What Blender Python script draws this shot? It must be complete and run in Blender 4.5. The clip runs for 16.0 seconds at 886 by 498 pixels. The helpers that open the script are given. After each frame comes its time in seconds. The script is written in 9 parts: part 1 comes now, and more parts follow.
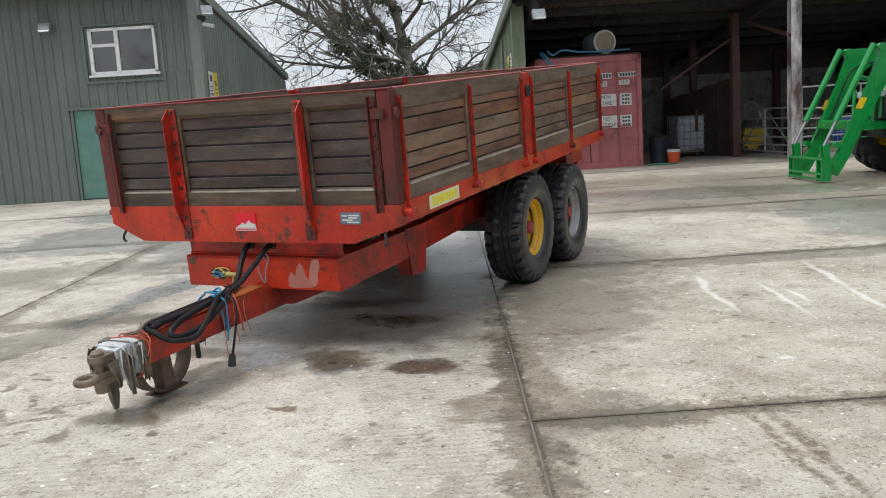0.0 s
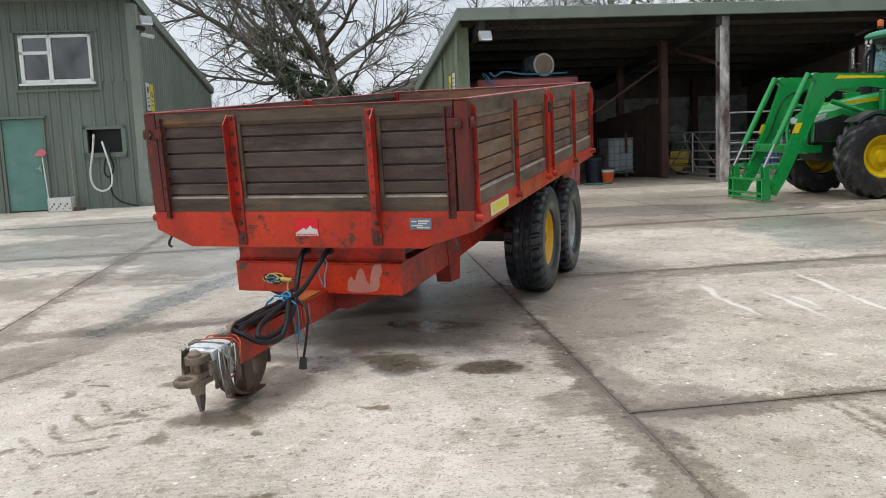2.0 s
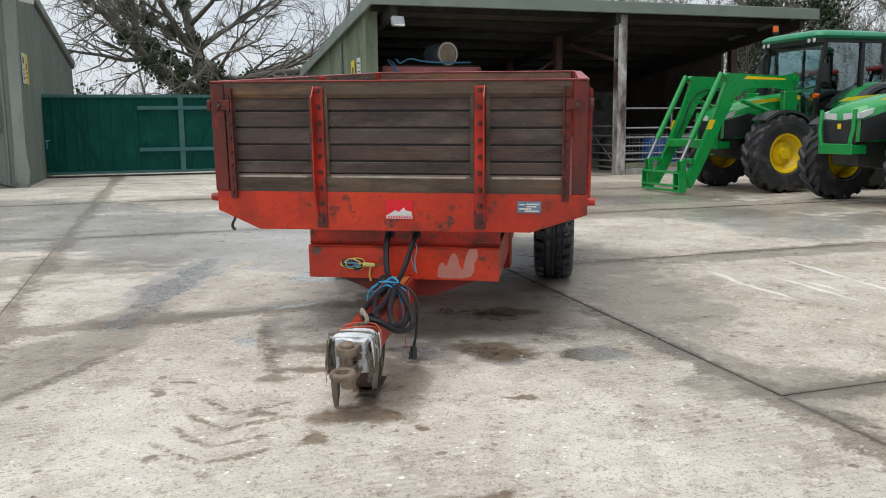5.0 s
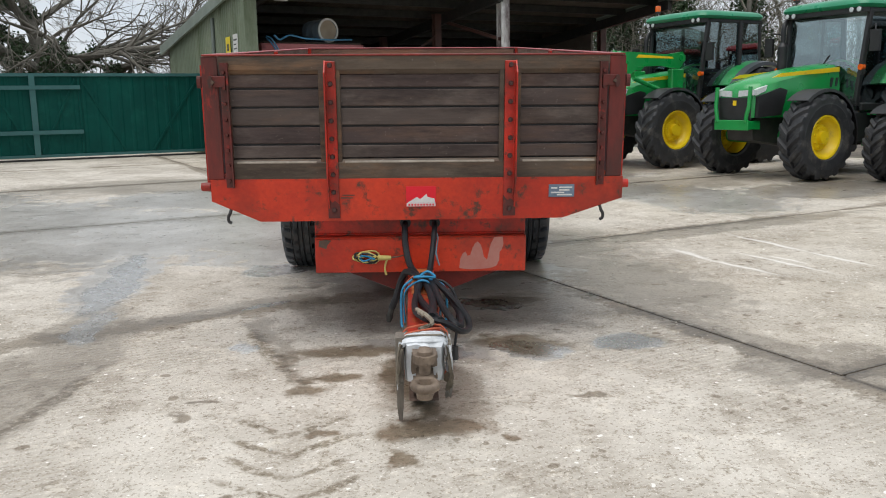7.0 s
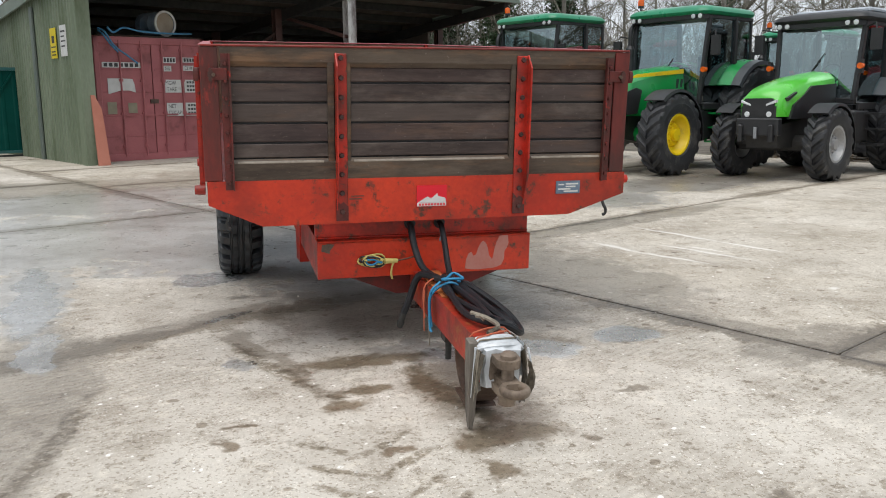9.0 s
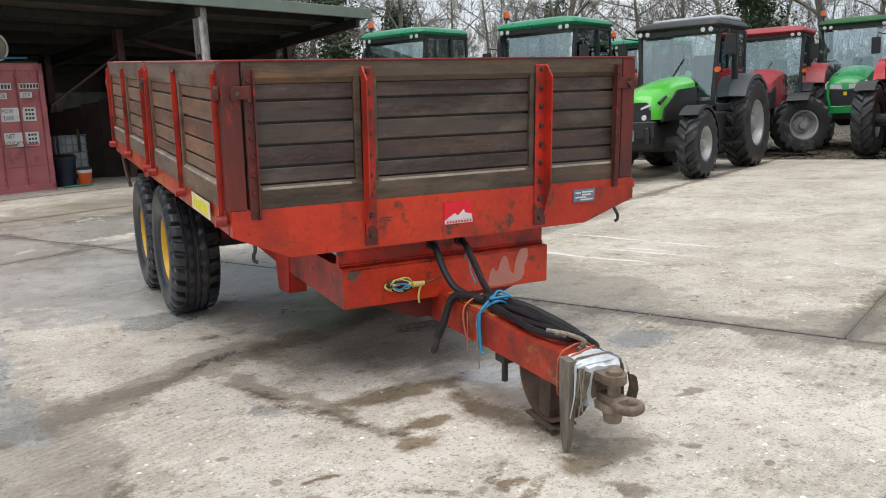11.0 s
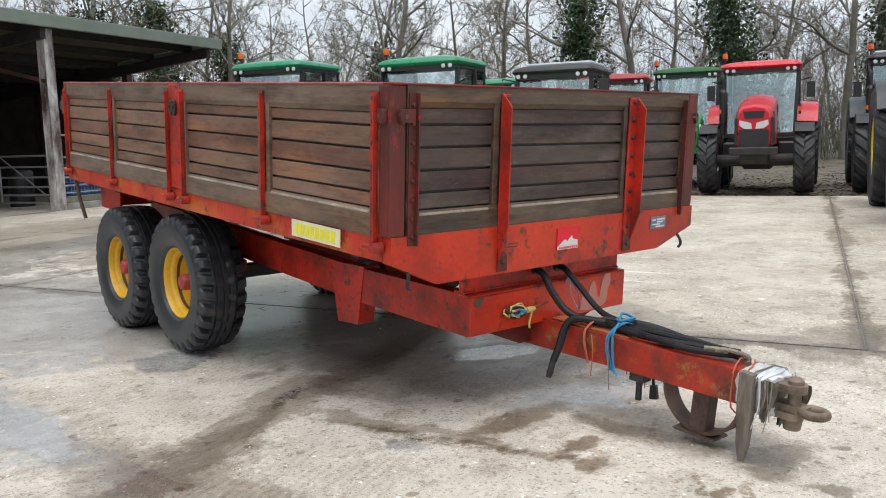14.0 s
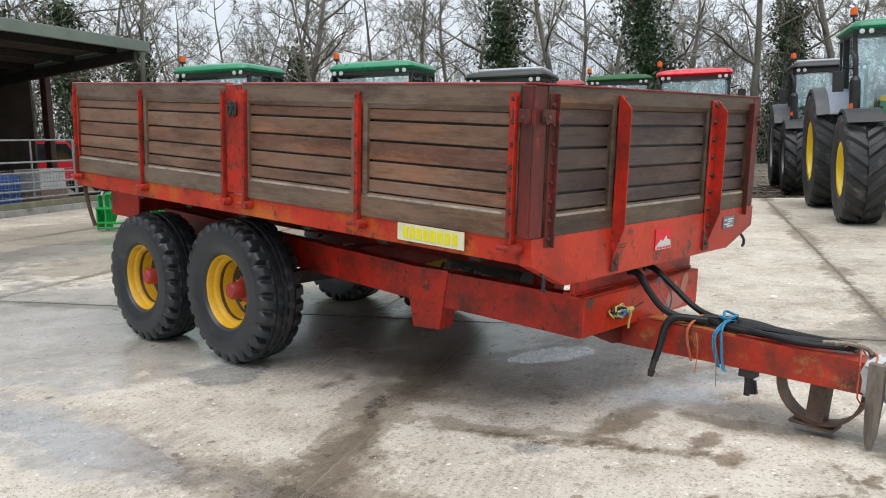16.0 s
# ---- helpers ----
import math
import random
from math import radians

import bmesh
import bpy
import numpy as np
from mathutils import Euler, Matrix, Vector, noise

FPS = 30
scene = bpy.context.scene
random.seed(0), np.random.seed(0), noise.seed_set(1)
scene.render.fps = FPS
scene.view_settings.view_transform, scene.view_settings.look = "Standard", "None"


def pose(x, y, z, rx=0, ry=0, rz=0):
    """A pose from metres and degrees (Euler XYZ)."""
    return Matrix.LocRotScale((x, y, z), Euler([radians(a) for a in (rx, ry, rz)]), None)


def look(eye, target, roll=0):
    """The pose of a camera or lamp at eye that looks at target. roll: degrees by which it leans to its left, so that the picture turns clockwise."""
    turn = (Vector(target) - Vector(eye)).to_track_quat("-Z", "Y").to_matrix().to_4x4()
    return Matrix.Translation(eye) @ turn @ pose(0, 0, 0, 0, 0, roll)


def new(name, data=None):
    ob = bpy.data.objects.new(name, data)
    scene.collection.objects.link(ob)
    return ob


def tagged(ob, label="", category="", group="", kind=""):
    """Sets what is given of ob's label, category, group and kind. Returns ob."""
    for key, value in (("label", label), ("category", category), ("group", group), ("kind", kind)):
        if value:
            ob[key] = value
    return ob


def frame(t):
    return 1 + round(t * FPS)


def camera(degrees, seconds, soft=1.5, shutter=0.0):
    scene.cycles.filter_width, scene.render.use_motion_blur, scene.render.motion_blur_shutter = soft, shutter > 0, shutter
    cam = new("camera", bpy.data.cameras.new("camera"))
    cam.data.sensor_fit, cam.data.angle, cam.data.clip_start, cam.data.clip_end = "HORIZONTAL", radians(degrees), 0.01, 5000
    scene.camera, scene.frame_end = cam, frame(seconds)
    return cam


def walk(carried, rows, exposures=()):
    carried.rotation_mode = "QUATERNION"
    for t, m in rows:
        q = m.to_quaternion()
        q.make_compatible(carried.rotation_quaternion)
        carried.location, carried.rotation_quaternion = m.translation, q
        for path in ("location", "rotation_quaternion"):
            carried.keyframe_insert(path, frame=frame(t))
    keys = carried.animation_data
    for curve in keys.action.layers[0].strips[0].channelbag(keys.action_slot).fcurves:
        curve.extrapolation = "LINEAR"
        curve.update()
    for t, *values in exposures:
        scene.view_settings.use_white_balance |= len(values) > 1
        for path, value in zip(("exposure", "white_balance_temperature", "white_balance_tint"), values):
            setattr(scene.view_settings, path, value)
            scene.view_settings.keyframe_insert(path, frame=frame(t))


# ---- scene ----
cam = camera(55.1, 16.0, 1.0)
SIZE = 0.925  # true metres for one unit of the drawing below, from the container's doors
METRES, EYE, TILT, LEAN, TURN = 9.036 * SIZE, 1.5 * SIZE, 4.288, -1.480, 26.245
ROWS = [
    (0.0, 0.0, 0.0, 0.0, -1.11, -12.72, 4.91),
    (0.5, -0.0257, -0.0112, 0.0004, -2.59, -12.24, 4.58),
    (1.0, -0.0511, -0.0282, 0.0039, -3.84, -11.87, 4.26),
    (1.5, -0.0762, -0.0264, 0.0053, -5.55, -11.7, 3.89),
    (2.0, -0.1144, -0.0146, 0.0027, -7.5, -11.84, 3.3),
    (2.5, -0.1373, -0.024, 0.0036, -9.01, -11.95, 2.72),
    (3.0, -0.1623, -0.0307, 0.0087, -10.46, -11.95, 2.02),
    (3.5, -0.2006, -0.0157, 0.0069, -12.2, -11.95, 1.21),
    (6.0, -0.3224, 0.0901, -0.0025, -22.77, -13.59, 0.72),
    (6.5, -0.3421, 0.1124, -0.0026, -25.56, -13.89, 0.51),
    (7.0, -0.3768, 0.1336, -0.0032, -28.4, -14.3, 0.18),
    (7.5, -0.4015, 0.1544, -0.0073, -31.17, -14.65, -0.08),
    (8.0, -0.4216, 0.1792, -0.0071, -34.61, -15.0, -0.63),
    (8.5, -0.4422, 0.1998, -0.0083, -37.96, -14.93, -1.04),
    (9.0, -0.4698, 0.2185, -0.0076, -41.29, -14.24, -1.1),
    (11.5, -0.5416, 0.3441, -0.0135, -55.47, -12.72, 0.44),
    (12.0, -0.5563, 0.3669, -0.0151, -57.46, -12.05, 0.25),
    (12.5, -0.5836, 0.393, -0.0157, -59.74, -11.56, -0.23),
    (13.0, -0.5971, 0.4196, -0.0195, -61.73, -11.07, -0.73),
    (13.5, -0.6047, 0.4454, -0.0187, -64.43, -10.69, -1.41),
    (14.0, -0.6259, 0.4743, -0.0194, -66.52, -10.49, -1.63),
    (14.5, -0.6368, 0.4982, -0.0224, -68.46, -10.38, -1.62),
    (15.0, -0.638, 0.528, -0.023, -69.91, -10.44, -1.5),
    (15.5, -0.6414, 0.5521, -0.0244, -71.6, -10.1, -1.57),
    (16.0, -0.6618, 0.5859, -0.0259, -73.22, -9.87, -1.92),
]
walk(cam, [(t, pose(0, 0, EYE, TILT, LEAN, TURN) @ pose(METRES * x, METRES * y, METRES * z, 90 + pitch, roll, yaw)) for t, x, y, z, yaw, pitch, roll in ROWS],
     [(0.0, 0.62), (6.0, 0.61), (9.0, 0.66), (11.5, 0.74), (16.0, 0.81)])

# ---------------------------------------------------------------- light
world = bpy.data.worlds.new("overcast_sky")
scene.world = world
world.use_nodes = True
wn, wl = world.node_tree.nodes, world.node_tree.links
sky = wn.new("ShaderNodeTexSky")
sky.sky_type, sky.sun_disc = "NISHITA", False
sky.sun_elevation, sky.sun_rotation = radians(74), radians(219)
sky.dust_density, sky.ozone_density = 3.0, 1.0
cloud_co = wn.new("ShaderNodeTexCoord")
cloud_map = wn.new("ShaderNodeMapping")
cloud_map.inputs["Scale"].default_value = (1.6, 1.6, 4.0)
cloud = wn.new("ShaderNodeTexNoise")
cloud.inputs["Scale"].default_value, cloud.inputs["Detail"].default_value = 2.2, 6
cloud_ramp = wn.new("ShaderNodeValToRGB")
cloud_ramp.color_ramp.elements[0].position, cloud_ramp.color_ramp.elements[0].color = 0.30, (7.0, 7.9, 8.9, 1)
cloud_ramp.color_ramp.elements[1].position, cloud_ramp.color_ramp.elements[1].color = 0.68, (9.2, 9.6, 10.0, 1)
sky_mix = wn.new("ShaderNodeMix")
sky_mix.data_type = "RGBA"
sky_mix.inputs["Factor"].default_value = 0.86
wl.new(cloud_co.outputs["Generated"], cloud_map.inputs["Vector"])
wl.new(cloud_map.outputs["Vector"], cloud.inputs["Vector"])
wl.new(cloud.outputs["Fac"], cloud_ramp.inputs["Fac"])
wl.new(sky.outputs["Color"], sky_mix.inputs["A"])
wl.new(cloud_ramp.outputs["Color"], sky_mix.inputs["B"])
wl.new(sky_mix.outputs["Result"], wn["Background"].inputs["Color"])
wn["Background"].inputs["Strength"].default_value = 0.064

sun = new("sun", bpy.data.lights.new("sun", "SUN"))
sun.data.energy, sun.data.angle, sun.data.color = 1.5, radians(60), (1.0, 0.975, 0.945)
sun.matrix_world = look((-4, -5, 22), (0, 0, 0))

# ---------------------------------------------------------------- the yard's own axes
YAW = 26.5
UX, UY = math.cos(radians(YAW)), math.sin(radians(YAW))


def gz(x, y):
    """Height of the ground, which rises gently away from the gate side."""
    return 0.145 - 0.16 * math.exp(-y / 8) if y > 0 else -0.015 + 0.02 * max(y, -40)


def yard(u, v, z=0.0):
    """A place given along the barn's front (u), away from it (v) and up."""
    return Vector((u * UX - v * UY, u * UY + v * UX, z))


def yard_pose(u, v, z=None, turn=0.0):
    p = yard(u, v)
    return pose(p.x, p.y, gz(p.x, p.y) if z is None else z, 0, 0, YAW + turn)


# ---------------------------------------------------------------- materials
def surface(name, c1, c2, scale=6.0, rough=0.6, metal=0.0, bump=0.0, fine=60.0, stretch=(1, 1, 1), dirt=None, dirt_amount=0.0, dirt_scale=2.5, vary=0.0, rough_var=0.12, coat=0.0, world_space=False, spec=0.5, wear=None, wear_amount=0.3, wear_scale=14.0):
    m = bpy.data.materials.new(name)
    m.use_nodes = True
    n, l = m.node_tree.nodes, m.node_tree.links
    b = n["Principled BSDF"]
    if world_space:
        src = n.new("ShaderNodeNewGeometry").outputs["Position"]
    else:
        src = n.new("ShaderNodeTexCoord").outputs["Object"]
    mp = n.new("ShaderNodeMapping")
    mp.inputs["Scale"].default_value = stretch
    l.new(src, mp.inputs["Vector"])
    info = n.new("ShaderNodeObjectInfo")
    shift = n.new("ShaderNodeVectorMath")
    shift.operation = "SCALE"
    shift.inputs[0].default_value = (13.1, 7.7, 5.3)
    l.new(info.outputs["Random"], shift.inputs["Scale"])
    l.new(shift.outputs["Vector"], mp.inputs["Location"])
    big = n.new("ShaderNodeTexNoise")
    big.inputs["Scale"].default_value, big.inputs["Detail"].default_value = scale, 5
    small = n.new("ShaderNodeTexNoise")
    small.inputs["Scale"].default_value, small.inputs["Detail"].default_value = fine, 4
    l.new(mp.outputs["Vector"], big.inputs["Vector"])
    l.new(mp.outputs["Vector"], small.inputs["Vector"])
    mixf = n.new("ShaderNodeMath")
    mixf.operation = "MULTIPLY_ADD"
    l.new(small.outputs["Fac"], mixf.inputs[0])
    mixf.inputs[1].default_value = 0.45
    l.new(big.outputs["Fac"], mixf.inputs[2])
    ramp = n.new("ShaderNodeValToRGB")
    ramp.color_ramp.elements[0].position, ramp.color_ramp.elements[0].color = 0.50, (*c1, 1)
    ramp.color_ramp.elements[1].position, ramp.color_ramp.elements[1].color = 0.92, (*c2, 1)
    l.new(mixf.outputs[0], ramp.inputs["Fac"])
    col = ramp.outputs["Color"]
    if dirt:
        dn = n.new("ShaderNodeTexNoise")
        dn.inputs["Scale"].default_value, dn.inputs["Detail"].default_value, dn.inputs["Roughness"].default_value = dirt_scale, 8, 0.65
        l.new(mp.outputs["Vector"], dn.inputs["Vector"])
        dr = n.new("ShaderNodeMapRange")
        dr.inputs["From Min"].default_value, dr.inputs["From Max"].default_value = 0.62 - 0.3 * dirt_amount, 0.80 - 0.2 * dirt_amount
        l.new(dn.outputs["Fac"], dr.inputs["Value"])
        dm = n.new("ShaderNodeMix")
        dm.data_type = "RGBA"
        l.new(dr.outputs["Result"], dm.inputs["Factor"])
        l.new(col, dm.inputs["A"])
        dm.inputs["B"].default_value = (*dirt, 1)
        col = dm.outputs["Result"]
    if wear:
        wn2 = n.new("ShaderNodeTexNoise")
        wn2.inputs["Scale"].default_value, wn2.inputs["Detail"].default_value, wn2.inputs["Roughness"].default_value = wear_scale, 10, 0.75
        l.new(mp.outputs["Vector"], wn2.inputs["Vector"])
        wr = n.new("ShaderNodeMapRange")
        wr.inputs["From Min"].default_value, wr.inputs["From Max"].default_value = 0.66 - 0.2 * wear_amount, 0.72 - 0.15 * wear_amount
        l.new(wn2.outputs["Fac"], wr.inputs["Value"])
        wm = n.new("ShaderNodeMix")
        wm.data_type = "RGBA"
        l.new(wr.outputs["Result"], wm.inputs["Factor"])
        l.new(col, wm.inputs["A"])
        wm.inputs["B"].default_value = (*wear, 1)
        col = wm.outputs["Result"]
    if vary:
        hv = n.new("ShaderNodeHueSaturation")
        vr = n.new("ShaderNodeMapRange")
        vr.inputs["To Min"].default_value, vr.inputs["To Max"].default_value = 1 - vary, 1 + vary
        l.new(info.outputs["Random"], vr.inputs["Value"])
        l.new(vr.outputs["Result"], hv.inputs["Value"])
        l.new(col, hv.inputs["Color"])
        col = hv.outputs["Color"]
    l.new(col, b.inputs["Base Color"])
    rr = n.new("ShaderNodeMapRange")
    rr.inputs["To Min"].default_value, rr.inputs["To Max"].default_value = max(0.03, rough - rough_var), min(1.0, rough + rough_var)
    l.new(big.outputs["Fac"], rr.inputs["Value"])
    l.new(rr.outputs["Result"], b.inputs["Roughness"])
    b.inputs["Metallic"].default_value = metal
    b.inputs["Specular IOR Level"].default_value = spec
    b.inputs["Coat Weight"].default_value = coat
    b.inputs["Coat Roughness"].default_value = 0.15
    if bump:
        bp = n.new("ShaderNodeBump")
        bp.inputs["Strength"].default_value, bp.inputs["Distance"].default_value = bump, 0.01
        l.new(mixf.outputs[0], bp.inputs["Height"])
        l.new(bp.outputs["Normal"], b.inputs["Normal"])
    return m


def glass(name, tint, mirror=0.14):
    """A pane that lets light through and mirrors the sky, more so at a slant."""
    m = bpy.data.materials.new(name)
    m.use_nodes = True
    n, l = m.node_tree.nodes, m.node_tree.links
    n.remove(n["Principled BSDF"])
    clear, gloss, mix, fr, add = (n.new("ShaderNode" + k) for k in ("BsdfTransparent", "BsdfGlossy", "MixShader", "Fresnel", "Math"))
    clear.inputs["Color"].default_value = (*tint, 1)
    gloss.inputs["Roughness"].default_value = 0.02
    gloss.inputs["Color"].default_value = (0.82, 0.98, 1.0, 1)
    fr.inputs["IOR"].default_value = 1.5
    add.inputs[1].default_value = mirror
    add.use_clamp = True
    l.new(fr.outputs[0], add.inputs[0])
    l.new(add.outputs[0], mix.inputs["Fac"])
    l.new(clear.outputs[0], mix.inputs[1])
    l.new(gloss.outputs[0], mix.inputs[2])
    l.new(mix.outputs[0], n["Material Output"].inputs["Surface"])
    return m


RED = surface("worn_red_paint", (0.62, 0.036, 0.018), (0.40, 0.022, 0.012), 3.0, 0.36, 0, 0.3, 40, dirt=(0.110, 0.022, 0.016), dirt_amount=0.62, dirt_scale=3.5, wear=(0.085, 0.036, 0.026), wear_amount=0.62, wear_scale=15, spec=0.36)
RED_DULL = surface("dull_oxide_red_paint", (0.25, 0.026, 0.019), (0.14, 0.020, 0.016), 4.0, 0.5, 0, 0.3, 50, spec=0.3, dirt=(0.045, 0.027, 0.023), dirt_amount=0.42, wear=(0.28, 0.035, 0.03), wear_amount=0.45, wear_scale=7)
RED_ORANGE = surface("faded_orange_red_paint", (0.62, 0.050, 0.016), (0.42, 0.026, 0.011), 1.8, 0.34, 0, 0.28, 45, dirt=(0.20, 0.022, 0.013), dirt_amount=0.62, dirt_scale=2.2, wear=(0.085, 0.036, 0.024), wear_amount=0.55, wear_scale=12, spec=0.38)
SIDE_RED = surface("rust_streaked_red_paint", (0.56, 0.042, 0.017), (0.38, 0.026, 0.013), 2.2, 0.36, 0, 0.3, 45, dirt=(0.50, 0.150, 0.022), dirt_amount=0.46, dirt_scale=2.8, wear=(0.13, 0.024, 0.018), wear_amount=0.66, wear_scale=7, spec=0.36)
PINK_RED = surface("sun_bleached_red_rail", (0.42, 0.10, 0.105), (0.27, 0.055, 0.06), 5.0, 0.45, 0, 0.1, 50, dirt=(0.12, 0.05, 0.04), dirt_amount=0.2)
CORNER_RED = surface("streaked_brown_red_paint", (0.175, 0.030, 0.024), (0.085, 0.022, 0.019), 5.0, 0.5, 0, 0.3, 50, stretch=(1, 1, 0.3), spec=0.3, dirt=(0.060, 0.030, 0.025), dirt_amount=0.48, wear=(0.36, 0.035, 0.026), wear_amount=0.34, wear_scale=8)
STRAP_DARK = surface("rusted_dark_red_strap", (0.150, 0.026, 0.022), (0.070, 0.022, 0.018), 7.0, 0.5, 0, 0.4, 60, spec=0.3, dirt=(0.050, 0.032, 0.026), dirt_amount=0.5, dirt_scale=6, wear=(0.34, 0.030, 0.022), wear_amount=0.42, wear_scale=12)
BOLT_RED = surface("dark_rusty_bolt_head", (0.075, 0.022, 0.018), (0.035, 0.022, 0.019), 30, 0.45)
PATCH = surface("rubbed_pink_paint_patch", (0.42, 0.14, 0.11), (0.45, 0.2, 0.16), 9.0, 0.5, 0, 0.1, 50)
def wood(name, tones, scuff, warm, warm_share=0.5, scuff_share=0.5):
    """Stained boards lying level: each its own tone, rubbed grey in blotches, worn warm in places, with a faint long grain."""
    m = bpy.data.materials.new(name)
    m.use_nodes = True
    n, l = m.node_tree.nodes, m.node_tree.links
    b = n["Principled BSDF"]
    info = n.new("ShaderNodeObjectInfo")
    shift = n.new("ShaderNodeVectorMath")
    shift.operation = "SCALE"
    shift.inputs[0].default_value = (17.3, 9.1, 6.7)
    l.new(info.outputs["Random"], shift.inputs["Scale"])
    src = n.new("ShaderNodeTexCoord").outputs["Object"]

    def noise_of(scale, stretch, detail, rough, lo, hi, top=1.0):
        mp = n.new("ShaderNodeMapping")
        mp.inputs["Scale"].default_value = stretch
        l.new(src, mp.inputs["Vector"])
        l.new(shift.outputs["Vector"], mp.inputs["Location"])
        t = n.new("ShaderNodeTexNoise")
        t.inputs["Scale"].default_value, t.inputs["Detail"].default_value, t.inputs["Roughness"].default_value = scale, detail, rough
        l.new(mp.outputs["Vector"], t.inputs["Vector"])
        r = n.new("ShaderNodeMapRange")
        r.inputs["From Min"].default_value, r.inputs["From Max"].default_value, r.inputs["To Max"].default_value = lo, hi, top
        l.new(t.outputs["Fac"], r.inputs["Value"])
        return r.outputs["Result"], t.outputs["Fac"]

    def over(f, a, c, kind="MIX"):
        x = n.new("ShaderNodeMix")
        x.data_type, x.blend_type = "RGBA", kind
        l.new(f, x.inputs["Factor"])
        l.new(a, x.inputs["A"])
        x.inputs["B"].default_value = (*c, 1)
        return x.outputs["Result"]

    ramp = n.new("ShaderNodeValToRGB")
    els = ramp.color_ramp.elements
    els[0].position, els[0].color = 0.0, (*tones[0], 1)
    els[1].position, els[1].color = 1.0, (*tones[-1], 1)
    for k, c in enumerate(tones[1:-1]):
        els.new((k + 1) / (len(tones) - 1)).color = (*c, 1)
    l.new(info.outputs["Random"], ramp.inputs["Fac"])
    col = over(noise_of(1.7, (1, 1, 2.5), 9, 0.7, 0.50, 0.64, scuff_share)[0], ramp.outputs["Color"], scuff)
    col = over(noise_of(1.3, (0.8, 0.8, 4), 8, 0.68, 0.52, 0.66, warm_share)[0], col, warm)
    col = over(noise_of(2.3, (0.6, 0.6, 3), 9, 0.75, 0.46, 0.62, 0.9)[0], col, (0.46, 0.43, 0.43), "MULTIPLY")
    grain, height = noise_of(34, (0.16, 0.16, 2.2), 4, 0.6, 0.48, 0.70, 0.45)
    col = over(grain, col, (0.62, 0.60, 0.58), "MULTIPLY")
    col = over(noise_of(60, (1, 1, 1), 2, 0.5, 0.70, 0.75, 0.4)[0], col, (0.26, 0.22, 0.19))
    l.new(col, b.inputs["Base Color"])
    rr = n.new("ShaderNodeMapRange")
    rr.inputs["To Min"].default_value, rr.inputs["To Max"].default_value = 0.34, 0.62
    l.new(noise_of(3, (1, 1, 2), 5, 0.6, 0.3, 0.7)[0], rr.inputs["Value"])
    l.new(rr.outputs["Result"], b.inputs["Roughness"])
    b.inputs["Specular IOR Level"].default_value = 0.32
    bp = n.new("ShaderNodeBump")
    bp.inputs["Strength"].default_value, bp.inputs["Distance"].default_value = 0.4, 0.005
    l.new(height, bp.inputs["Height"])
    l.new(bp.outputs["Normal"], b.inputs["Normal"])
    return m


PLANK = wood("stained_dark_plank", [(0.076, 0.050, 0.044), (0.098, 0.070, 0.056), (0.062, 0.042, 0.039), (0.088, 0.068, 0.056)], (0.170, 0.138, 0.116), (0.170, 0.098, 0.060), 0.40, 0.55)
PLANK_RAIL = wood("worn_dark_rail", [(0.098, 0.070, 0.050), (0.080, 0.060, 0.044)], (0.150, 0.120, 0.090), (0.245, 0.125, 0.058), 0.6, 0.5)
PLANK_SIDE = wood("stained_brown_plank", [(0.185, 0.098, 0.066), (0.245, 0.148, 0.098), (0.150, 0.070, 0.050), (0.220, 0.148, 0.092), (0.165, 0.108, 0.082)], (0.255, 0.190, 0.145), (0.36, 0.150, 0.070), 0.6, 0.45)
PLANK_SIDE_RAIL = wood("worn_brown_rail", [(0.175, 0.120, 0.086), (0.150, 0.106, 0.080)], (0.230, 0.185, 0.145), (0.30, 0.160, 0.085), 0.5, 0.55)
TIMBER = surface("dark_frame_timber", (0.11, 0.080, 0.058), (0.05, 0.037, 0.029), 2.5, 0.55, 0, 0.3, 25, stretch=(0.6, 0.6, 3), dirt=(0.16, 0.10, 0.05), dirt_amount=0.15, vary=0.15, spec=0.22)
TYRE = surface("weathered_tyre_rubber", (0.013, 0.015, 0.018), (0.027, 0.031, 0.036), 5.0, 0.40, 0, 0.15, 60, dirt=(0.075, 0.072, 0.066), dirt_amount=0.08, dirt_scale=3.5, spec=0.55, wear=(0.009, 0.013, 0.014), wear_amount=0.4, wear_scale=4)
TYRE_MUD = surface("dusty_tyre_rubber", (0.018, 0.019, 0.022), (0.036, 0.037, 0.039), 5.0, 0.56, 0, 0.25, 60, dirt=(0.12, 0.113, 0.102), dirt_amount=0.24, dirt_scale=4, spec=0.4)
YELLOW = surface("yellow_rim_paint", (0.72, 0.42, 0.015), (0.60, 0.33, 0.012), 4.0, 0.42, 0, 0.05, 40, dirt=(0.16, 0.09, 0.03), dirt_amount=0.16)
YELLOW_CLEAN = surface("glossy_yellow_paint", (0.82, 0.60, 0.01), (0.74, 0.52, 0.01), 4.0, 0.35, 0, 0.0, 40, dirt=(0.3, 0.22, 0.08), dirt_amount=0.05)
SILVER = surface("dull_silver_rim", (0.42, 0.42, 0.42), (0.30, 0.30, 0.30), 4.0, 0.45, 0.3, 0.05, 40, dirt=(0.15, 0.12, 0.1), dirt_amount=0.2)
RUST = surface("bare_rusty_steel", (0.14, 0.095, 0.070), (0.075, 0.050, 0.040), 8.0, 0.62, 0.45, 0.4, 60, dirt=(0.20, 0.10, 0.05), dirt_amount=0.2)
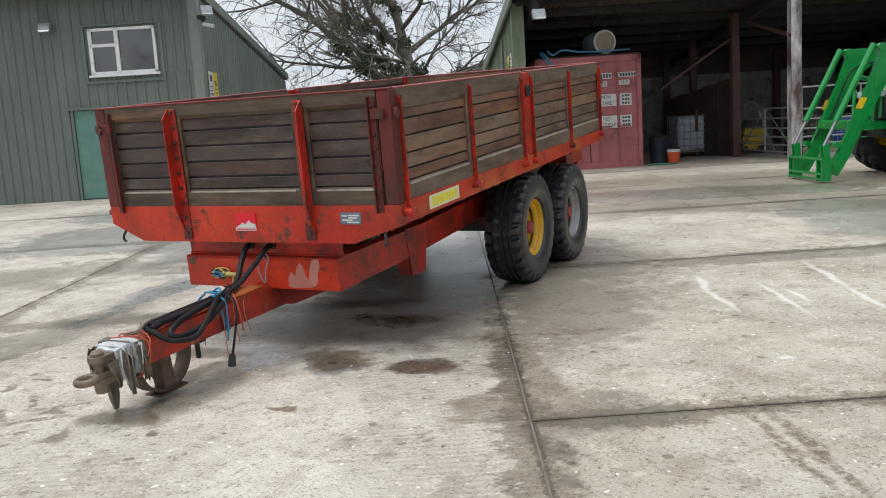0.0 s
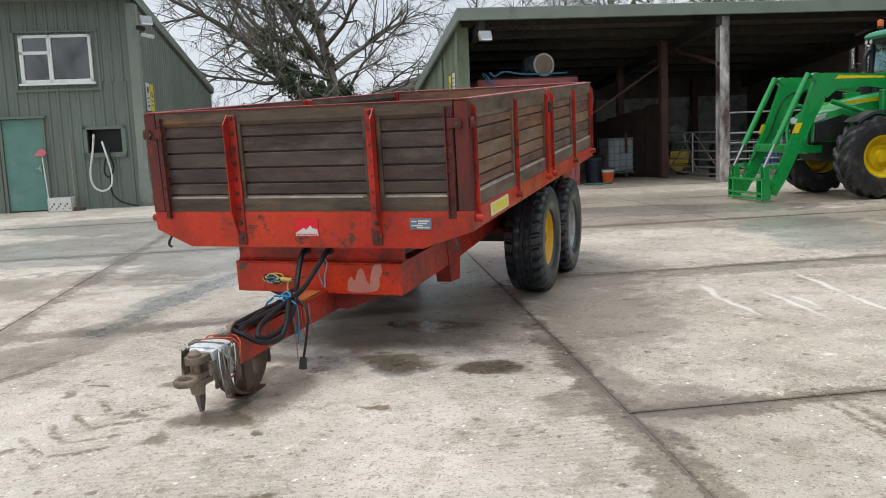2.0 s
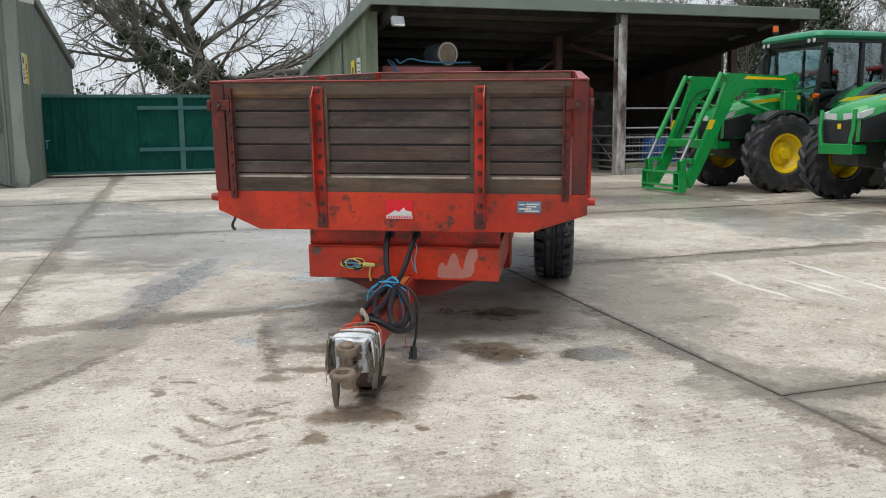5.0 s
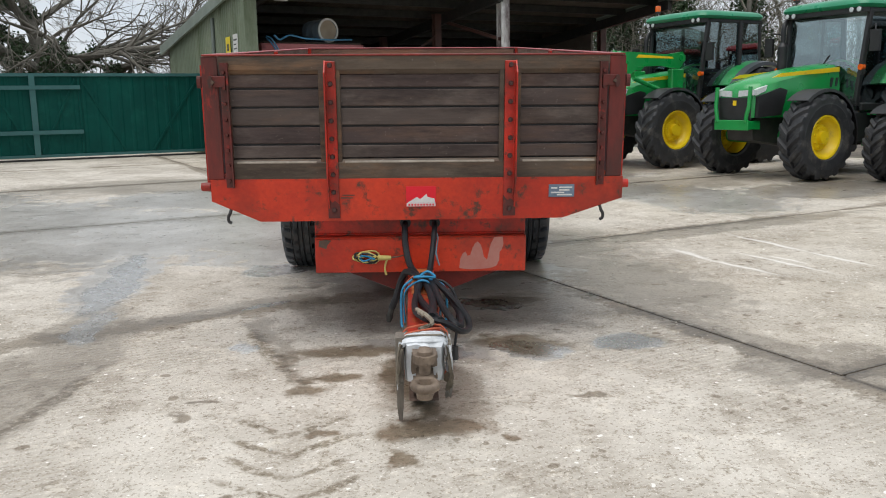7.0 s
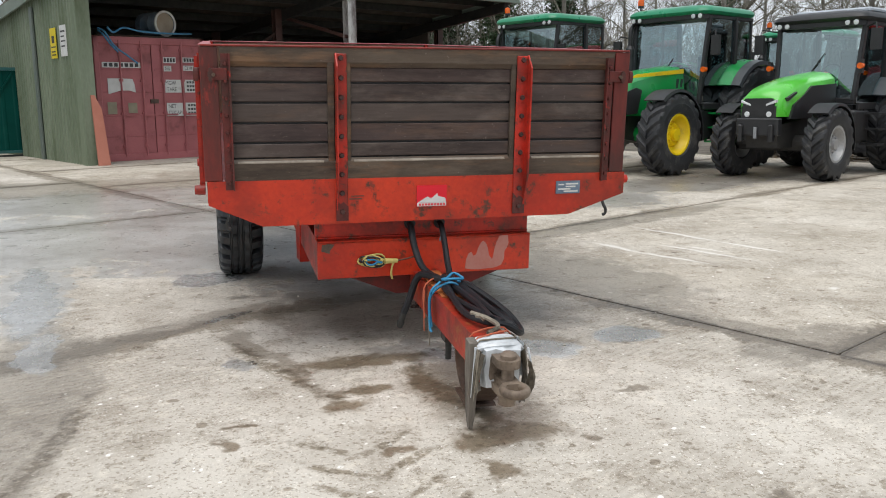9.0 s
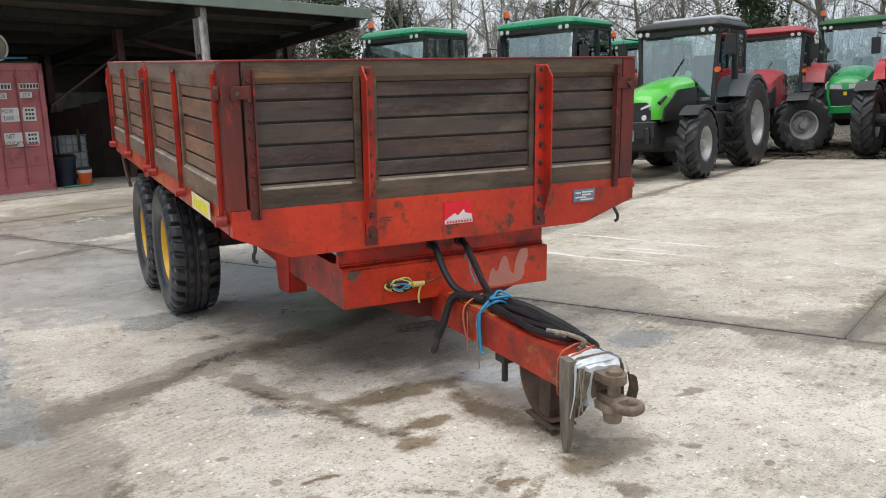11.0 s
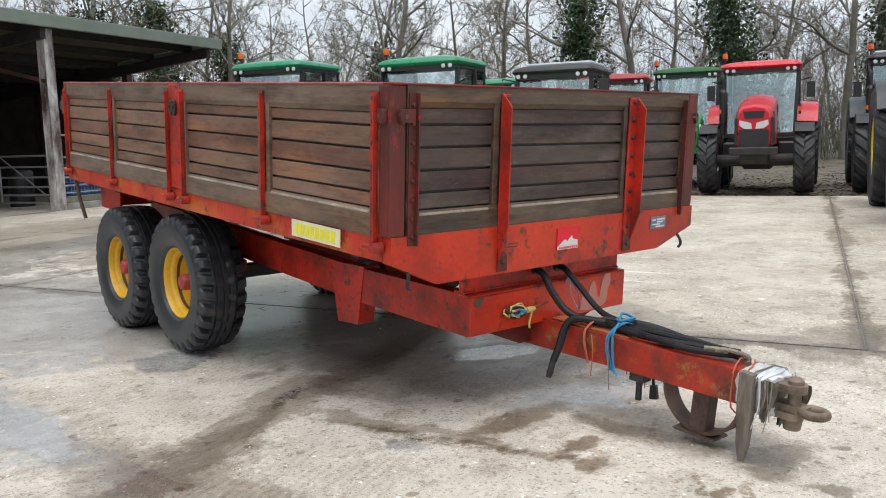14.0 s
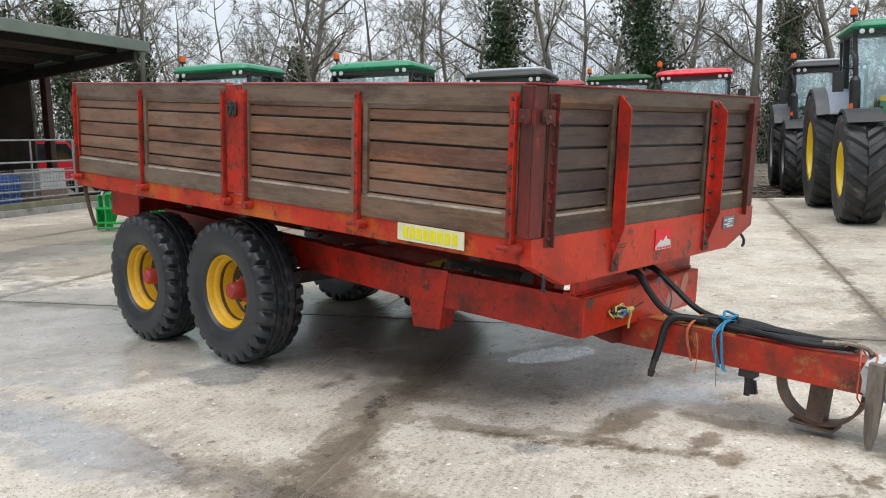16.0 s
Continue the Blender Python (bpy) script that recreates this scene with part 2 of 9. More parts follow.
BLACK = surface("black_plastic", (0.012, 0.012, 0.013), (0.022, 0.022, 0.023), 6.0, 0.45, 0, 0.05, 60)
HOSE = surface("black_hydraulic_hose", (0.009, 0.010, 0.012), (0.020, 0.021, 0.024), 12.0, 0.48, 0, 0.1, 90, spec=0.25)
DARKSTEEL = surface("dark_oily_steel", (0.022, 0.022, 0.022), (0.05, 0.047, 0.043), 6.0, 0.6, 0.3, 0.2, 50)
GALV = surface("galvanised_steel", (0.42, 0.44, 0.45), (0.30, 0.31, 0.32), 8.0, 0.42, 0.7, 0.05, 60, dirt=(0.2, 0.17, 0.14), dirt_amount=0.12)
CLAD = surface("moss_green_sheet", (0.150, 0.178, 0.156), (0.112, 0.136, 0.120), 1.4, 0.5, 0, 0.1, 30, stretch=(1, 1, 0.25), dirt=(0.16, 0.175, 0.145), dirt_amount=0.16, dirt_scale=1.2)
CLAD_SIDE = surface("weathered_green_sheet", (0.180, 0.208, 0.178), (0.138, 0.163, 0.140), 1.4, 0.5, 0, 0.1, 30, stretch=(1, 1, 0.25), dirt=(0.115, 0.140, 0.105), dirt_amount=0.25, dirt_scale=1.2)
CLAD_MOSS = surface("algae_green_sheet", (0.20, 0.235, 0.165), (0.125, 0.16, 0.10), 1.2, 0.55, 0, 0.1, 30, stretch=(1, 1, 0.3), dirt=(0.075, 0.10, 0.045), dirt_amount=0.28, dirt_scale=1.4)
FASCIA = surface("grey_green_fascia", (0.20, 0.24, 0.20), (0.16, 0.195, 0.165), 2.0, 0.5, 0, 0.05, 40, dirt=(0.1, 0.12, 0.09), dirt_amount=0.1)
ROOFING = surface("fibre_cement_roofing", (0.20, 0.20, 0.185), (0.13, 0.13, 0.12), 2.0, 0.8, 0, 0.2, 40)
ROOF_UNDER = surface("aged_roof_underside", (0.12, 0.096, 0.076), (0.070, 0.056, 0.046), 2.0, 0.85, 0, 0.2, 40)
DOOR_GREEN = surface("scuffed_green_door", (0.12, 0.255, 0.215), (0.085, 0.20, 0.17), 3.0, 0.5, 0, 0.05, 50, dirt=(0.20, 0.27, 0.235), dirt_amount=0.2, dirt_scale=2.0)
GATE_GREEN = surface("dark_green_gate_paint", (0.002, 0.070, 0.056), (0.0015, 0.052, 0.043), 2.0, 0.55, 0, 0.03, 50, dirt=(0.006, 0.085, 0.066), dirt_amount=0.3, spec=0.12)
GATE_RAIL = surface("blue_grey_gate_rail", (0.035, 0.135, 0.130), (0.025, 0.105, 0.105), 4.0, 0.5, 0, 0.05, 50)
WHITE = surface("white_upvc", (0.78, 0.79, 0.78), (0.68, 0.69, 0.68), 5.0, 0.35, 0, 0.0, 60)
WHITE_DULL = surface("dull_white_board", (0.66, 0.66, 0.64), (0.54, 0.54, 0.52), 6.0, 0.55, 0, 0.05, 60, dirt=(0.3, 0.28, 0.25), dirt_amount=0.1)
CONT_RED = surface("oxide_container_paint", (0.44, 0.135, 0.142), (0.33, 0.098, 0.105), 2.0, 0.5, 0, 0.08, 40, dirt=(0.14, 0.045, 0.04), dirt_amount=0.18, dirt_scale=2.0)
GREEN_T = surface("glossy_tractor_green", (0.004, 0.29, 0.055), (0.003, 0.235, 0.045), 3.0, 0.30, 0, 0.0, 60, coat=0.5)
GREEN_ROOF = surface("satin_green_cab_roof", (0.018, 0.235, 0.115), (0.014, 0.195, 0.095), 3.0, 0.32, 0, 0.0, 60)
LIME = surface("lime_green_bonnet", (0.09, 0.52, 0.04), (0.07, 0.44, 0.03), 3.0, 0.3, 0, 0.0, 60, coat=0.5)
RED_T = surface("glossy_tractor_red", (0.62, 0.014, 0.030), (0.52, 0.011, 0.024), 3.0, 0.3, 0, 0.0, 60, coat=0.25, spec=0.35)
RED_T_DULL = surface("faded_tractor_red", (0.34, 0.03, 0.035), (0.28, 0.025, 0.03), 3.0, 0.45, 0, 0.0, 60)
GREY_T = surface("satin_grey_panel", (0.055, 0.062, 0.07), (0.042, 0.047, 0.053), 4.0, 0.45, 0, 0.0, 60)
LIGHT_GREY = surface("pale_grey_panel", (0.42, 0.46, 0.50), (0.34, 0.37, 0.41), 4.0, 0.4, 0, 0.0, 60)
LAMP = surface("clear_lamp_lens", (0.75, 0.77, 0.78), (0.60, 0.62, 0.63), 30.0, 0.12, 0.2, 0.1, 120)
AMBER = surface("amber_lens", (0.80, 0.14, 0.01), (0.65, 0.10, 0.01), 20.0, 0.2, 0, 0.0, 60)
CAB_GLASS = glass("tinted_cab_glass", (0.88, 0.97, 0.975), 0.20)
WINDOW_GLASS = surface("dark_window_glass", (0.012, 0.014, 0.016), (0.02, 0.022, 0.025), 3.0, 0.05, 0, 0, 60, rough_var=0.02)
WINDOW_GLASS.node_tree.nodes["Principled BSDF"].inputs["IOR"].default_value = 2.1
BARK = surface("grey_bark", (0.25, 0.235, 0.20), (0.12, 0.115, 0.095), 3.0, 0.9, 0, 0.4, 25, stretch=(1, 1, 0.3), dirt=(0.11, 0.13, 0.07), dirt_amount=0.2)
OAK_TWIG = surface("dark_oak_branches", (0.190, 0.175, 0.145), (0.100, 0.092, 0.076), 2.0, 0.9, 0, 0.2, 25)
TWIG = surface("bare_twigs", (0.21, 0.195, 0.155), (0.13, 0.12, 0.095), 2.0, 0.9, 0, 0, 25)
IVY = surface("ivy_leaves", (0.042, 0.078, 0.026), (0.022, 0.048, 0.016), 3.0, 0.45, 0, 0, 20, world_space=True)
HEDGE = surface("evergreen_shrub_leaves", (0.070, 0.105, 0.030), (0.040, 0.070, 0.020), 2.0, 0.6, 0, 0, 20, world_space=True)
MUD = surface("trodden_mud_and_leaf_litter", (0.17, 0.145, 0.110), (0.060, 0.050, 0.040), 2.2, 0.8, 0, 1.0, 14, dirt=(0.075, 0.085, 0.035), dirt_amount=0.25, dirt_scale=0.35, world_space=True)
BLUE_ROPE = surface("blue_twine", (0.02, 0.23, 0.42), (0.015, 0.18, 0.34), 20.0, 0.6, 0, 0, 80)
ORANGE_TWINE = surface("faded_orange_twine", (0.52, 0.13, 0.06), (0.40, 0.09, 0.045), 20.0, 0.7, 0, 0, 80)
RAG = surface("grey_weathered_sacking", (0.30, 0.26, 0.20), (0.13, 0.11, 0.085), 14.0, 0.9, 0, 0.5, 60, dirt=(0.4, 0.4, 0.4), dirt_amount=0.1)
DRAWBAR_RED = surface("scuffed_drawbar_red", (0.52, 0.036, 0.015), (0.28, 0.022, 0.012), 2.2, 0.36, 0, 0.3, 40, dirt=(0.070, 0.032, 0.024), dirt_amount=0.64, dirt_scale=4.0, wear=(0.36, 0.140, 0.045), wear_amount=0.60, wear_scale=5, spec=0.36)
GREY_LEG = surface("weathered_grey_timber", (0.23, 0.20, 0.165), (0.10, 0.085, 0.070), 4.0, 0.75, 0, 0.6, 40, stretch=(2, 2, 0.4), dirt=(0.06, 0.05, 0.04), dirt_amount=0.3)
HITCH_STEEL = surface("dry_tan_rusty_steel", (0.260, 0.200, 0.150), (0.120, 0.088, 0.064), 9.0, 0.6, 0.25, 0.4, 60, dirt=(0.34, 0.27, 0.20), dirt_amount=0.3, wear=(0.060, 0.042, 0.032), wear_amount=0.45, wear_scale=12)
PLASTIC_WRAP = surface("pale_grey_plastic_wrap", (0.66, 0.68, 0.70), (0.42, 0.44, 0.45), 12.0, 0.35, 0, 0.5, 40)

# ---------------------------------------------------------------- mesh helpers
def bm_new():
    return bmesh.new()


def box(bm, c, s, m=None):
    """A box of size s round c; m turns it about its centre."""
    t = Matrix.Translation(c) @ (m if m is not None else Matrix()) @ Matrix.Diagonal((*s, 1))
    return bmesh.ops.create_cube(bm, size=1.0, matrix=t)["verts"]


def span(bm, a, b):
    """A box between two opposite corners."""
    c = [(p + q) / 2 for p, q in zip(a, b)]
    return box(bm, c, [max(1e-4, abs(q - p)) for p, q in zip(a, b)])


def rod(bm, a, b, r, r2=None, seg=10):
    a, b = Vector(a), Vector(b)
    d = b - a
    m = Matrix.Translation((a + b) / 2) @ d.to_track_quat("Z", "Y").to_matrix().to_4x4()
    bmesh.ops.create_cone(bm, cap_ends=True, segments=seg, radius1=r, radius2=r if r2 is None else r2, depth=d.length, matrix=m)


def bar(bm, a, b, w, h, up=(0, 0, 1)):
    """A straight bar of section w by h from a to b."""
    a, b = Vector(a), Vector(b)
    d = (b - a)
    z = d.normalized()
    x = z.cross(Vector(up))
    if x.length < 1e-4:
        x = Vector((1, 0, 0))
    x.normalize()
    y = z.cross(x)
    m = Matrix((x, y, z)).transposed().to_4x4()
    return box(bm, (a + b) / 2, (w, h, d.length), m)


def tube(bm, pts, r, seg=6, taper=None):
    """A round tube swept along a polyline."""
    pts = [Vector(p) for p in pts]
    rings, n = [], len(pts)
    ref = Vector((0.3, 0.2, 0.93))
    for i, p in enumerate(pts):
        d = (pts[min(i + 1, n - 1)] - pts[max(i - 1, 0)]).normalized()
        x = d.cross(ref)
        if x.length < 0.05:
            x = d.cross(Vector((1, 0, 0)))
        x.normalize()
        y = d.cross(x)
        ri = r if taper is None else r + (taper - r) * i / (n - 1)
        rings.append([bm.verts.new(p + ri * (math.cos(a) * x + math.sin(a) * y)) for a in (2 * math.pi * k / seg for k in range(seg))])
    for q, w in zip(rings, rings[1:]):
        for k in range(seg):
            bm.faces.new((q[k], q[(k + 1) % seg], w[(k + 1) % seg], w[k]))
    bm.faces.new(rings[0][::-1])
    bm.faces.new(rings[-1])


def curve_pts(ctrl, n=8):
    """A smooth line through the given points."""
    c = [Vector(p) for p in ctrl]
    c = [2 * c[0] - c[1]] + c + [2 * c[-1] - c[-2]]
    out = []
    for i in range(1, len(c) - 2):
        for k in range(n):
            t = k / n
            p0, p1, p2, p3 = c[i - 1:i + 3]
            out.append(0.5 * (2 * p1 + (p2 - p0) * t + (2 * p0 - 5 * p1 + 4 * p2 - p3) * t * t + (3 * p1 - p0 - 3 * p2 + p3) * t ** 3))
    out.append(c[-2])
    return out


def lathe(bm, profile, m, seg=32):
    """Turns (radius, height) pairs round the z axis of m."""
    rings = []
    for r, h in profile:
        if r < 1e-5:
            rings.append([bm.verts.new(m @ Vector((0, 0, h)))])
        else:
            rings.append([bm.verts.new(m @ Vector((r * math.cos(a), r * math.sin(a), h))) for a in (2 * math.pi * k / seg for k in range(seg))])
    for q, w in zip(rings, rings[1:]):
        for k in range(seg):
            a, b = q[k % len(q)], q[(k + 1) % len(q)]
            c, d = w[(k + 1) % len(w)], w[k % len(w)]
            f = list(dict.fromkeys((a, b, c, d)))
            if len(f) > 2:
                bm.faces.new(f)


def prism(bm, poly, axis, a, b):
    """A polygon drawn in the plane across an axis ('x', 'y' or 'z'), drawn out along it from a to b."""
    def place(p, q):
        return {"x": (q, p[0], p[1]), "y": (p[0], q, p[1]), "z": (p[0], p[1], q)}[axis]
    lo = [bm.verts.new(place(p, a)) for p in poly]
    hi = [bm.verts.new(place(p, b)) for p in poly]
    n = len(poly)
    for k in range(n):
        bm.faces.new((lo[k], lo[(k + 1) % n], hi[(k + 1) % n], hi[k]))
    bm.faces.new(lo[::-1])
    bm.faces.new(hi)


def part(name, bm, material, parent, label="", bevel=0.0, smooth=False):
    """Links a bmesh as one mesh object under a thing or a part."""
    if bevel:
        sharp = [e for e in bm.edges if len(e.link_faces) == 2 and e.calc_face_angle(0) > 0.6]
        bmesh.ops.bevel(bm, geom=sharp, offset=bevel, segments=1, affect="EDGES", clamp_overlap=True)
    bmesh.ops.recalc_face_normals(bm, faces=bm.faces)
    me = bpy.data.meshes.new(name)
    bm.to_mesh(me)
    bm.free()
    me.materials.append(material)
    if smooth:
        me.polygons.foreach_set("use_smooth", [True] * len(me.polygons))
        me.set_sharp_from_angle(angle=radians(40))
    ob = new(name, me)
    if parent is not None:
        ob.parent = parent
    if label:
        ob["label"] = label
    return ob


def thing(name, m, label, category, group="", kind=""):
    ob = new(name)
    ob.empty_display_size = 0.2
    ob.matrix_basis = m
    return tagged(ob, label, category, group, kind)


def shared(name, me, parent, m=None):
    """One more object on a mesh that is there already."""
    ob = new(name, me)
    ob.parent = parent
    if m is not None:
        ob.matrix_basis = m
    return ob


def ribbed(bm, a, b, z0, z1a, z1b, pitch=0.2, depth=0.03, out=(0, -1)):
    """Box-profile sheeting along a line in plan from a to b, ribs facing out; the top may slope from z1a to z1b."""
    a, b = Vector((*a, 0)), Vector((*b, 0))
    length = (b - a).length
    d, o = (b - a).normalized(), Vector((*out, 0)).normalized()
    xs = []
    k = 0.0
    while k < length:
        for f, h in ((0.0, 0), (0.60, 0), (0.70, 1), (0.90, 1)):
            if k + f * pitch < length:
                xs.append((k + f * pitch, h * depth))
        k += pitch
    xs.append((length, 0))
    lo, hi = [], []
    for x, h in xs:
        p = a + d * x + o * h
        lo.append(bm.verts.new((p.x, p.y, z0)))
        hi.append(bm.verts.new((p.x, p.y, z1a + (z1b - z1a) * x / length)))
    for i in range(len(xs) - 1):
        bm.faces.new((lo[i], lo[i + 1], hi[i + 1], hi[i]))


def lettering(name, text, size, m, material, parent, label="", squash=1.0):
    cu = bpy.data.curves.new(name, "FONT")
    cu.body, cu.size, cu.extrude, cu.align_x, cu.align_y = text, size, 0.0008, "CENTER", "CENTER"
    tmp = bpy.data.objects.new(name, cu)
    me = bpy.data.meshes.new_from_object(tmp)
    me.transform(Matrix.Diagonal((squash, 1, 1, 1)))
    bpy.data.objects.remove(tmp)
    me.materials.clear()
    me.materials.append(material)
    ob = new(name, me)
    ob.parent = parent
    ob.matrix_basis = m
    if label:
        ob["label"] = label
    return ob

# ---------------------------------------------------------------- ground
def concrete_material(name, u0, u1):
    """Stained concrete for the bays between u0 and u1, with the marks that lie on them."""
    m = bpy.data.materials.new(name)
    m.use_nodes = True
    n, l = m.node_tree.nodes, m.node_tree.links
    b = n["Principled BSDF"]
    unit = n.new("ShaderNodeVectorMath")
    unit.operation = "SCALE"
    unit.inputs["Scale"].default_value = 1 / SIZE
    l.new(n.new("ShaderNodeNewGeometry").outputs["Position"], unit.inputs[0])
    pos = unit.outputs["Vector"]
    info = n.new("ShaderNodeObjectInfo")

    def noise_at(scale, detail=5, rough=0.55, stretch=(1, 1, 1), turn=0.0):
        mp = n.new("ShaderNodeMapping")
        mp.inputs["Scale"].default_value = stretch
        mp.inputs["Rotation"].default_value = (0, 0, turn)
        l.new(pos, mp.inputs["Vector"])
        t = n.new("ShaderNodeTexNoise")
        t.inputs["Scale"].default_value, t.inputs["Detail"].default_value, t.inputs["Roughness"].default_value = scale, detail, rough
        l.new(mp.outputs["Vector"], t.inputs["Vector"])
        return t.outputs["Fac"]

    def ranged(v, a, b2, c=0.0, d=1.0):
        r = n.new("ShaderNodeMapRange")
        for key, x in (("From Min", a), ("From Max", b2), ("To Min", c), ("To Max", d)):
            r.inputs[key].default_value = x
        l.new(v, r.inputs["Value"])
        r.clamp = False
        k = n.new("ShaderNodeClamp")
        k.inputs["Min"].default_value, k.inputs["Max"].default_value = min(c, d), max(c, d)
        l.new(r.outputs["Result"], k.inputs["Value"])
        return k.outputs["Result"]

    def calc(op, a, b2):
        c = n.new("ShaderNodeMath")
        c.operation = op
        for i, x in enumerate((a, b2)):
            if isinstance(x, (int, float)):
                c.inputs[i].default_value = x
            else:
                l.new(x, c.inputs[i])
        return c.outputs[0]

    def blend(f, a, b2):
        x = n.new("ShaderNodeMix")
        x.data_type = "RGBA"
        l.new(f, x.inputs["Factor"])
        for key, c in (("A", a), ("B", b2)):
            if isinstance(c, tuple):
                x.inputs[key].default_value = (*c, 1)
            else:
                l.new(c, x.inputs[key])
        return x.outputs["Result"]

    def stain(f, a, c):
        """Darkens a surface colour by the tint c where f is one."""
        x = n.new("ShaderNodeMix")
        x.data_type, x.blend_type = "RGBA", "MULTIPLY"
        l.new(f, x.inputs["Factor"])
        l.new(a, x.inputs["A"])
        x.inputs["B"].default_value = (*c, 1)
        return x.outputs["Result"]

    # the bays' own axes: rough pale bays up to the long joint, smoother browner ones beyond it
    turned = n.new("ShaderNodeMapping")
    turned.inputs["Rotation"].default_value = (0, 0, radians(-YAW))
    l.new(pos, turned.inputs["Vector"])
    sep = n.new("ShaderNodeSeparateXYZ")
    l.new(turned.outputs["Vector"], sep.inputs["Vector"])
    # the long joint's place along the front, which shifts slowly with the way back
    off_joint = calc("SUBTRACT", sep.outputs["X"], calc("SUBTRACT", calc("MULTIPLY", sep.outputs["Y"], 0.022), 0.13))
    smooth_side = ranged(calc("ADD", off_joint, ranged(noise_at(3, 4), 0.3, 0.7, -0.02, 0.02)), 0.43, 0.47)

    base = blend(ranged(noise_at(0.8, 9, 0.66), 0.42, 0.58), (0.590, 0.545, 0.478), (0.465, 0.422, 0.362))
    base = stain(calc("MULTIPLY", smooth_side, ranged(noise_at(0.55, 6, 0.6), 0.36, 0.62, 0.95, 0.25)), base, (0.82, 0.79, 0.735))
    base = stain(ranged(noise_at(2.9, 10, 0.76), 0.515, 0.585, 0, 0.55), base, (0.62, 0.58, 0.53))
    base = blend(ranged(noise_at(8.0, 8, 0.76), 0.545, 0.62, 0, 0.5), base, (0.71, 0.655, 0.565))
    base = stain(ranged(noise_at(14, 8, 0.76), 0.565, 0.615, 0, 0.75), base, (0.56, 0.52, 0.46))
    base = stain(ranged(noise_at(60, 3), 0.57, 0.63, 0, 0.75), base, (0.50, 0.46, 0.40))
    base = blend(ranged(noise_at(105, 2), 0.62, 0.70, 0, 0.75), base, (0.80, 0.765, 0.71))
    tone = n.new("ShaderNodeHueSaturation")
    l.new(ranged(info.outputs["Random"], 0, 1, 0.93, 1.05), tone.inputs["Value"])
    l.new(base, tone.inputs["Color"])
    base = tone.outputs["Color"]

    def cells(scale, reach, share):
        """Small round marks on part of the cells of a random pattern."""
        v = n.new("ShaderNodeTexVoronoi")
        v.inputs["Scale"].default_value = scale
        l.new(wavy, v.inputs["Vector"])
        c = n.new("ShaderNodeSeparateColor")
        l.new(v.outputs["Color"], c.inputs["Color"])
        size = ranged(c.outputs["Red"], 1 - share, 1.0, 0.0, reach)
        return ranged(calc("SUBTRACT", size, v.outputs["Distance"]), 0.0, 0.05)

    # an uneven copy of the place, so that no stain has a clean outline
    def vector_noise(scale, amount, src):
        t = n.new("ShaderNodeTexNoise")
        t.inputs["Scale"].default_value, t.inputs["Detail"].default_value, t.inputs["Roughness"].default_value = scale, 5, 0.6
        l.new(pos, t.inputs["Vector"])
        c = n.new("ShaderNodeVectorMath")
        c.operation = "MULTIPLY_ADD"
        l.new(t.outputs["Color"], c.inputs[0])
        c.inputs[1].default_value = (amount, amount, 0)
        l.new(src, c.inputs[2])
        d = n.new("ShaderNodeVectorMath")
        d.operation = "SUBTRACT"
        l.new(c.outputs["Vector"], d.inputs[0])
        d.inputs[1].default_value = (amount / 2, amount / 2, 0)
        return d.outputs["Vector"]

    wavy = vector_noise(2.6, 0.16, pos)
    ragged_pos = vector_noise(9.0, 0.16, vector_noise(1.6, 0.5, pos))
    base = blend(cells(30, 0.36, 0.11), base, (0.80, 0.77, 0.72))
    base = stain(cells(3.3, 0.16, 0.16), base, (0.50, 0.46, 0.41))
    base = stain(cells(8.5, 0.28, 0.24), base, (0.55, 0.51, 0.46))

    # ridges left by the tamping beam, worn away in places
    ridge = n.new("ShaderNodeTexWave")
    ridge.wave_type, ridge.bands_direction = "BANDS", "Y"
    ridge.inputs["Scale"].default_value, ridge.inputs["Distortion"].default_value = 6.2, 2.2
    ridge.inputs["Detail"].default_value, ridge.inputs["Detail Scale"].default_value = 3, 0.6
    l.new(turned.outputs["Vector"], ridge.inputs["Vector"])
    ridges = calc("MULTIPLY", ridge.outputs["Fac"], ranged(noise_at(0.8, 5), 0.46, 0.62))
    ridges = calc("MULTIPLY", ridges, ranged(smooth_side, 0, 1, 1.0, 0.35))
    base = stain(calc("MULTIPLY", ridges, 0.34), base, (0.66, 0.62, 0.56))

    # dirt and damp gathered along the joints
    fray = calc("ADD", ranged(noise_at(6.5, 9, 0.78), 0.3, 0.7, -0.13, 0.13), ranged(noise_at(0.6, 3), 0.35, 0.65, -0.10, 0.07))
    crumb = ranged(noise_at(24, 6, 0.7), 0.3, 0.7, -0.022, 0.022)

    def line(across, at, width, add):
        d = calc("ABSOLUTE", calc("SUBTRACT", across, at), 0.0)
        return ranged(calc("ADD", d, add), width * 0.55, width, 1, 0)

    def repeat(axis, start, bay, width, add):
        d = calc("PINGPONG", calc("SUBTRACT", sep.outputs[axis], start - 40 * bay), bay / 2)
        return ranged(calc("ADD", d, add), width * 0.55, width, 1, 0)

    right_lines = calc("MULTIPLY", smooth_side, repeat("Y", 3.95, 4.0, 0.10, fray))
    left_lines = calc("MULTIPLY", calc("SUBTRACT", 1.0, smooth_side), repeat("Y", 6.90, 5.05, 0.16, fray))
    long_lines = calc("MAXIMUM", line(off_joint, 0.40, 0.14, fray), line(sep.outputs["X"], -3.80, 0.15, fray))
    bands = calc("MAXIMUM", long_lines, calc("MAXIMUM", right_lines, left_lines))
    base = stain(calc("MULTIPLY", bands, 0.85), base, (0.46, 0.425, 0.375))
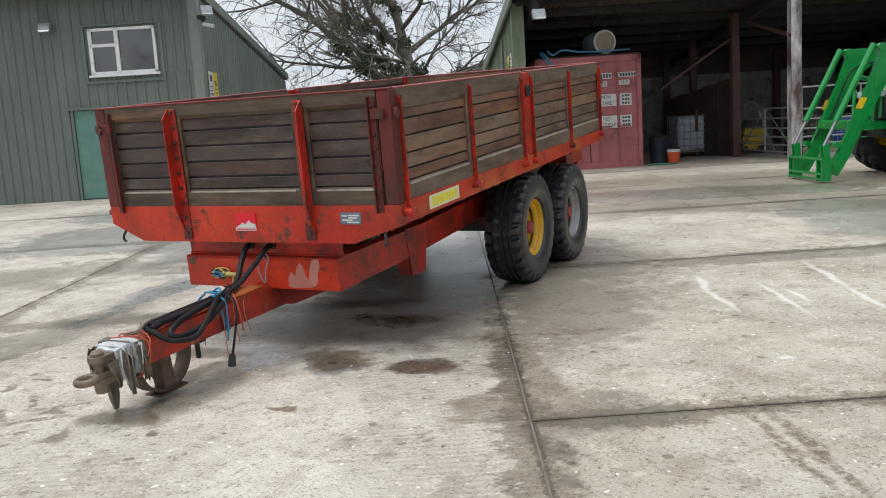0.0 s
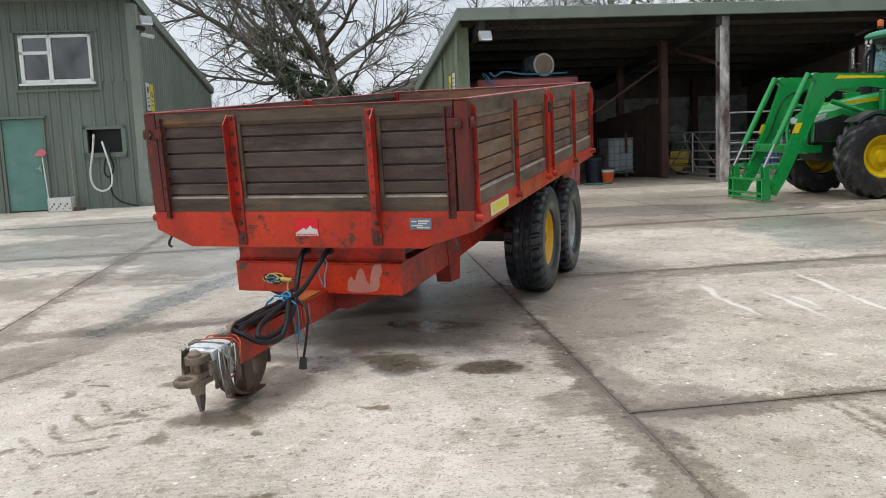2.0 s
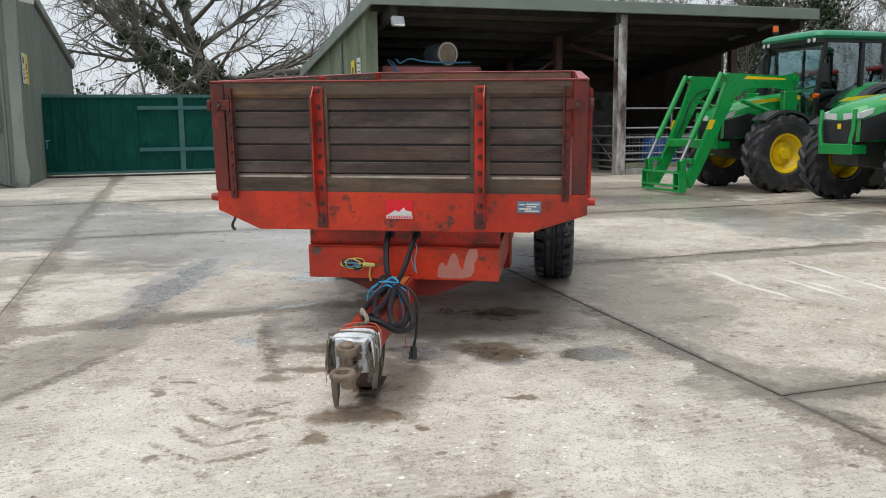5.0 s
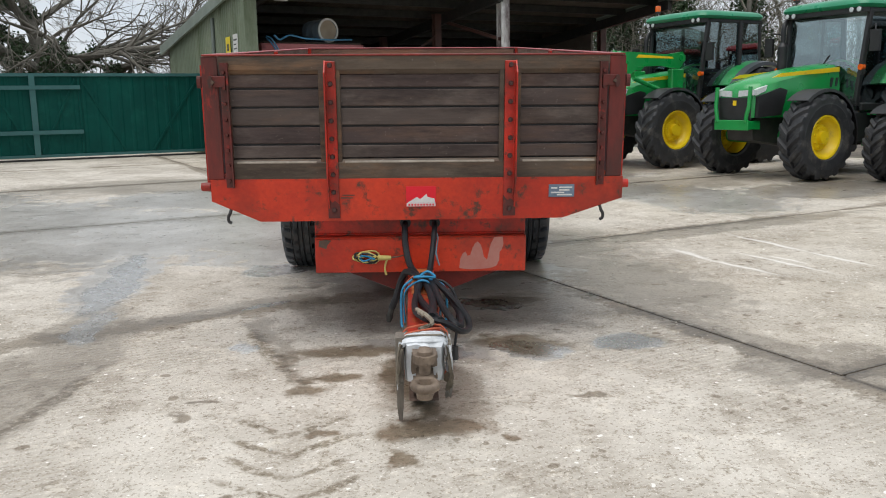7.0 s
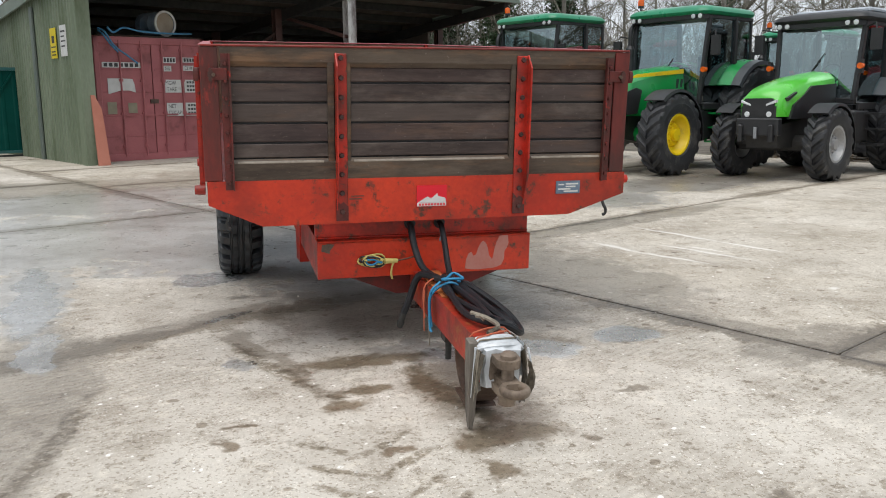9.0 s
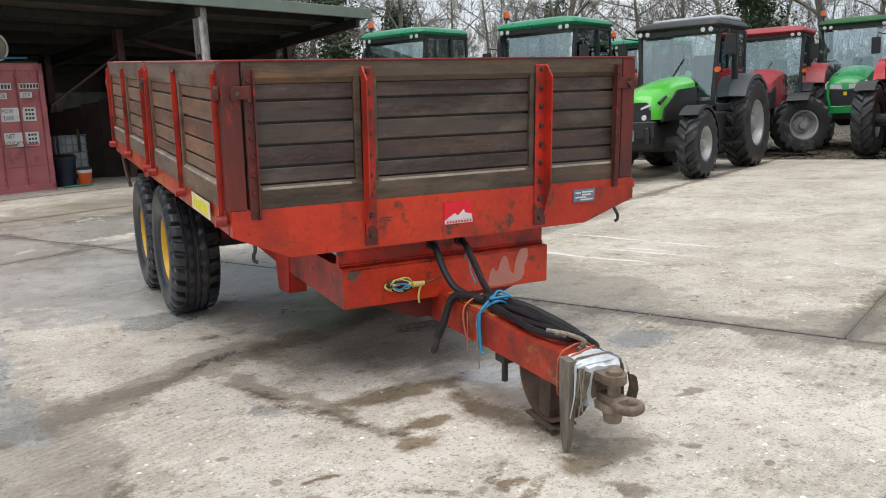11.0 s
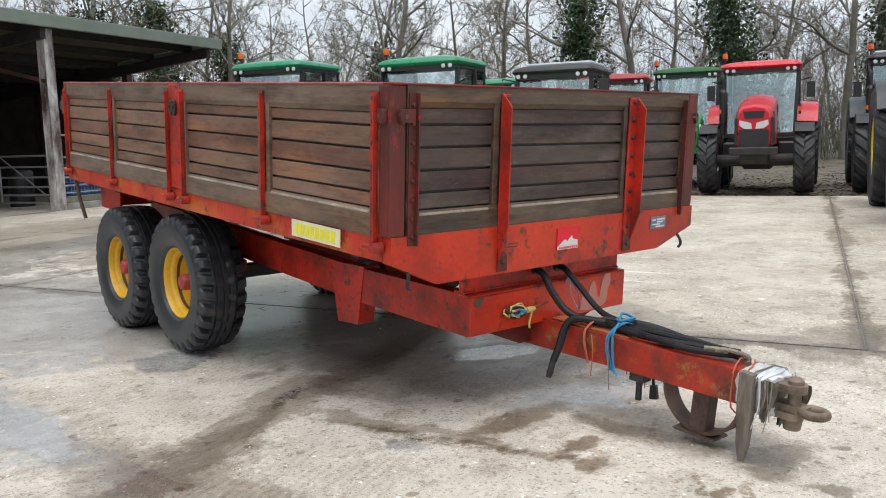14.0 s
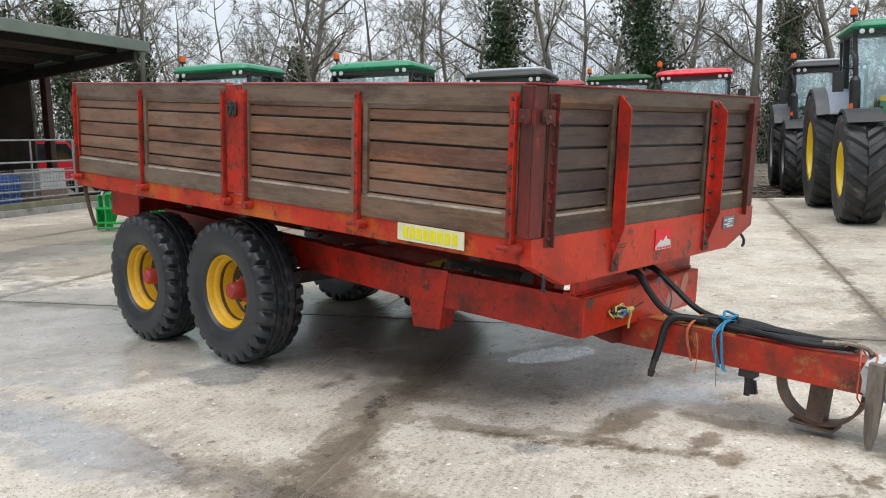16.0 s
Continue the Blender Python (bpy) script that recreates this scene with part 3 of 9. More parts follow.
    cracks = calc("MAXIMUM", line(off_joint, 0.45, 0.030, crumb), calc("MULTIPLY", smooth_side, repeat("Y", 3.95, 4.0, 0.026, crumb)))
    base = stain(calc("MULTIPLY", cracks, 0.8), base, (0.40, 0.37, 0.34))

    # damp patches, puddles and spills, each an uneven oval: centre x, y, half-axes, turn
    shreds = ranged(noise_at(5.0, 9, 0.75), 0.25, 0.75, 0.55, -0.55)

    def oval(cx, cy, rx, ry, turn, src):
        mp = n.new("ShaderNodeMapping")
        mp.vector_type = "TEXTURE"
        mp.inputs["Location"].default_value = (cx, cy, 0)
        mp.inputs["Rotation"].default_value = (0, 0, radians(turn))
        mp.inputs["Scale"].default_value = (rx, ry, 1000)
        l.new(src, mp.inputs["Vector"])
        ln = n.new("ShaderNodeVectorMath")
        ln.operation = "LENGTH"
        l.new(mp.outputs["Vector"], ln.inputs[0])
        return ln.outputs["Value"]

    def union(ovals, soft, src, fringe=None):
        d = None
        for o in [o for o in ovals if u0 < o[0] * UX + o[1] * UY + max(o[2:4]) and o[0] * UX + o[1] * UY - max(o[2:4]) < u1] or ovals[:1]:
            e = oval(*o, src)
            d = e if d is None else calc("MINIMUM", d, e)
        if fringe is not None:
            d = calc("ADD", d, fringe)
        return ranged(d, 1.0 + soft, 1.0 - soft)

    wet = union(WET, 0.10, ragged_pos, shreds)
    damp = union(DAMP, 0.16, ragged_pos, shreds)
    dry = union(DRY, 0.16, ragged_pos, shreds)
    damp = calc("MULTIPLY", damp, calc("SUBTRACT", 1.0, calc("MULTIPLY", dry, 0.85)))
    wet = calc("MULTIPLY", wet, calc("SUBTRACT", 1.0, dry))
    water = union(PUDDLES, 0.10, ragged_pos)
    spill = union(OIL, 0.26, ragged_pos, shreds)
    prints = calc("MULTIPLY", union(TRACKS, 0.35, wavy, calc("MULTIPLY", shreds, 0.6)), ranged(noise_at(22, 5, 0.7), 0.42, 0.52, 0.2, 1))
    base = blend(calc("MULTIPLY", union(CHALK, 0.45, wavy, calc("MULTIPLY", shreds, 0.5)), 0.62), base, (0.82, 0.80, 0.76))
    base = stain(damp, base, (0.66, 0.63, 0.59))
    # bluish tint paints some of the sky's reflection into the wet colour
    base = stain(wet, base, (0.88, 0.90, 0.94))
    base = stain(prints, base, (0.46, 0.42, 0.36))
    base = stain(spill, base, (0.44, 0.385, 0.31))
    # puddles likewise: reflected sky is partly tinted into the colour
    base = stain(water, base, (0.82, 0.86, 0.92))
    l.new(base, b.inputs["Base Color"])
    slick = calc("MAXIMUM", wet, calc("MAXIMUM", calc("MULTIPLY", damp, 0.45), calc("MULTIPLY", spill, 0.6)))
    rough = calc("SUBTRACT", ranged(noise_at(5, 4), 0.2, 0.8, 0.66, 0.86), calc("MULTIPLY", slick, 0.42))
    rough = calc("MAXIMUM", 0.22, calc("SUBTRACT", rough, calc("MULTIPLY", water, 0.5)))
    l.new(rough, b.inputs["Roughness"])
    l.new(calc("MAXIMUM", calc("MULTIPLY", slick, 0.95), water), b.inputs["Coat Weight"])
    b.inputs["Coat IOR"].default_value = 1.75
    l.new(calc("SUBTRACT", ranged(noise_at(6, 6, 0.7), 0.3, 0.7, 0.24, 0.42), calc("MULTIPLY", water, 0.06)), b.inputs["Coat Roughness"])
    hgt = calc("ADD", calc("MULTIPLY", noise_at(120, 3), 0.4), noise_at(26, 6, 0.7))
    relief = calc("ADD", hgt, calc("MULTIPLY", ridges, 0.6))
    bp = n.new("ShaderNodeBump")
    bp.inputs["Distance"].default_value = 0.008
    l.new(calc("MULTIPLY", calc("SUBTRACT", 1.0, calc("MAXIMUM", water, calc("MULTIPLY", wet, 0.6))), 0.8), bp.inputs["Strength"])
    l.new(relief, bp.inputs["Height"])
    l.new(bp.outputs["Normal"], b.inputs["Normal"])
    return m


WET = [(-6.7, 9.0, 1.7, 1.9, 0), (-9.2, 9.8, 2.7, 2.3, 0), (-4.9, 9.4, 1.4, 2.5, 0), (-6.05, 6.6, 1.3, 0.30, -82), (-3.6, 8.3, 1.3, 1.5, 0), (-6.0, 12.6, 2.4, 1.5, 20),
       (-3.4, 6.4, 1.0, 0.8, 0), (0.2, 11.4, 1.0, 1.9, 10), (2.6, 11.9, 1.9, 0.9, 20), (-2.3, 14.4, 3.0, 1.0, 12), (-11.8, 12.5, 2.4, 1.6, 0), (-3.45, 4.35, 0.40, 0.24, -30)]
DAMP = [(-5.70, 4.8, 0.9, 0.28, -82), (-5.75, 3.9, 0.26, 0.9, 4), (-3.3, 5.6, 1.1, 0.9, 0), (-2.9, 7.6, 1.3, 1.6, 0), (-5.0, 5.35, 0.75, 0.14, 36), (-5.5, 4.2, 0.2, 1.2, 3), (-4.45, 4.55, 0.65, 0.07, -68), (-1.62, 3.80, 0.28, 0.22, 20), (-1.62, 4.3, 1.1, 0.15, 116),
        (-0.2, 8.55, 2.2, 0.24, 26), (-1.9, 16.4, 4.2, 2.4, 10), (-1.0, 12.9, 3.4, 1.3, 15), (-1.9, 6.0, 0.6, 1.1, 20), (-3.55, 3.7, 0.3, 0.5, 0), (-1.25, 3.9, 0.5, 0.3, 20), (4.5, 13.2, 3.0, 0.9, 26), (-8.0, 6.6, 1.6, 0.8, 30), (-7.2, 14.6, 3.2, 1.3, 10)]
DRY = [(-5.25, 6.15, 0.48, 0.70, -15), (-1.55, 10.3, 0.95, 1.5, 15), (-4.9, 4.4, 0.22, 0.3, 0), (-7.4, 6.5, 0.5, 0.25, 20), (-8.9, 7.6, 1.0, 0.2, 24)]
PUDDLES = [(-6.02, 6.5, 1.15, 0.15, -82), (-5.70, 5.0, 0.45, 0.10, -80), (-4.66, 5.50, 0.20, 0.06, 38), (-4.8, 6.75, 0.22, 0.30, 0), (-3.15, 5.38, 0.36, 0.15, -18), (-2.93, 4.33, 0.24, 0.15, -25), (-2.35, 4.40, 0.25, 0.14, -12), (-3.45, 4.28, 0.22, 0.12, -40), (-4.66, 4.43, 0.09, 0.09, 0)]
CHALK = [(-1.09, 7.02, 0.28, 0.030, 108), (-0.87, 6.46, 0.36, 0.026, 115), (-0.45, 6.58, 0.48, 0.026, 114), (-0.38, 6.73, 0.19, 0.020, 116), (-0.18, 7.48, 0.50, 0.032, 108), (0.09, 6.71, 0.36, 0.030, 112), (-0.33, 5.05, 0.05, 0.03, 20)]
# chevron prints of a muddy tyre, and a double wheel track
TRACKS = [(-4.18 + s * 0.13 + 0.03 * k, 3.24 - 0.21 * k, 0.17, 0.026, s * 36) for k in range(4) for s in (-1, 1)]
TRACKS += [(-0.24, 3.72, 0.50, 0.030, -64), (-0.14, 3.76, 0.50, 0.035, -64), (-4.47, 4.45, 0.62, 0.05, -68), (-5.42, 3.6, 0.6, 0.05, 80)]
OIL = [(-3.95, 4.33, 0.40, 0.10, 0), (-3.66, 3.86, 0.10, 0.30, 10), (-4.05, 3.90, 0.14, 0.07, 0), (-4.21, 3.70, 0.13, 0.07, 20), (-3.55, 3.14, 0.23, 0.12, 0), (-3.58, 3.40, 0.06, 0.14, 0), (-3.62, 2.82, 0.07, 0.05, 0), (-3.20, 3.08, 0.05, 0.04, 0),
       (-2.78, 3.54, 0.06, 0.04, 0), (-2.73, 2.41, 0.08, 0.05, 0), (-2.49, 2.34, 0.06, 0.04, 0), (-2.98, 4.42, 0.26, 0.17, -20), (-2.33, 4.40, 0.24, 0.14, -10), (-2.95, 5.45, 0.30, 0.14, 10), (-4.62, 3.55, 0.06, 0.04, 0), (-4.75, 3.35, 0.05, 0.04, 20), (-4.32, 2.55, 0.05, 0.03, 0), (-4.0, 3.1, 0.05, 0.03, 0)]
CONCRETE_ROUGH = concrete_material("ridged_stained_concrete", -99, 0.6)
CONCRETE_SMOOTH = concrete_material("smooth_stained_concrete", 0.3, 99)

bm = bm_new()
xs = [-400, -200, -100, -60, -40, -30] + [-24 + 2 * k for k in range(25)] + [30, 40, 60, 100, 200, 400]
ys = [-400, -200, -100, -60, -40] + [-30 + 2 * k for k in range(46)] + [80, 110, 200, 400]
rows = [[bm.verts.new((x, y, gz(x, y) - 0.05)) for y in ys] for x in xs]
for ra, rb in zip(rows, rows[1:]):
    for k in range(len(ys) - 1):
        bm.faces.new((ra[k], rb[k], rb[k + 1], ra[k + 1]))
ground = tagged(part("ground", bm, MUD, None, smooth=True), "bare brown earth with leaf litter", "ground", kind="structure")

pavement = thing("pavement", Matrix(), "weathered concrete yard cast in large bays", "pavement", kind="structure")
BAY_U, GAP = 4.3, 0.005


def cross_joints(i):
    """Where the joints across column i of the yard lie."""
    return [3.95 + 4.0 * j for j in range(-4, 8)] if i >= 0 else [6.90 + 5.05 * j for j in range(-4, 6)]


def askew(u, v):
    """The long joint runs a little off the yard's own axis; the bays beside it follow."""
    return (0.022 * (v - 5.0) - 0.02) * max(0.0, 1 - abs(u - 0.45) / BAY_U)


for i in range(-5, 4):
    crossings = cross_joints(i)
    for v0, v1 in zip(crossings, crossings[1:]):
        u0, u1 = 0.45 + BAY_U * i + GAP, 0.45 + BAY_U * (i + 1) - GAP
        v0, v1 = v0 + GAP, v1 - GAP
        u1 = min(u1, 13.0)
        lift = random.uniform(-0.003, 0.003)
        bm = bm_new()
        n = 5
        grid = []
        for a in range(n + 1):
            line = []
            for c in range(n + 1):
                uu, vv = u0 + (u1 - u0) * a / n, v0 + (v1 - v0) * c / n
                p = yard(uu + askew(uu, vv), vv)
                line.append(bm.verts.new((p.x, p.y, gz(p.x, p.y) + lift)))
            grid.append(line)
        for a in range(n):
            for c in range(n):
                bm.faces.new((grid[a][c], grid[a + 1][c], grid[a + 1][c + 1], grid[a][c + 1]))
        rim = [e for e in bm.edges if len(e.link_faces) == 1]
        ext = bmesh.ops.extrude_edge_only(bm, edges=rim)
        for w in ext["geom"]:
            if isinstance(w, bmesh.types.BMVert):
                w.co.z -= 0.045
        part("concrete_slab", bm, CONCRETE_ROUGH if i < 0 else CONCRETE_SMOOTH, pavement)

def joint_filler(a, b):
    """Earth and grit packed into a joint, just below the slabs."""
    bm = bm_new()
    n = 24
    side = (b - a).normalized().cross(Vector((0, 0, 1))) * 0.02
    prev = None
    for k in range(n + 1):
        p = a + (b - a) * k / n
        z = gz(p.x, p.y) - 0.0035
        pair = [bm.verts.new((*(p + side).xy, z)), bm.verts.new((*(p - side).xy, z))]
        if prev:
            bm.faces.new((prev[0], prev[1], pair[1], pair[0]))
        prev = pair
    part("joint_filler", bm, GRIT, pavement)


GRIT = surface("gritty_brown_joint_dirt", (0.27, 0.245, 0.205), (0.17, 0.15, 0.125), 4, 0.9, 0, 0.5, 60, world_space=True)
for i in range(-5, 5):
    u = min(0.45 + BAY_U * i, 13.0)
    joint_filler(yard(u + askew(u, -13.3), -13.3), yard(u + askew(u, 31.9), 31.9))
for i in range(-5, 4):
    for v in cross_joints(i):
        joint_filler(yard(0.45 + BAY_U * i, v), yard(min(0.45 + BAY_U * (i + 1), 13.0), v))

rs = np.random.default_rng(12)
v, f = [], []
for _ in range(5200):
    x, y = rs.uniform(-8.5, 3.0), rs.uniform(0.8, 9.5)
    r = rs.uniform(0.002, 0.006) * (2.2 if rs.random() < 0.06 else 1)
    z = gz(x, y) + r * 0.3
    k = len(v)
    q = rs.uniform(0.6, 1.3, 6) * r
    v += [(x + q[0], y, z), (x, y + q[1], z), (x - q[2], y, z), (x, y - q[3], z), (x, y, z + q[4] * 0.8), (x, y, z - q[5])]
    f += [(k, k + 1, k + 4), (k + 1, k + 2, k + 4), (k + 2, k + 3, k + 4), (k + 3, k, k + 4)]
me = bpy.data.meshes.new("grit")
me.from_pydata(v, [], f)
me.materials.append(surface("pale_stone_chips", (0.62, 0.58, 0.52), (0.28, 0.24, 0.20), 3.0, 0.8, world_space=True))
tagged(new("grit", me), "pale stone chips scattered on the concrete", "grit", kind="stuff")

v, f = [], []
for _ in range(9000):
    p = yard(13.1 + rs.exponential(5.0), rs.uniform(-4, 13))
    if p.x * UX + p.y * UY > 40:
        continue
    a, ln, r = rs.uniform(0, 6.3), rs.uniform(0.02, 0.09) * (4 if rs.random() < 0.05 else 1), rs.uniform(0.008, 0.022)
    c, s = math.cos(a), math.sin(a)
    z = gz(p.x, p.y) - 0.05
    k = len(v)
    v += [(p.x - c * ln, p.y - s * ln, z), (p.x + s * r, p.y - c * r, z + r), (p.x + c * ln, p.y + s * ln, z + r * rs.uniform(0, 2)), (p.x - s * r, p.y + c * r, z + r * 1.2)]
    f += [(k, k + 1, k + 2), (k, k + 2, k + 3)]
me = bpy.data.meshes.new("leaf_litter")
me.from_pydata(v, [], f)
me.materials.append(surface("dead_leaves_and_sticks", (0.22, 0.16, 0.10), (0.07, 0.055, 0.04), 1.5, 0.9, world_space=True))
tagged(new("leaf_litter", me), "dead leaves and sticks on the mud", "leaf litter", kind="stuff")

# ---------------------------------------------------------------- workshop, with its front at v = 21.9
def ribbed_part(name, parent, material, a, b, z0, za, zb, out, pitch=0.2, thick=0.08):
    """A clad wall with a flat inner face."""
    bm = bm_new()
    ribbed(bm, a, b, z0, za, zb, pitch, 0.028, out)
    pa, pb, o = Vector((*a, 0)), Vector((*b, 0)), Vector((*out, 0)).normalized()
    ia, ib = pa - o * thick, pb - o * thick
    q = [bm.verts.new((*p.xy, z)) for p, z in ((ia, z0), (ib, z0), (ib, zb), (ia, za))]
    bm.faces.new(q)
    t = [bm.verts.new((*p.xy, z)) for p, z in ((pa, z0), (pb, z0), (pb, zb), (pa, za))]
    for k in range(4):
        bm.faces.new((q[k], q[(k + 1) % 4], t[(k + 1) % 4], t[k]))
    return part(name, bm, material, parent)


WS = thing("workshop", pose(*yard(0, 0, 0.12), 0, 0, YAW), "green sheet-clad workshop with a lean-to roof", "building")
# front wall in strips round the door, the window and the hose hatch: (u0, u1, z0, z1)
DOOR, WIN, HATCH = (-8.94, -7.98, 0.02, 2.28), (-8.33, -6.66, 3.10, 4.24), (-6.95, -6.14, 1.38, 1.95)
for u0, u1, z0, z1 in ((-17.0, -8.94, 0.0, 5.05), (-8.94, -7.98, 2.28, 3.10), (-8.94, -8.33, 3.10, 5.05), (-8.33, -6.66, 4.24, 5.05), (-7.98, -6.95, 0.0, 3.10),
                       (-6.95, -6.14, 0.0, 1.38), (-6.95, -6.14, 1.95, 3.10), (-6.14, -5.66, 0.0, 3.10), (-6.66, -5.66, 3.10, 5.05)):
    ribbed_part("wall", WS, CLAD, (u0, 21.9), (u1, 21.9), z0, z1, z1, (0, -1), 0.235)
ribbed_part("wall", WS, CLAD_SIDE, (-5.63, 21.9), (-5.63, 34.8), 0.0, 4.95, 3.45, (1, 0), 0.3)
ribbed_part("wall", WS, CLAD, (-17.0, 34.8), (-5.7, 34.8), 0.0, 3.45, 3.45, (0, 1), 0.3)
bm = bm_new()
span(bm, (-5.80, 21.845, 0.0), (-5.56, 21.865, 4.95))
span(bm, (-5.585, 21.865, 0.0), (-5.565, 22.15, 4.93))
prism(bm, [(-5.83, 0.15), (-5.56, 0.05), (-5.50, 0.35), (-5.56, 0.80), (-5.80, 0.95)], "y", 21.815, 21.842)
part("corner_flashing", bm, surface("pale_green_flashing", (0.215, 0.245, 0.212), (0.165, 0.192, 0.165), 2.0, 0.42, 0, 0.1, 30, stretch=(1, 1, 0.25), dirt=(0.11, 0.13, 0.10), dirt_amount=0.3), WS, "bent and dented green corner flashing")
bm = bm_new()
prism(bm, [(21.25, 5.10), (21.25, 5.28), (35.1, 3.72), (35.1, 3.50)], "x", -17.3, -5.56)
part("roof", bm, ROOFING, WS)
bm = bm_new()
prism(bm, [(21.2, 5.06), (21.2, 5.32), (35.15, 3.76), (35.15, 3.56)], "x", -5.56, -5.53)
span(bm, (-17.3, 21.17, 5.06), (-5.53, 21.2, 5.30))
part("barge_board", bm, FASCIA, WS)
bm = bm_new()
span(bm, (DOOR[0] + 0.02, 21.90, 0.03), (DOOR[1] - 0.02, 21.95, 2.26))
dr = part("door", bm, DOOR_GREEN, WS, "scuffed pale green metal door", 0.004)
bm = bm_new()
span(bm, (DOOR[0] - 0.05, 21.85, 0.0), (DOOR[0] + 0.015, 21.96, 2.30))
span(bm, (DOOR[1] - 0.015, 21.85, 0.0), (DOOR[1] + 0.05, 21.96, 2.30))
span(bm, (DOOR[0] - 0.14, 21.80, 2.27), (DOOR[1] + 0.10, 21.96, 2.33))
part("door_frame", bm, CLAD, dr, "dark green steel frame")
bm = bm_new()
span(bm, (-8.14, 21.86, 0.98), (-8.09, 21.90, 1.12))
rod(bm, (-8.11, 21.84, 1.05), (-8.20, 21.84, 1.05), 0.012)
part("handle", bm, GALV, dr)
WN = new("window")
WN.parent = WS
bm = bm_new()
u0, u1, z0, z1 = WIN
for a, c in (((u0, z0), (u0 + 0.09, z1)), ((u1 - 0.07, z0), (u1, z1)), ((u0, z1 - 0.07), (u1, z1)), ((u0, z0), (u1, z0 + 0.08)), ((-7.68, z0), (-7.58, z1)), ((u0, 3.78), (-7.6, 3.86))):
    span(bm, (a[0], 21.82, a[1]), (c[0], 21.92, c[1]))
part("window_frame", bm, WHITE, WN, "white plastic frame", 0.006)
bm = bm_new()
span(bm, (u0 - 0.05, 21.76, z0 - 0.05), (u1 + 0.05, 21.9, z0))
part("window_sill", bm, WHITE, WN)
for a, c in (((u0 + 0.07, z0 + 0.06), (-7.66, 3.80)), ((u0 + 0.07, 3.84), (-7.66, z1 - 0.05)), ((-7.60, z0 + 0.06), (u1 - 0.05, z1 - 0.05))):
    bm = bm_new()
    span(bm, (a[0], 21.875, a[1]), (c[0], 21.885, c[1]))
    part("pane", bm, WINDOW_GLASS, WN)
bm = bm_new()
for a, c in (((u0 - 0.16, z0 - 0.16), (u0 - 0.10, z1 + 0.10)), ((u1 + 0.10, z0 - 0.16), (u1 + 0.16, z1 + 0.10)), ((u0 - 0.16, z0 - 0.20), (u1 + 0.16, z0 - 0.14)), ((u0 - 0.16, z1 + 0.06), (u1 + 0.16, z1 + 0.10))):
    span(bm, (a[0], 21.845, a[1]), (c[0], 21.875, c[1]))
part("window_surround", bm, CLAD, WN)
bm = bm_new()
u0, u1, z0, z1 = HATCH
for a, c in (((u0 - 0.09, z0 - 0.12), (u0, z1 + 0.08)), ((u1, z0 - 0.12), (u1 + 0.10, z1 + 0.08)), ((u0 - 0.09, z1), (u1 + 0.1, z1 + 0.08)), ((u0 - 0.09, z0 - 0.12), (u1 + 0.1, z0))):
    span(bm, (a[0], 21.85, a[1]), (c[0], 21.93, c[1]))
part("hatch_frame", bm, CLAD, WS)
bm = bm_new()
span(bm, (u0, 22.35, z0 - 0.1), (u1, 22.37, z1 + 0.1))
span(bm, (u0, 21.98, z0 - 0.1), (u0 - 0.02, 22.36, z1 + 0.1))
span(bm, (u1, 21.98, z0 - 0.1), (u1 + 0.02, 22.36, z1 + 0.1))
span(bm, (u0, 21.98, z0 - 0.12), (u1, 22.36, z0 - 0.1))
span(bm, (u0, 21.98, z1 + 0.1), (u1, 22.36, z1 + 0.12))
part("hatch_recess", bm, BLACK, WS)

# ---------------------------------------------------------------- sliding gate between workshop and barn
GT = thing("sliding_gate", pose(*yard(0, 25.5, 0.12), 0, 0, YAW), "dark green sheeted sliding yard gate", "gate")
bm = bm_new()
ribbed(bm, (-5.6, 0.06), (2.3, 0.06), 0.13, 2.20, 2.20, 0.30, 0.012, (0, -1))
ribbed(bm, (-5.6, 0.075), (2.3, 0.075), 0.13, 2.20, 2.20, 0.30, 0.012, (0, -1))
part("gate_sheet", bm, GATE_GREEN, GT)
bm = bm_new()
span(bm, (-5.6, 0.0, 2.16), (2.3, 0.07, 2.24))
span(bm, (-5.6, 0.0, 0.10), (2.3, 0.07, 0.17))
part("gate_frame", bm, GATE_RAIL, GT, "blue-grey steel top and bottom rails")
bm = bm_new()
span(bm, (-5.6, -0.02, 0.0), (2.3, 0.1, 0.06))
part("ground_track", bm, DARKSTEEL, GT)
bm = bm_new()
for a, c in (((-5.3, 0.2), (-5.0, 2.15)), ((-5.0, 2.15), (-4.2, 0.2)), ((-4.05, 0.2), (-3.3, 2.15)), ((-3.1, 2.1), (-2.15, 0.2)), ((-1.05, 2.1), (-1.95, 0.2)), ((-0.9, 2.1), (0.1, 0.2)), ((-3.16, 0.2), (-3.16, 2.1)), ((-0.97, 0.2), (-0.97, 2.1)), ((2.1, 2.1), (0.8, 0.2)), ((-4.6, 0.2), (-4.6, 2.15)), ((1.3, 0.2), (1.3, 2.15))):
    bm = bm_new()
    bar(bm, (a[0], 0.03, a[1]), (c[0], 0.03, c[1]), 0.045, 0.03, (0, 1, 0))
    part("gate_brace", bm, GATE_GREEN, GT)
for z in (1.88, 0.74):
    bm = bm_new()
    span(bm, (-3.21, -0.06, z - 0.05), (-0.94, 0.0, z + 0.05))
    part("gate_rail", bm, GATE_RAIL, GT, "blue-grey steel rail")
bm = bm_new()
span(bm, (-2.14, -0.03, 0.12), (-2.00, 0.03, 2.2))
part("gate_post", bm, GATE_RAIL, GT)

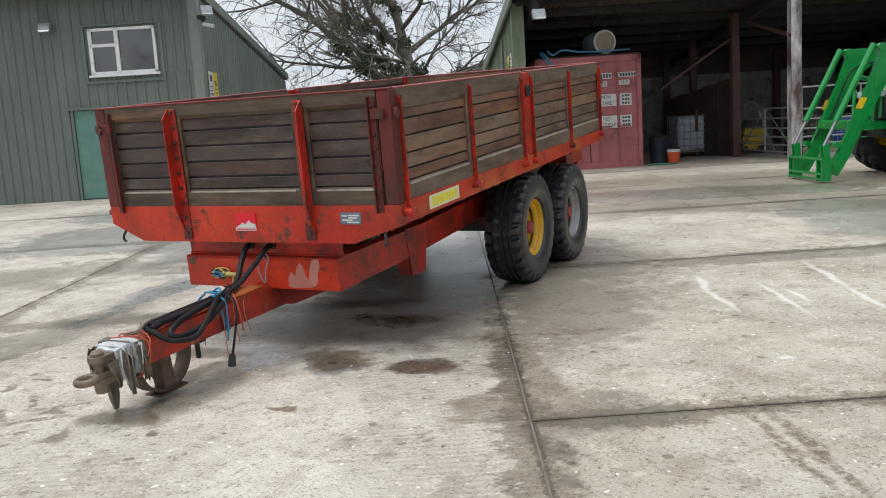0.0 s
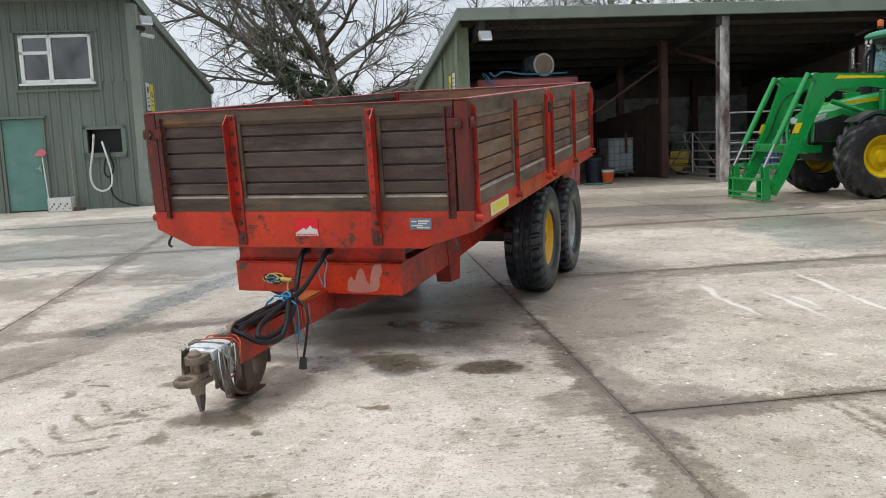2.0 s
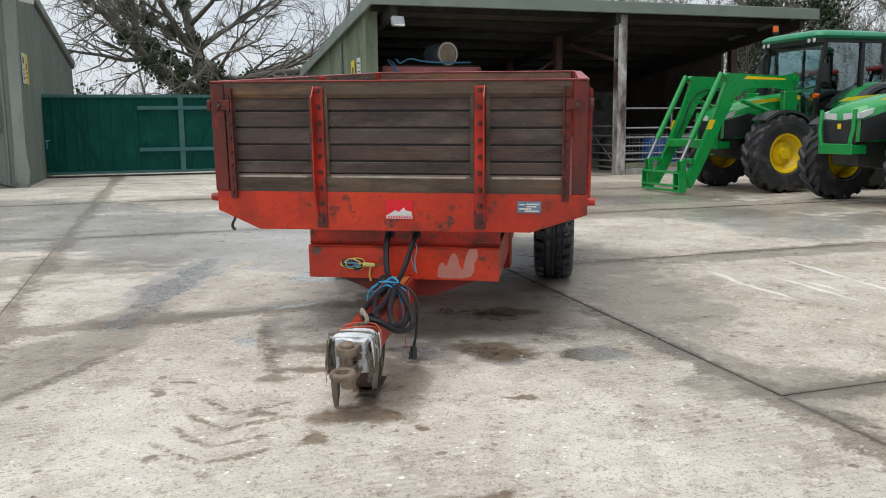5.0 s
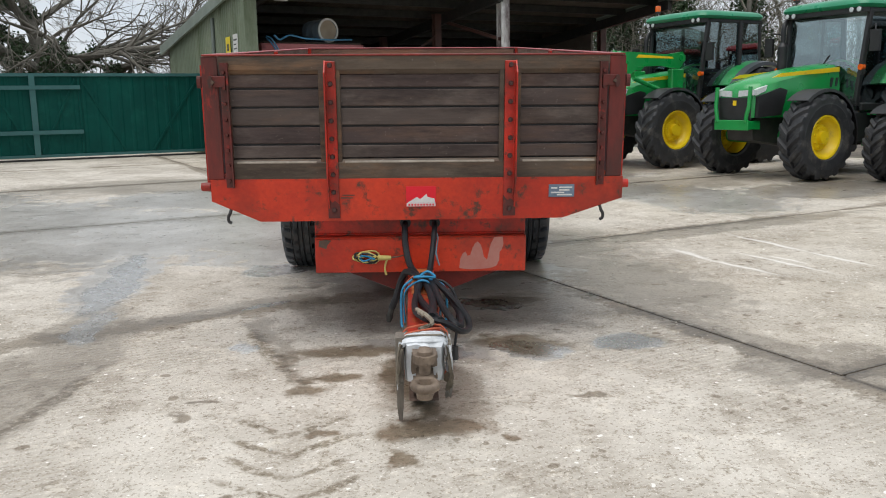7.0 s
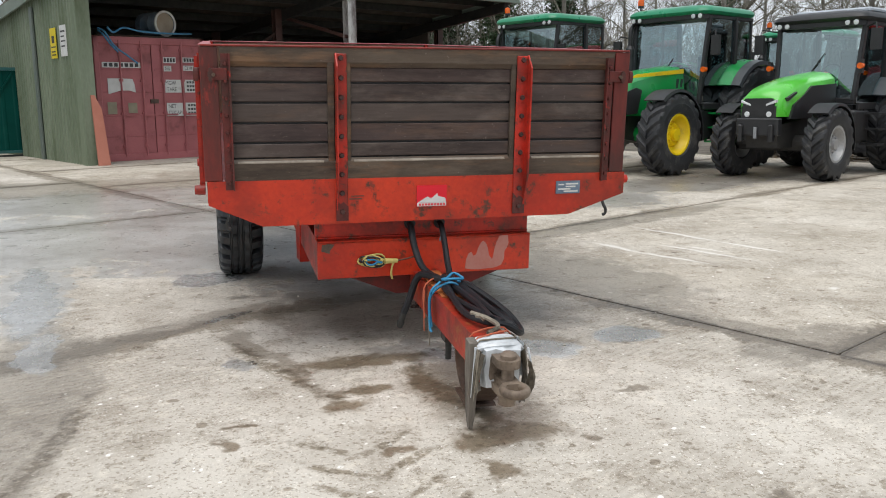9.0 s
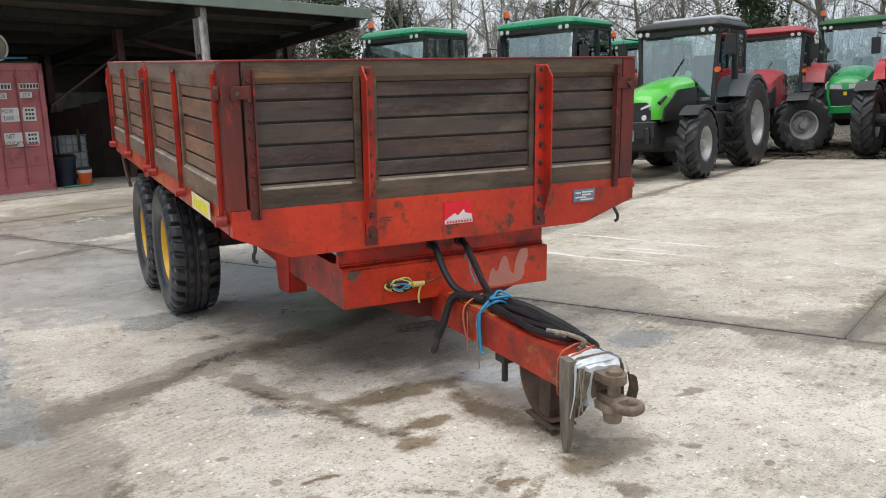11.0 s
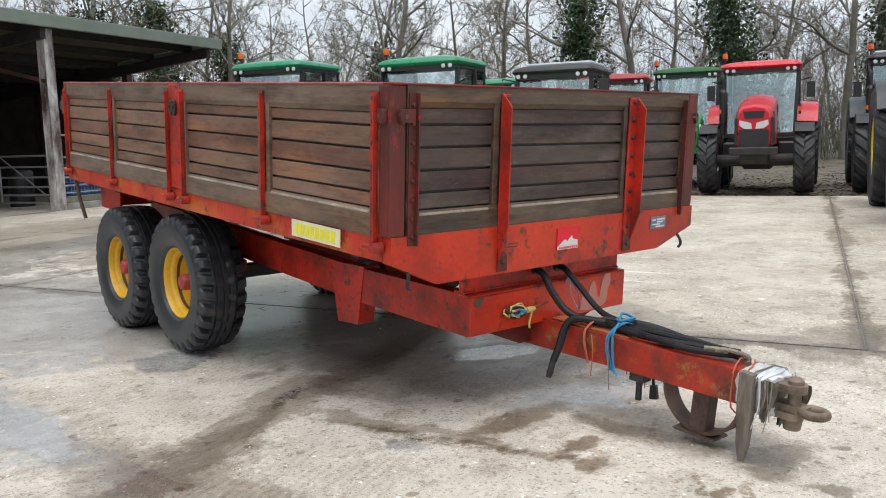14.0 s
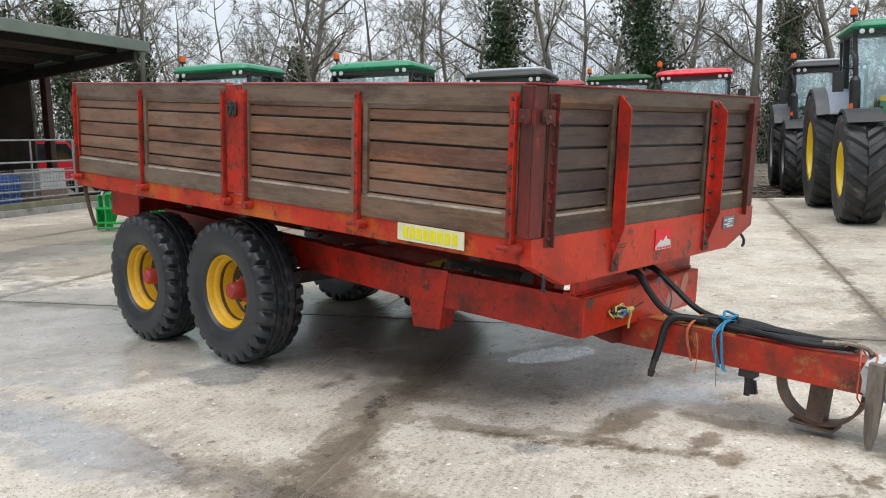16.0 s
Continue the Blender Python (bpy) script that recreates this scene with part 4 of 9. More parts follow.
# ---------------------------------------------------------------- open barn, fascia at v = 19.7
BN = thing("open_barn", pose(*yard(0, 0, 0.13), 0, 0, YAW), "open-fronted farm barn with green sheet side and brown steel posts", "barn")
RS = -0.104  # fall of the roof per metre going back
def roof_z(v):
    return 4.36 + RS * (v - 19.7)
ribbed_part("wall", BN, CLAD_MOSS, (2.2, 29.6), (2.2, 20.75), 0.0, roof_z(29.6) - 0.1, roof_z(20.75) - 0.12, (-1, 0), 0.19)
bm = bm_new()
span(bm, (2.13, 20.68, 0.0), (2.42, 20.74, 4.08))
span(bm, (2.13, 20.74, 0.0), (2.165, 20.98, 4.08))
part("corner_flashing", bm, CLAD_MOSS, BN)
bm = bm_new()
span(bm, (2.12, 23.62, 0.0), (2.17, 23.80, 3.55))
part("downpipe", bm, CLAD, BN, "dark green box gutter pipe", 0.01)
bm = bm_new()
pts = []
k = 0
while 2.1 + k * 0.0365 <= 14.32:
    pts.append((2.1 + k * 0.0365, 0.018 * math.cos(k * math.pi / 2)))
    k += 1
for off in (0.0, -0.012):
    lo = [bm.verts.new((x, 19.72, roof_z(19.72) + h - 0.05 + off)) for x, h in pts]
    hi = [bm.verts.new((x, 30.1, roof_z(30.1) + h - 0.05 + off)) for x, h in pts]
    for k in range(len(pts) - 1):
        bm.faces.new((lo[k], lo[k + 1], hi[k + 1], hi[k]))
part("roof", bm, ROOF_UNDER, BN, "corrugated sheet roof, brown beneath")
bm = bm_new()
span(bm, (2.0, 19.60, 4.03), (14.38, 19.70, 4.31))
part("fascia", bm, FASCIA, BN, "grey-green folded fascia", 0.01)
bm = bm_new()
for uu in (2.02, 14.30):
    bm = bm_new()
    prism(bm, [(19.7, 4.05), (19.7, 4.33), (30.2, roof_z(30.2) - 0.02), (30.2, roof_z(30.2) - 0.30)], "x", uu, uu + 0.06)
    part("barge_board", bm, FASCIA, BN)
for v in (20.6, 22.0, 23.4, 24.8, 26.2, 27.6, 29.0):
    bm = bm_new()
    span(bm, (2.25, v - 0.04, roof_z(v) - 0.27), (14.25, v + 0.04, roof_z(v) - 0.08))
    part("purlin", bm, DARKSTEEL, BN)
BROWN_STEEL = surface("brown_steel_post", (0.10, 0.045, 0.035), (0.06, 0.03, 0.026), 3.0, 0.6, 0, 0.2, 40)
def i_post(parent, u, v, z1, w=0.2, material=None, label=""):
    bm = bm_new()
    span(bm, (u - w / 2, v - w / 2, 0), (u + w / 2, v - w / 2 + 0.018, z1))
    span(bm, (u - w / 2, v + w / 2 - 0.018, 0), (u + w / 2, v + w / 2, z1))
    span(bm, (u - 0.01, v - w / 2 + 0.018, 0), (u + 0.01, v + w / 2 - 0.018, z1))
    return part("post", bm, material or BROWN_STEEL, parent, label)
FLAKED = surface("flaking_white_paint_on_brown", (0.085, 0.05, 0.045), (0.07, 0.042, 0.04), 4.0, 0.6, 0, 0.3, 30, stretch=(1, 1, 0.35), dirt=(0.64, 0.63, 0.61), dirt_amount=0.80, dirt_scale=3.0)
i_post(BN, 8.56, 19.95, 4.02, 0.24, FLAKED, "post with flaking white paint")
for u, v in ((8.23, 22.9), (14.1, 22.9), (2.45, 24.8), (8.23, 26.5), (14.1, 26.5), (2.45, 29.4), (8.23, 29.4), (12.0, 29.4)):
    i_post(BN, u, v, roof_z(v) - 0.25)
for u in (2.6, 8.4, 14.0):
    bm = bm_new()
    prism(bm, [(19.8, roof_z(19.8) - 0.55), (19.8, roof_z(19.8) - 0.28), (30.0, roof_z(30.0) - 0.28), (30.0, roof_z(30) - 0.55)], "x", u - 0.07, u + 0.07)
    part("rafter", bm, DARKSTEEL, BN)
bm = bm_new()
bar(bm, (8.23, 22.85, 3.2), (6.2, 22.85, 1.9), 0.06, 0.06)
bar(bm, (8.5, 20.0, 2.9), (8.4, 22.9, 3.6), 0.08, 0.08)
part("brace", bm, BROWN_STEEL, BN)
BLOCK = surface("grimy_concrete_block", (0.34, 0.335, 0.32), (0.20, 0.197, 0.185), 3.0, 0.9, 0, 0.3, 40, dirt=(0.05, 0.048, 0.045), dirt_amount=0.3, vary=0.2)
bm = bm_new()
span(bm, (2.3, 29.62, 0.0), (14.2, 29.75, 2.5))
part("wall", bm, BLOCK, BN, "grimy blockwork back wall")
ribbed_part("wall", BN, ROOF_UNDER, (2.2, 29.75), (14.2, 29.75), 2.5, roof_z(29.7) - 0.1, roof_z(29.7) - 0.1, (0, 1), 0.2)
ribbed_part("wall", BN, ROOF_UNDER, (14.2, 23.45), (14.2, 29.6), 0.0, roof_z(23.45) - 0.1, roof_z(29.6) - 0.1, (1, 0), 0.2)

# ---------------------------------------------------------------- the trailer; local y runs back from its front board, z up from near the ground
TILT_T = 3.93
TR = thing("tipping_trailer", pose(-3.581, 4.446, 0.080, TILT_T, 0.57, 0.02), "red twin-axle farm trailer with dark plank sides, nose down", "trailer")
W = 1.165   # half width of the body
L = 4.55    # length of the body
ZB, ZT = 0.965, 1.66

# steel bed: front beam with cut-away corners, side beams, floor, tail
bm = bm_new()
prism(bm, [(-1.155, 0.975), (-1.155, 0.852), (-0.885, 0.732), (0.835, 0.738), (1.175, 0.852), (1.175, 0.975)], "y", -0.004, 0.06)
front_beam = part("front_beam", bm, RED_ORANGE, TR, "scuffed orange-red front beam with cut-away corners", 0.006)
for sx in (-1, 1):
    bm = bm_new()
    c = 0.008
    prism(bm, [(0.06, 0.855), (0.06, 0.985), (L, 0.962), (L, 0.855)], "x", c + sx * (W - 0.07), c + sx * W)
    part("side_beam", bm, SIDE_RED, TR, "orange-red side beam with worn paint", 0.006)
bm = bm_new()
span(bm, (-W + 0.06, 0.05, 0.91), (W - 0.05, L, 0.955))
part("floor", bm, RED_DULL, TR)
bm = bm_new()
for k in range(7):
    span(bm, (-W + 0.08, 0.35 + 0.65 * k, 0.82), (W - 0.06, 0.42 + 0.65 * k, 0.91))
part("cross_bearer", bm, DARKSTEEL, TR)


def planks(parent, material, horizontal_from, horizontal_to, face, depth, axis, lines):
    """Planks one above another between two upright lines, each with slightly different face."""
    for z0, z1 in zip(lines, lines[1:]):
        bm = bm_new()
        j = random.uniform(-0.002, 0.002)
        a, b = sorted((face + j, face + depth))
        if axis == "y":
            span(bm, (horizontal_from, a, z0 + 0.0055), (horizontal_to, b, z1 - 0.0055))
        else:
            span(bm, (a, horizontal_from, z0 + 0.0055), (b, horizontal_to, z1 - 0.0055))
        part("plank", bm, material, parent, bevel=0.004)


LINES = [0.965, 1.085, 1.166, 1.268, 1.372, 1.474, 1.557]
# front board: a part of its own, with stiles, rails, planks, iron straps and bolts
bm = bm_new()
prism(bm, [(0.0, 1.578), (0.0, ZT - 0.008), (0.055, ZT - 0.008), (0.055, 1.552), (0.018, 1.552)], "x", -1.07, 1.07)
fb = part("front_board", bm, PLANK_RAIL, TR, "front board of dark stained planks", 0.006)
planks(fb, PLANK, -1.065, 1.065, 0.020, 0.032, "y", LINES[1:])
# added black sheet behind the planks, so their gaps look shaded
bm = bm_new()
span(bm, (-1.065, 0.040, 0.97), (1.065, 0.056, 1.60))
part("lining", bm, BLACK, fb, "added black sheet standing for shade in the plank gaps")
bm = bm_new()
prism(bm, [(0.0, 0.967), (0.0, 1.066), (0.016, 1.084), (0.05, 1.084), (0.05, 0.967)], "x", -1.065, 1.065)
part("bottom_rail", bm, PLANK_RAIL, fb, "thick bottom plank with a worn upper edge, highlight painted pale")
# worn chamfer strips, coloured pale to carry the sky's highlight as well
PALE_EDGE = surface("rubbed_highlit_wood_edge", (0.36, 0.31, 0.25), (0.17, 0.135, 0.10), 9, 0.55, 0, 0.2, 40)
for x0, x1 in ((-1.00, -0.56), (-0.40, 0.44), (0.60, 1.01)):
    bm = bm_new()
    prism(bm, [(-0.0012, 1.0635), (-0.0012, 1.0675), (0.006, 1.0755), (0.008, 1.0715)], "x", x0, x1)
    part("worn_edge", bm, PALE_EDGE, fb, "rubbed edge with the sky's highlight painted pale")
for x0, x1 in ((-1.066, -1.02), (-0.535, -0.50), (-0.44, -0.415), (0.465, 0.495), (0.558, 0.585), (1.03, 1.066)):
    bm = bm_new()
    span(bm, (x0, 0.001, 1.066), (x1, 0.03, 1.582))
    part("stile", bm, PLANK_RAIL, fb, bevel=0.004)
for xc, z0, w in ((-0.468, 0.752, 0.062), (0.526, 0.758, 0.066)):
    bm = bm_new()
    span(bm, (xc - w / 2, -0.014, z0), (xc + w / 2, -0.002, 1.622))
    # folded flange that stands out towards the front, cut at a slant at the top
    fx = xc + w / 2 if xc > 0 else xc - w / 2
    fs = 0.008 if xc > 0 else -0.008
    prism(bm, [(-0.075, 0.98), (-0.075, 1.56), (-0.014, 1.625), (-0.014, 0.80)], "x", fx - fs, fx)
    st = part("strap_post", bm, RED, fb, "red channel upright, rusty at the foot", 0.003)
    bm = bm_new()
    prism(bm, [(xc - w / 2 - 0.002, z0 - 0.002), (xc + w / 2 + 0.002, z0 - 0.002), (xc + w / 2 + 0.002, z0 + 0.075), (xc + 0.006, z0 + 0.100), (xc - 0.010, z0 + 0.088), (xc - w / 2 - 0.002, z0 + 0.118)], "y", -0.0165, -0.010)
    part("rusted_foot", bm, STRAP_DARK, st, "foot rusted dark brown")
    for k in range(9):
        bm = bm_new()
        zz = 0.80 + 0.1 * k
        rod(bm, (xc, -0.016, zz), (xc, -0.028, zz), 0.015, 0.011, 8)
        part("bolt", bm, BOLT_RED, fb)
for sx in (-1, 1):
    xc = sx * 1.045
    bm = bm_new()
    span(bm, (xc - 0.02, -0.008, 0.93), (xc + 0.02, 0.0, 1.615))
    span(bm, (xc - 0.022 * sx - 0.004, -0.03, 0.93), (xc - 0.022 * sx + 0.004, 0.0, 1.615))
    st = part("edge_strap", bm, STRAP_DARK, fb, "rusted dark red edge strap")
    for k in range(8):
        bm = bm_new()
        rod(bm, (xc, -0.008, 0.97 + 0.085 * k), (xc, -0.02, 0.97 + 0.085 * k), 0.011, 0.008, 8)
        part("bolt", bm, STRAP_DARK, fb)
    bm = bm_new()
    span(bm, (sx * 1.035, -0.02, 1.485), (sx * 1.115, -0.009, 1.545))
    part("hinge_plate", bm, STRAP_DARK, fb, bevel=0.002)
    bm = bm_new()
    prism(bm, [(sx * (1.116 + 0.014 * math.cos(a)), 1.512 + 0.034 * math.sin(a)) for a in (2 * math.pi * k / 12 for k in range(12))], "y", -0.034, -0.012)
    hk = part("latch_hook", bm, STRAP_DARK, fb, "rounded dark red latch lug", 0.006)
    bm = bm_new()
    rod(bm, (sx * 1.102, -0.018, 1.512), (sx * 1.102, -0.038, 1.512), 0.011, 0.009, 8)
    part("latch_pin", bm, RUST, hk)
bm = bm_new()
span(bm, (-1.16, -0.006, ZT - 0.010), (1.16, 0.065, ZT))
part("cap_rail", bm, RED_DULL, fb, "faded red capping", 0.003)

# corner posts and latches
for sx in (-1, 1):
    bm = bm_new()
    span(bm, (sx * 1.078, 0.0, 0.975), (sx * 1.165, 0.012, ZT - 0.012))
    span(bm, (sx * 1.155, 0.012, 0.975), (sx * 1.167, 0.075, ZT - 0.012))
    cp = part("corner_post", bm, CORNER_RED, TR, "brown-red angle-iron corner post", 0.003)
    bm = bm_new()
    span(bm, (sx * 1.168, 0.020, 1.485), (sx * 1.179, 0.115, 1.545))
    part("latch_plate", bm, STRAP_DARK, cp, "", 0.002)
    bm = bm_new()
    prism(bm, [(0.026 + 0.014 * math.cos(a), 1.512 + 0.034 * math.sin(a)) for a in (2 * math.pi * k / 12 for k in range(12))], "x", sx * 1.176, sx * 1.198)
    part("latch_lug", bm, STRAP_DARK, cp, "rounded dark red latch lug", 0.006)
    bm = bm_new()
    rod(bm, (sx * 1.178, 0.042, 1.512), (sx * 1.200, 0.042, 1.512), 0.011, 0.009, 8)
    part("latch_pin", bm, RUST, cp)

# drop sides: two boards each side with straps, pins and a centre post
SL = [0.965, 1.092, 1.166, 1.260, 1.364, 1.468, 1.533]
for sx in (-1, 1):
    o = sx * W
    bm = bm_new()
    span(bm, (o - sx * 0.01, 2.215, 0.985), (o + sx * 0.004, 2.375, ZT - 0.012))
    span(bm, (o - sx * 0.06, 2.215, 0.985), (o - sx * 0.01, 2.227, ZT - 0.012))
    span(bm, (o - sx * 0.06, 2.363, 0.985), (o - sx * 0.01, 2.375, ZT - 0.012))
    mid_post = part("centre_post", bm, RED, TR, "red centre post between the drop sides", 0.003)
    for yc in (2.268, 2.322):
        bm = bm_new()
        tube(bm, [(o + sx * 0.016, yc + 0.015 * math.cos(a), 1.50 + 0.042 * math.sin(a)) for a in (2 * math.pi * k / 12 for k in range(13))], 0.009, 6)
        rod(bm, (o + sx * 0.004, yc, 1.515), (o + sx * 0.034, yc, 1.515), 0.011, 0.009, 8)
        part("latch_loop", bm, DARKSTEEL, mid_post, "dark steel latch loop", smooth=True)
    for y0, y1 in ((0.085, 2.205), (2.385, 4.535)):
        ym = (y0 + y1) / 2
        bm = bm_new()
        prism(bm, [(o, 1.556), (o, ZT - 0.008), (o - sx * 0.055, ZT - 0.008), (o - sx * 0.055, 1.530), (o - sx * 0.018, 1.530)], "y", y0, y1)
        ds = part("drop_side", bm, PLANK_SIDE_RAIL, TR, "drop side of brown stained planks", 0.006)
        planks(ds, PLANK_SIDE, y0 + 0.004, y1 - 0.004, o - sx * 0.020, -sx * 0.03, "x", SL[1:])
        # same added black sheet, giving the side planks' gaps their shade
        bm = bm_new()
        span(bm, (o - sx * 0.040, y0 + 0.004, 0.97), (o - sx * 0.056, y1 - 0.004, 1.60))
        part("lining", bm, BLACK, ds, "added black sheet standing for shade in the plank gaps")
        bm = bm_new()
        prism(bm, [(o, 0.967), (o, 1.074), (o - sx * 0.016, 1.091), (o - sx * 0.05, 1.091), (o - sx * 0.05, 0.967)], "y", y0 + 0.004, y1 - 0.004)
        part("bottom_rail", bm, PLANK_SIDE_RAIL, ds, "thick bottom plank with a worn upper edge, highlight painted pale")
        # worn edge again, with its highlight put into the pale colour
        for a, b in ((y0 + 0.08, ym - 0.08), (ym + 0.08, y1 - 0.08)):
            bm = bm_new()
            prism(bm, [(o + sx * 0.0012, 1.0715), (o + sx * 0.0012, 1.0755), (o - sx * 0.006, 1.0835), (o - sx * 0.008, 1.0795)], "y", a, b)
            part("worn_edge", bm, PALE_EDGE, ds, "rubbed edge with the sky's highlight painted pale")
        for a, b in ((y0, y0 + 0.055), (y1 - 0.055, y1), (ym - 0.062, ym - 0.028), (ym + 0.028, ym + 0.062)):
            bm = bm_new()
            span(bm, (o - sx * 0.03, a, 1.074), (o - sx * 0.0015, b, 1.560))
            part("stile", bm, PLANK_SIDE_RAIL, ds, bevel=0.004)
        bm = bm_new()
        span(bm, (o - sx * 0.06, y0 + 0.002, ZT - 0.010), (o + sx * 0.006, y1 - 0.002, ZT))
        part("cap_rail", bm, PINK_RED, ds, "sun-bleached pinkish red capping", 0.003)
        for yc in (y0 + 0.025, ym, y1 - 0.025):
            bm = bm_new()
            span(bm, (o + sx * 0.001, yc - 0.024, 0.90), (o + sx * 0.010, yc + 0.024, 1.615))
            span(bm, (o + sx * 0.006, yc - 0.024, 0.93), (o + sx * 0.028, yc - 0.017, 1.60))
            st = part("strap", bm, RED, ds, "red iron strap with dark bolts")
            for k in range(7):
                bm = bm_new()
                zz = 0.99 + 0.1 * k
                rod(bm, (o + sx * 0.009, yc, zz), (o + sx * 0.020, yc, zz), 0.0145, 0.010, 8)
                part("bolt", bm, BOLT_RED, ds)
            bm = bm_new()
            rod(bm, (o + sx * 0.002, yc - 0.05, 0.925), (o + sx * 0.055, yc - 0.05, 0.925), 0.028, 0.024, 12)
            rod(bm, (o + sx * 0.025, yc + 0.05, 0.925), (o + sx * 0.025, yc - 0.06, 0.925), 0.014, 0.014, 10)
            part("hinge_pin", bm, RED, ds, "red hinge eye", smooth=True)

# tail board, seen over the sides from within
bm = bm_new()
span(bm, (-1.07, L - 0.06, 0.965), (1.07, L - 0.005, ZT - 0.01))
tb = part("tail_board", bm, PLANK_SIDE, TR, "plank tail board", 0.005)
bm = bm_new()
span(bm, (-1.12, L - 0.07, ZT - 0.008), (1.12, L + 0.005, ZT + 0.004))
part("cap_rail", bm, PINK_RED, tb, "", 0.003)
for sx in (-1, 1):
    bm = bm_new()
    span(bm, (sx * 1.08, L - 0.07, 0.965), (sx * 1.165, L, ZT))
    part("corner_post", bm, RED, TR, bevel=0.004)
    bm = bm_new()
    rod(bm, (sx * 1.18, L - 0.02, 1.40), (sx * 1.18, L - 0.02, 1.55), 0.012)
    tube(bm, [(sx * 1.19, L + 0.015 * math.cos(a), 1.47 + 0.03 * math.sin(a)) for a in (2 * math.pi * k / 12 for k in range(13))], 0.008)
    part("latch", bm, RUST, TR)
bm = bm_new()
tube(bm, curve_pts([(-1.12, L - 0.01, 0.96), (-1.10, L - 0.06, 0.7), (-1.07, L - 0.10, 0.52)]), 0.016, 8)
part("prop_rod", bm, RUST, TR, "rusty hanging prop rod")
for sx in (-1, 1):
    bm = bm_new()
    tube(bm, curve_pts([(sx * 1.050, 0.02, 0.82), (sx * 1.055, -0.006, 0.785), (sx * 1.066, -0.012, 0.762), (sx * 1.064, -0.012, 0.738), (sx * 1.048, -0.012, 0.728)], 4), 0.009, 8)
    part("rope_hook", bm, DARKSTEEL, TR, "dark bent rope hook")

# chassis
for sx, x in ((-1, -0.592), (1, 0.634)):
    bm = bm_new()
    prism(bm, [(0.09, 0.40), (0.09, 0.617), (1.1, 0.60), (4.2, 0.66), (4.2, 0.47), (1.1, 0.395)], "x", x, x - sx * 0.09)
    part("chassis_rail", bm, RED, TR, "deep red chassis rail", 0.006)
    bm = bm_new()
    prism(bm, [(1.0, 0.615), (1.36, 0.60), (1.27, 0.235), (1.06, 0.255)], "x", x + sx * 0.006, x - sx * 0.012)
    prism(bm, [(1.0, 0.615), (1.012, 0.615), (1.072, 0.255), (1.06, 0.255)], "x", x, x - sx * 0.11)
    prism(bm, [(1.348, 0.60), (1.36, 0.60), (1.27, 0.235), (1.258, 0.235)], "x", x, x - sx * 0.11)
    part("bracket", bm, RED, TR, "tapered red bracket plate", 0.003)
bm = bm_new()
span(bm, (-0.596, 0.07, 0.405), (0.638, 0.095, 0.616))
span(bm, (-0.596, 0.07, 0.60), (0.638, 0.16, 0.618))
cbx = part("headstock", bm, RED_ORANGE, TR, "orange-red front cross plate of the chassis", 0.004)
bm = bm_new()
span(bm, (-0.600, 0.13, 0.618), (0.640, 0.16, 0.745))
span(bm, (-0.600, 0.12, 0.618), (0.640, 0.20, 0.632))
part("upper_plate", bm, RED, TR, "red cross plate under the bed", 0.004)
bm = bm_new()
prism(bm, [(-0.46, 0.405), (-0.14, 0.275), (0.2, 0.275), (0.54, 0.405)], "y", 0.16, 0.18)
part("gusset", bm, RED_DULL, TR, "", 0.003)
bm = bm_new()
span(bm, (-0.5, 1.9, 0.45), (0.54, 2.02, 0.62))
span(bm, (-0.5, 4.0, 0.5), (0.54, 4.12, 0.7))
span(bm, (-0.3, 0.5, 0.62), (-0.18, 4.3, 0.80))
span(bm, (0.22, 0.5, 0.62), (0.34, 4.3, 0.80))
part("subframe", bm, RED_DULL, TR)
bm = bm_new()
rod(bm, (0.02, 0.9, 0.50), (0.02, 2.3, 0.74), 0.075, 0.075, 14)
part("tipping_ram", bm, DARKSTEEL, TR, "", smooth=True)
bm = bm_new()
span(bm, (-0.95, 3.95, 0.62), (-0.93, L - 0.15, 0.86))
span(bm, (0.93, 3.95, 0.66), (0.95, L - 0.05, 0.86))
span(bm, (-0.94, L - 0.17, 0.62), (0.94, L - 0.15, 0.86))
part("tail_skirt", bm, RED, TR, "dark red skirt under the tail")

# drawbar with hitch
bm = bm_new()
for a, b in (((-0.055, -1.14), (0.095, 0.30)),):
    lo, hi = [], []
    for y, z0, z1 in ((-1.14, 0.285, 0.437), (-0.5, 0.275, 0.43), (0.30, 0.255, 0.425)):
        lo.append((y, z0))
        hi.append((y, z1))
    prism(bm, lo + hi[::-1], "x", a[0], b[0])
db = part("drawbar", bm, DRAWBAR_RED, TR, "worn red box-section drawbar", 0.008)
bm = bm_new()
span(bm, (-0.035, -0.48, 0.43), (0.075, 0.02, 0.437))
part("wear_patch", bm, surface("bare_orange_primer", (0.50, 0.17, 0.05), (0.36, 0.10, 0.03), 9.0, 0.5, 0, 0.2, 50), db, "bare orange patch on top")
# landing skid: bent strap hoop with a middle leg and a foot plate
bm = bm_new()
arc = [(-0.912 + 0.207 * math.cos(a), 0.272 + 0.20 * math.sin(a)) for a in [math.pi + math.pi * k / 16 for k in range(17)]]
for (ya, za), (yb, zb) in zip(arc, arc[1:]):
    prism(bm, [(ya, za), (yb, zb), (-0.912 + (yb + 0.912) * 0.93, 0.272 + (zb - 0.272) * 0.93), (-0.912 + (ya + 0.912) * 0.93, 0.272 + (za - 0.272) * 0.93)], "x", -0.03, 0.07)
bmesh.ops.remove_doubles(bm, verts=bm.verts, dist=0.0005)
sk = part("skid_hoop", bm, RUST, TR, "rusty half-round landing skid")
bm = bm_new()
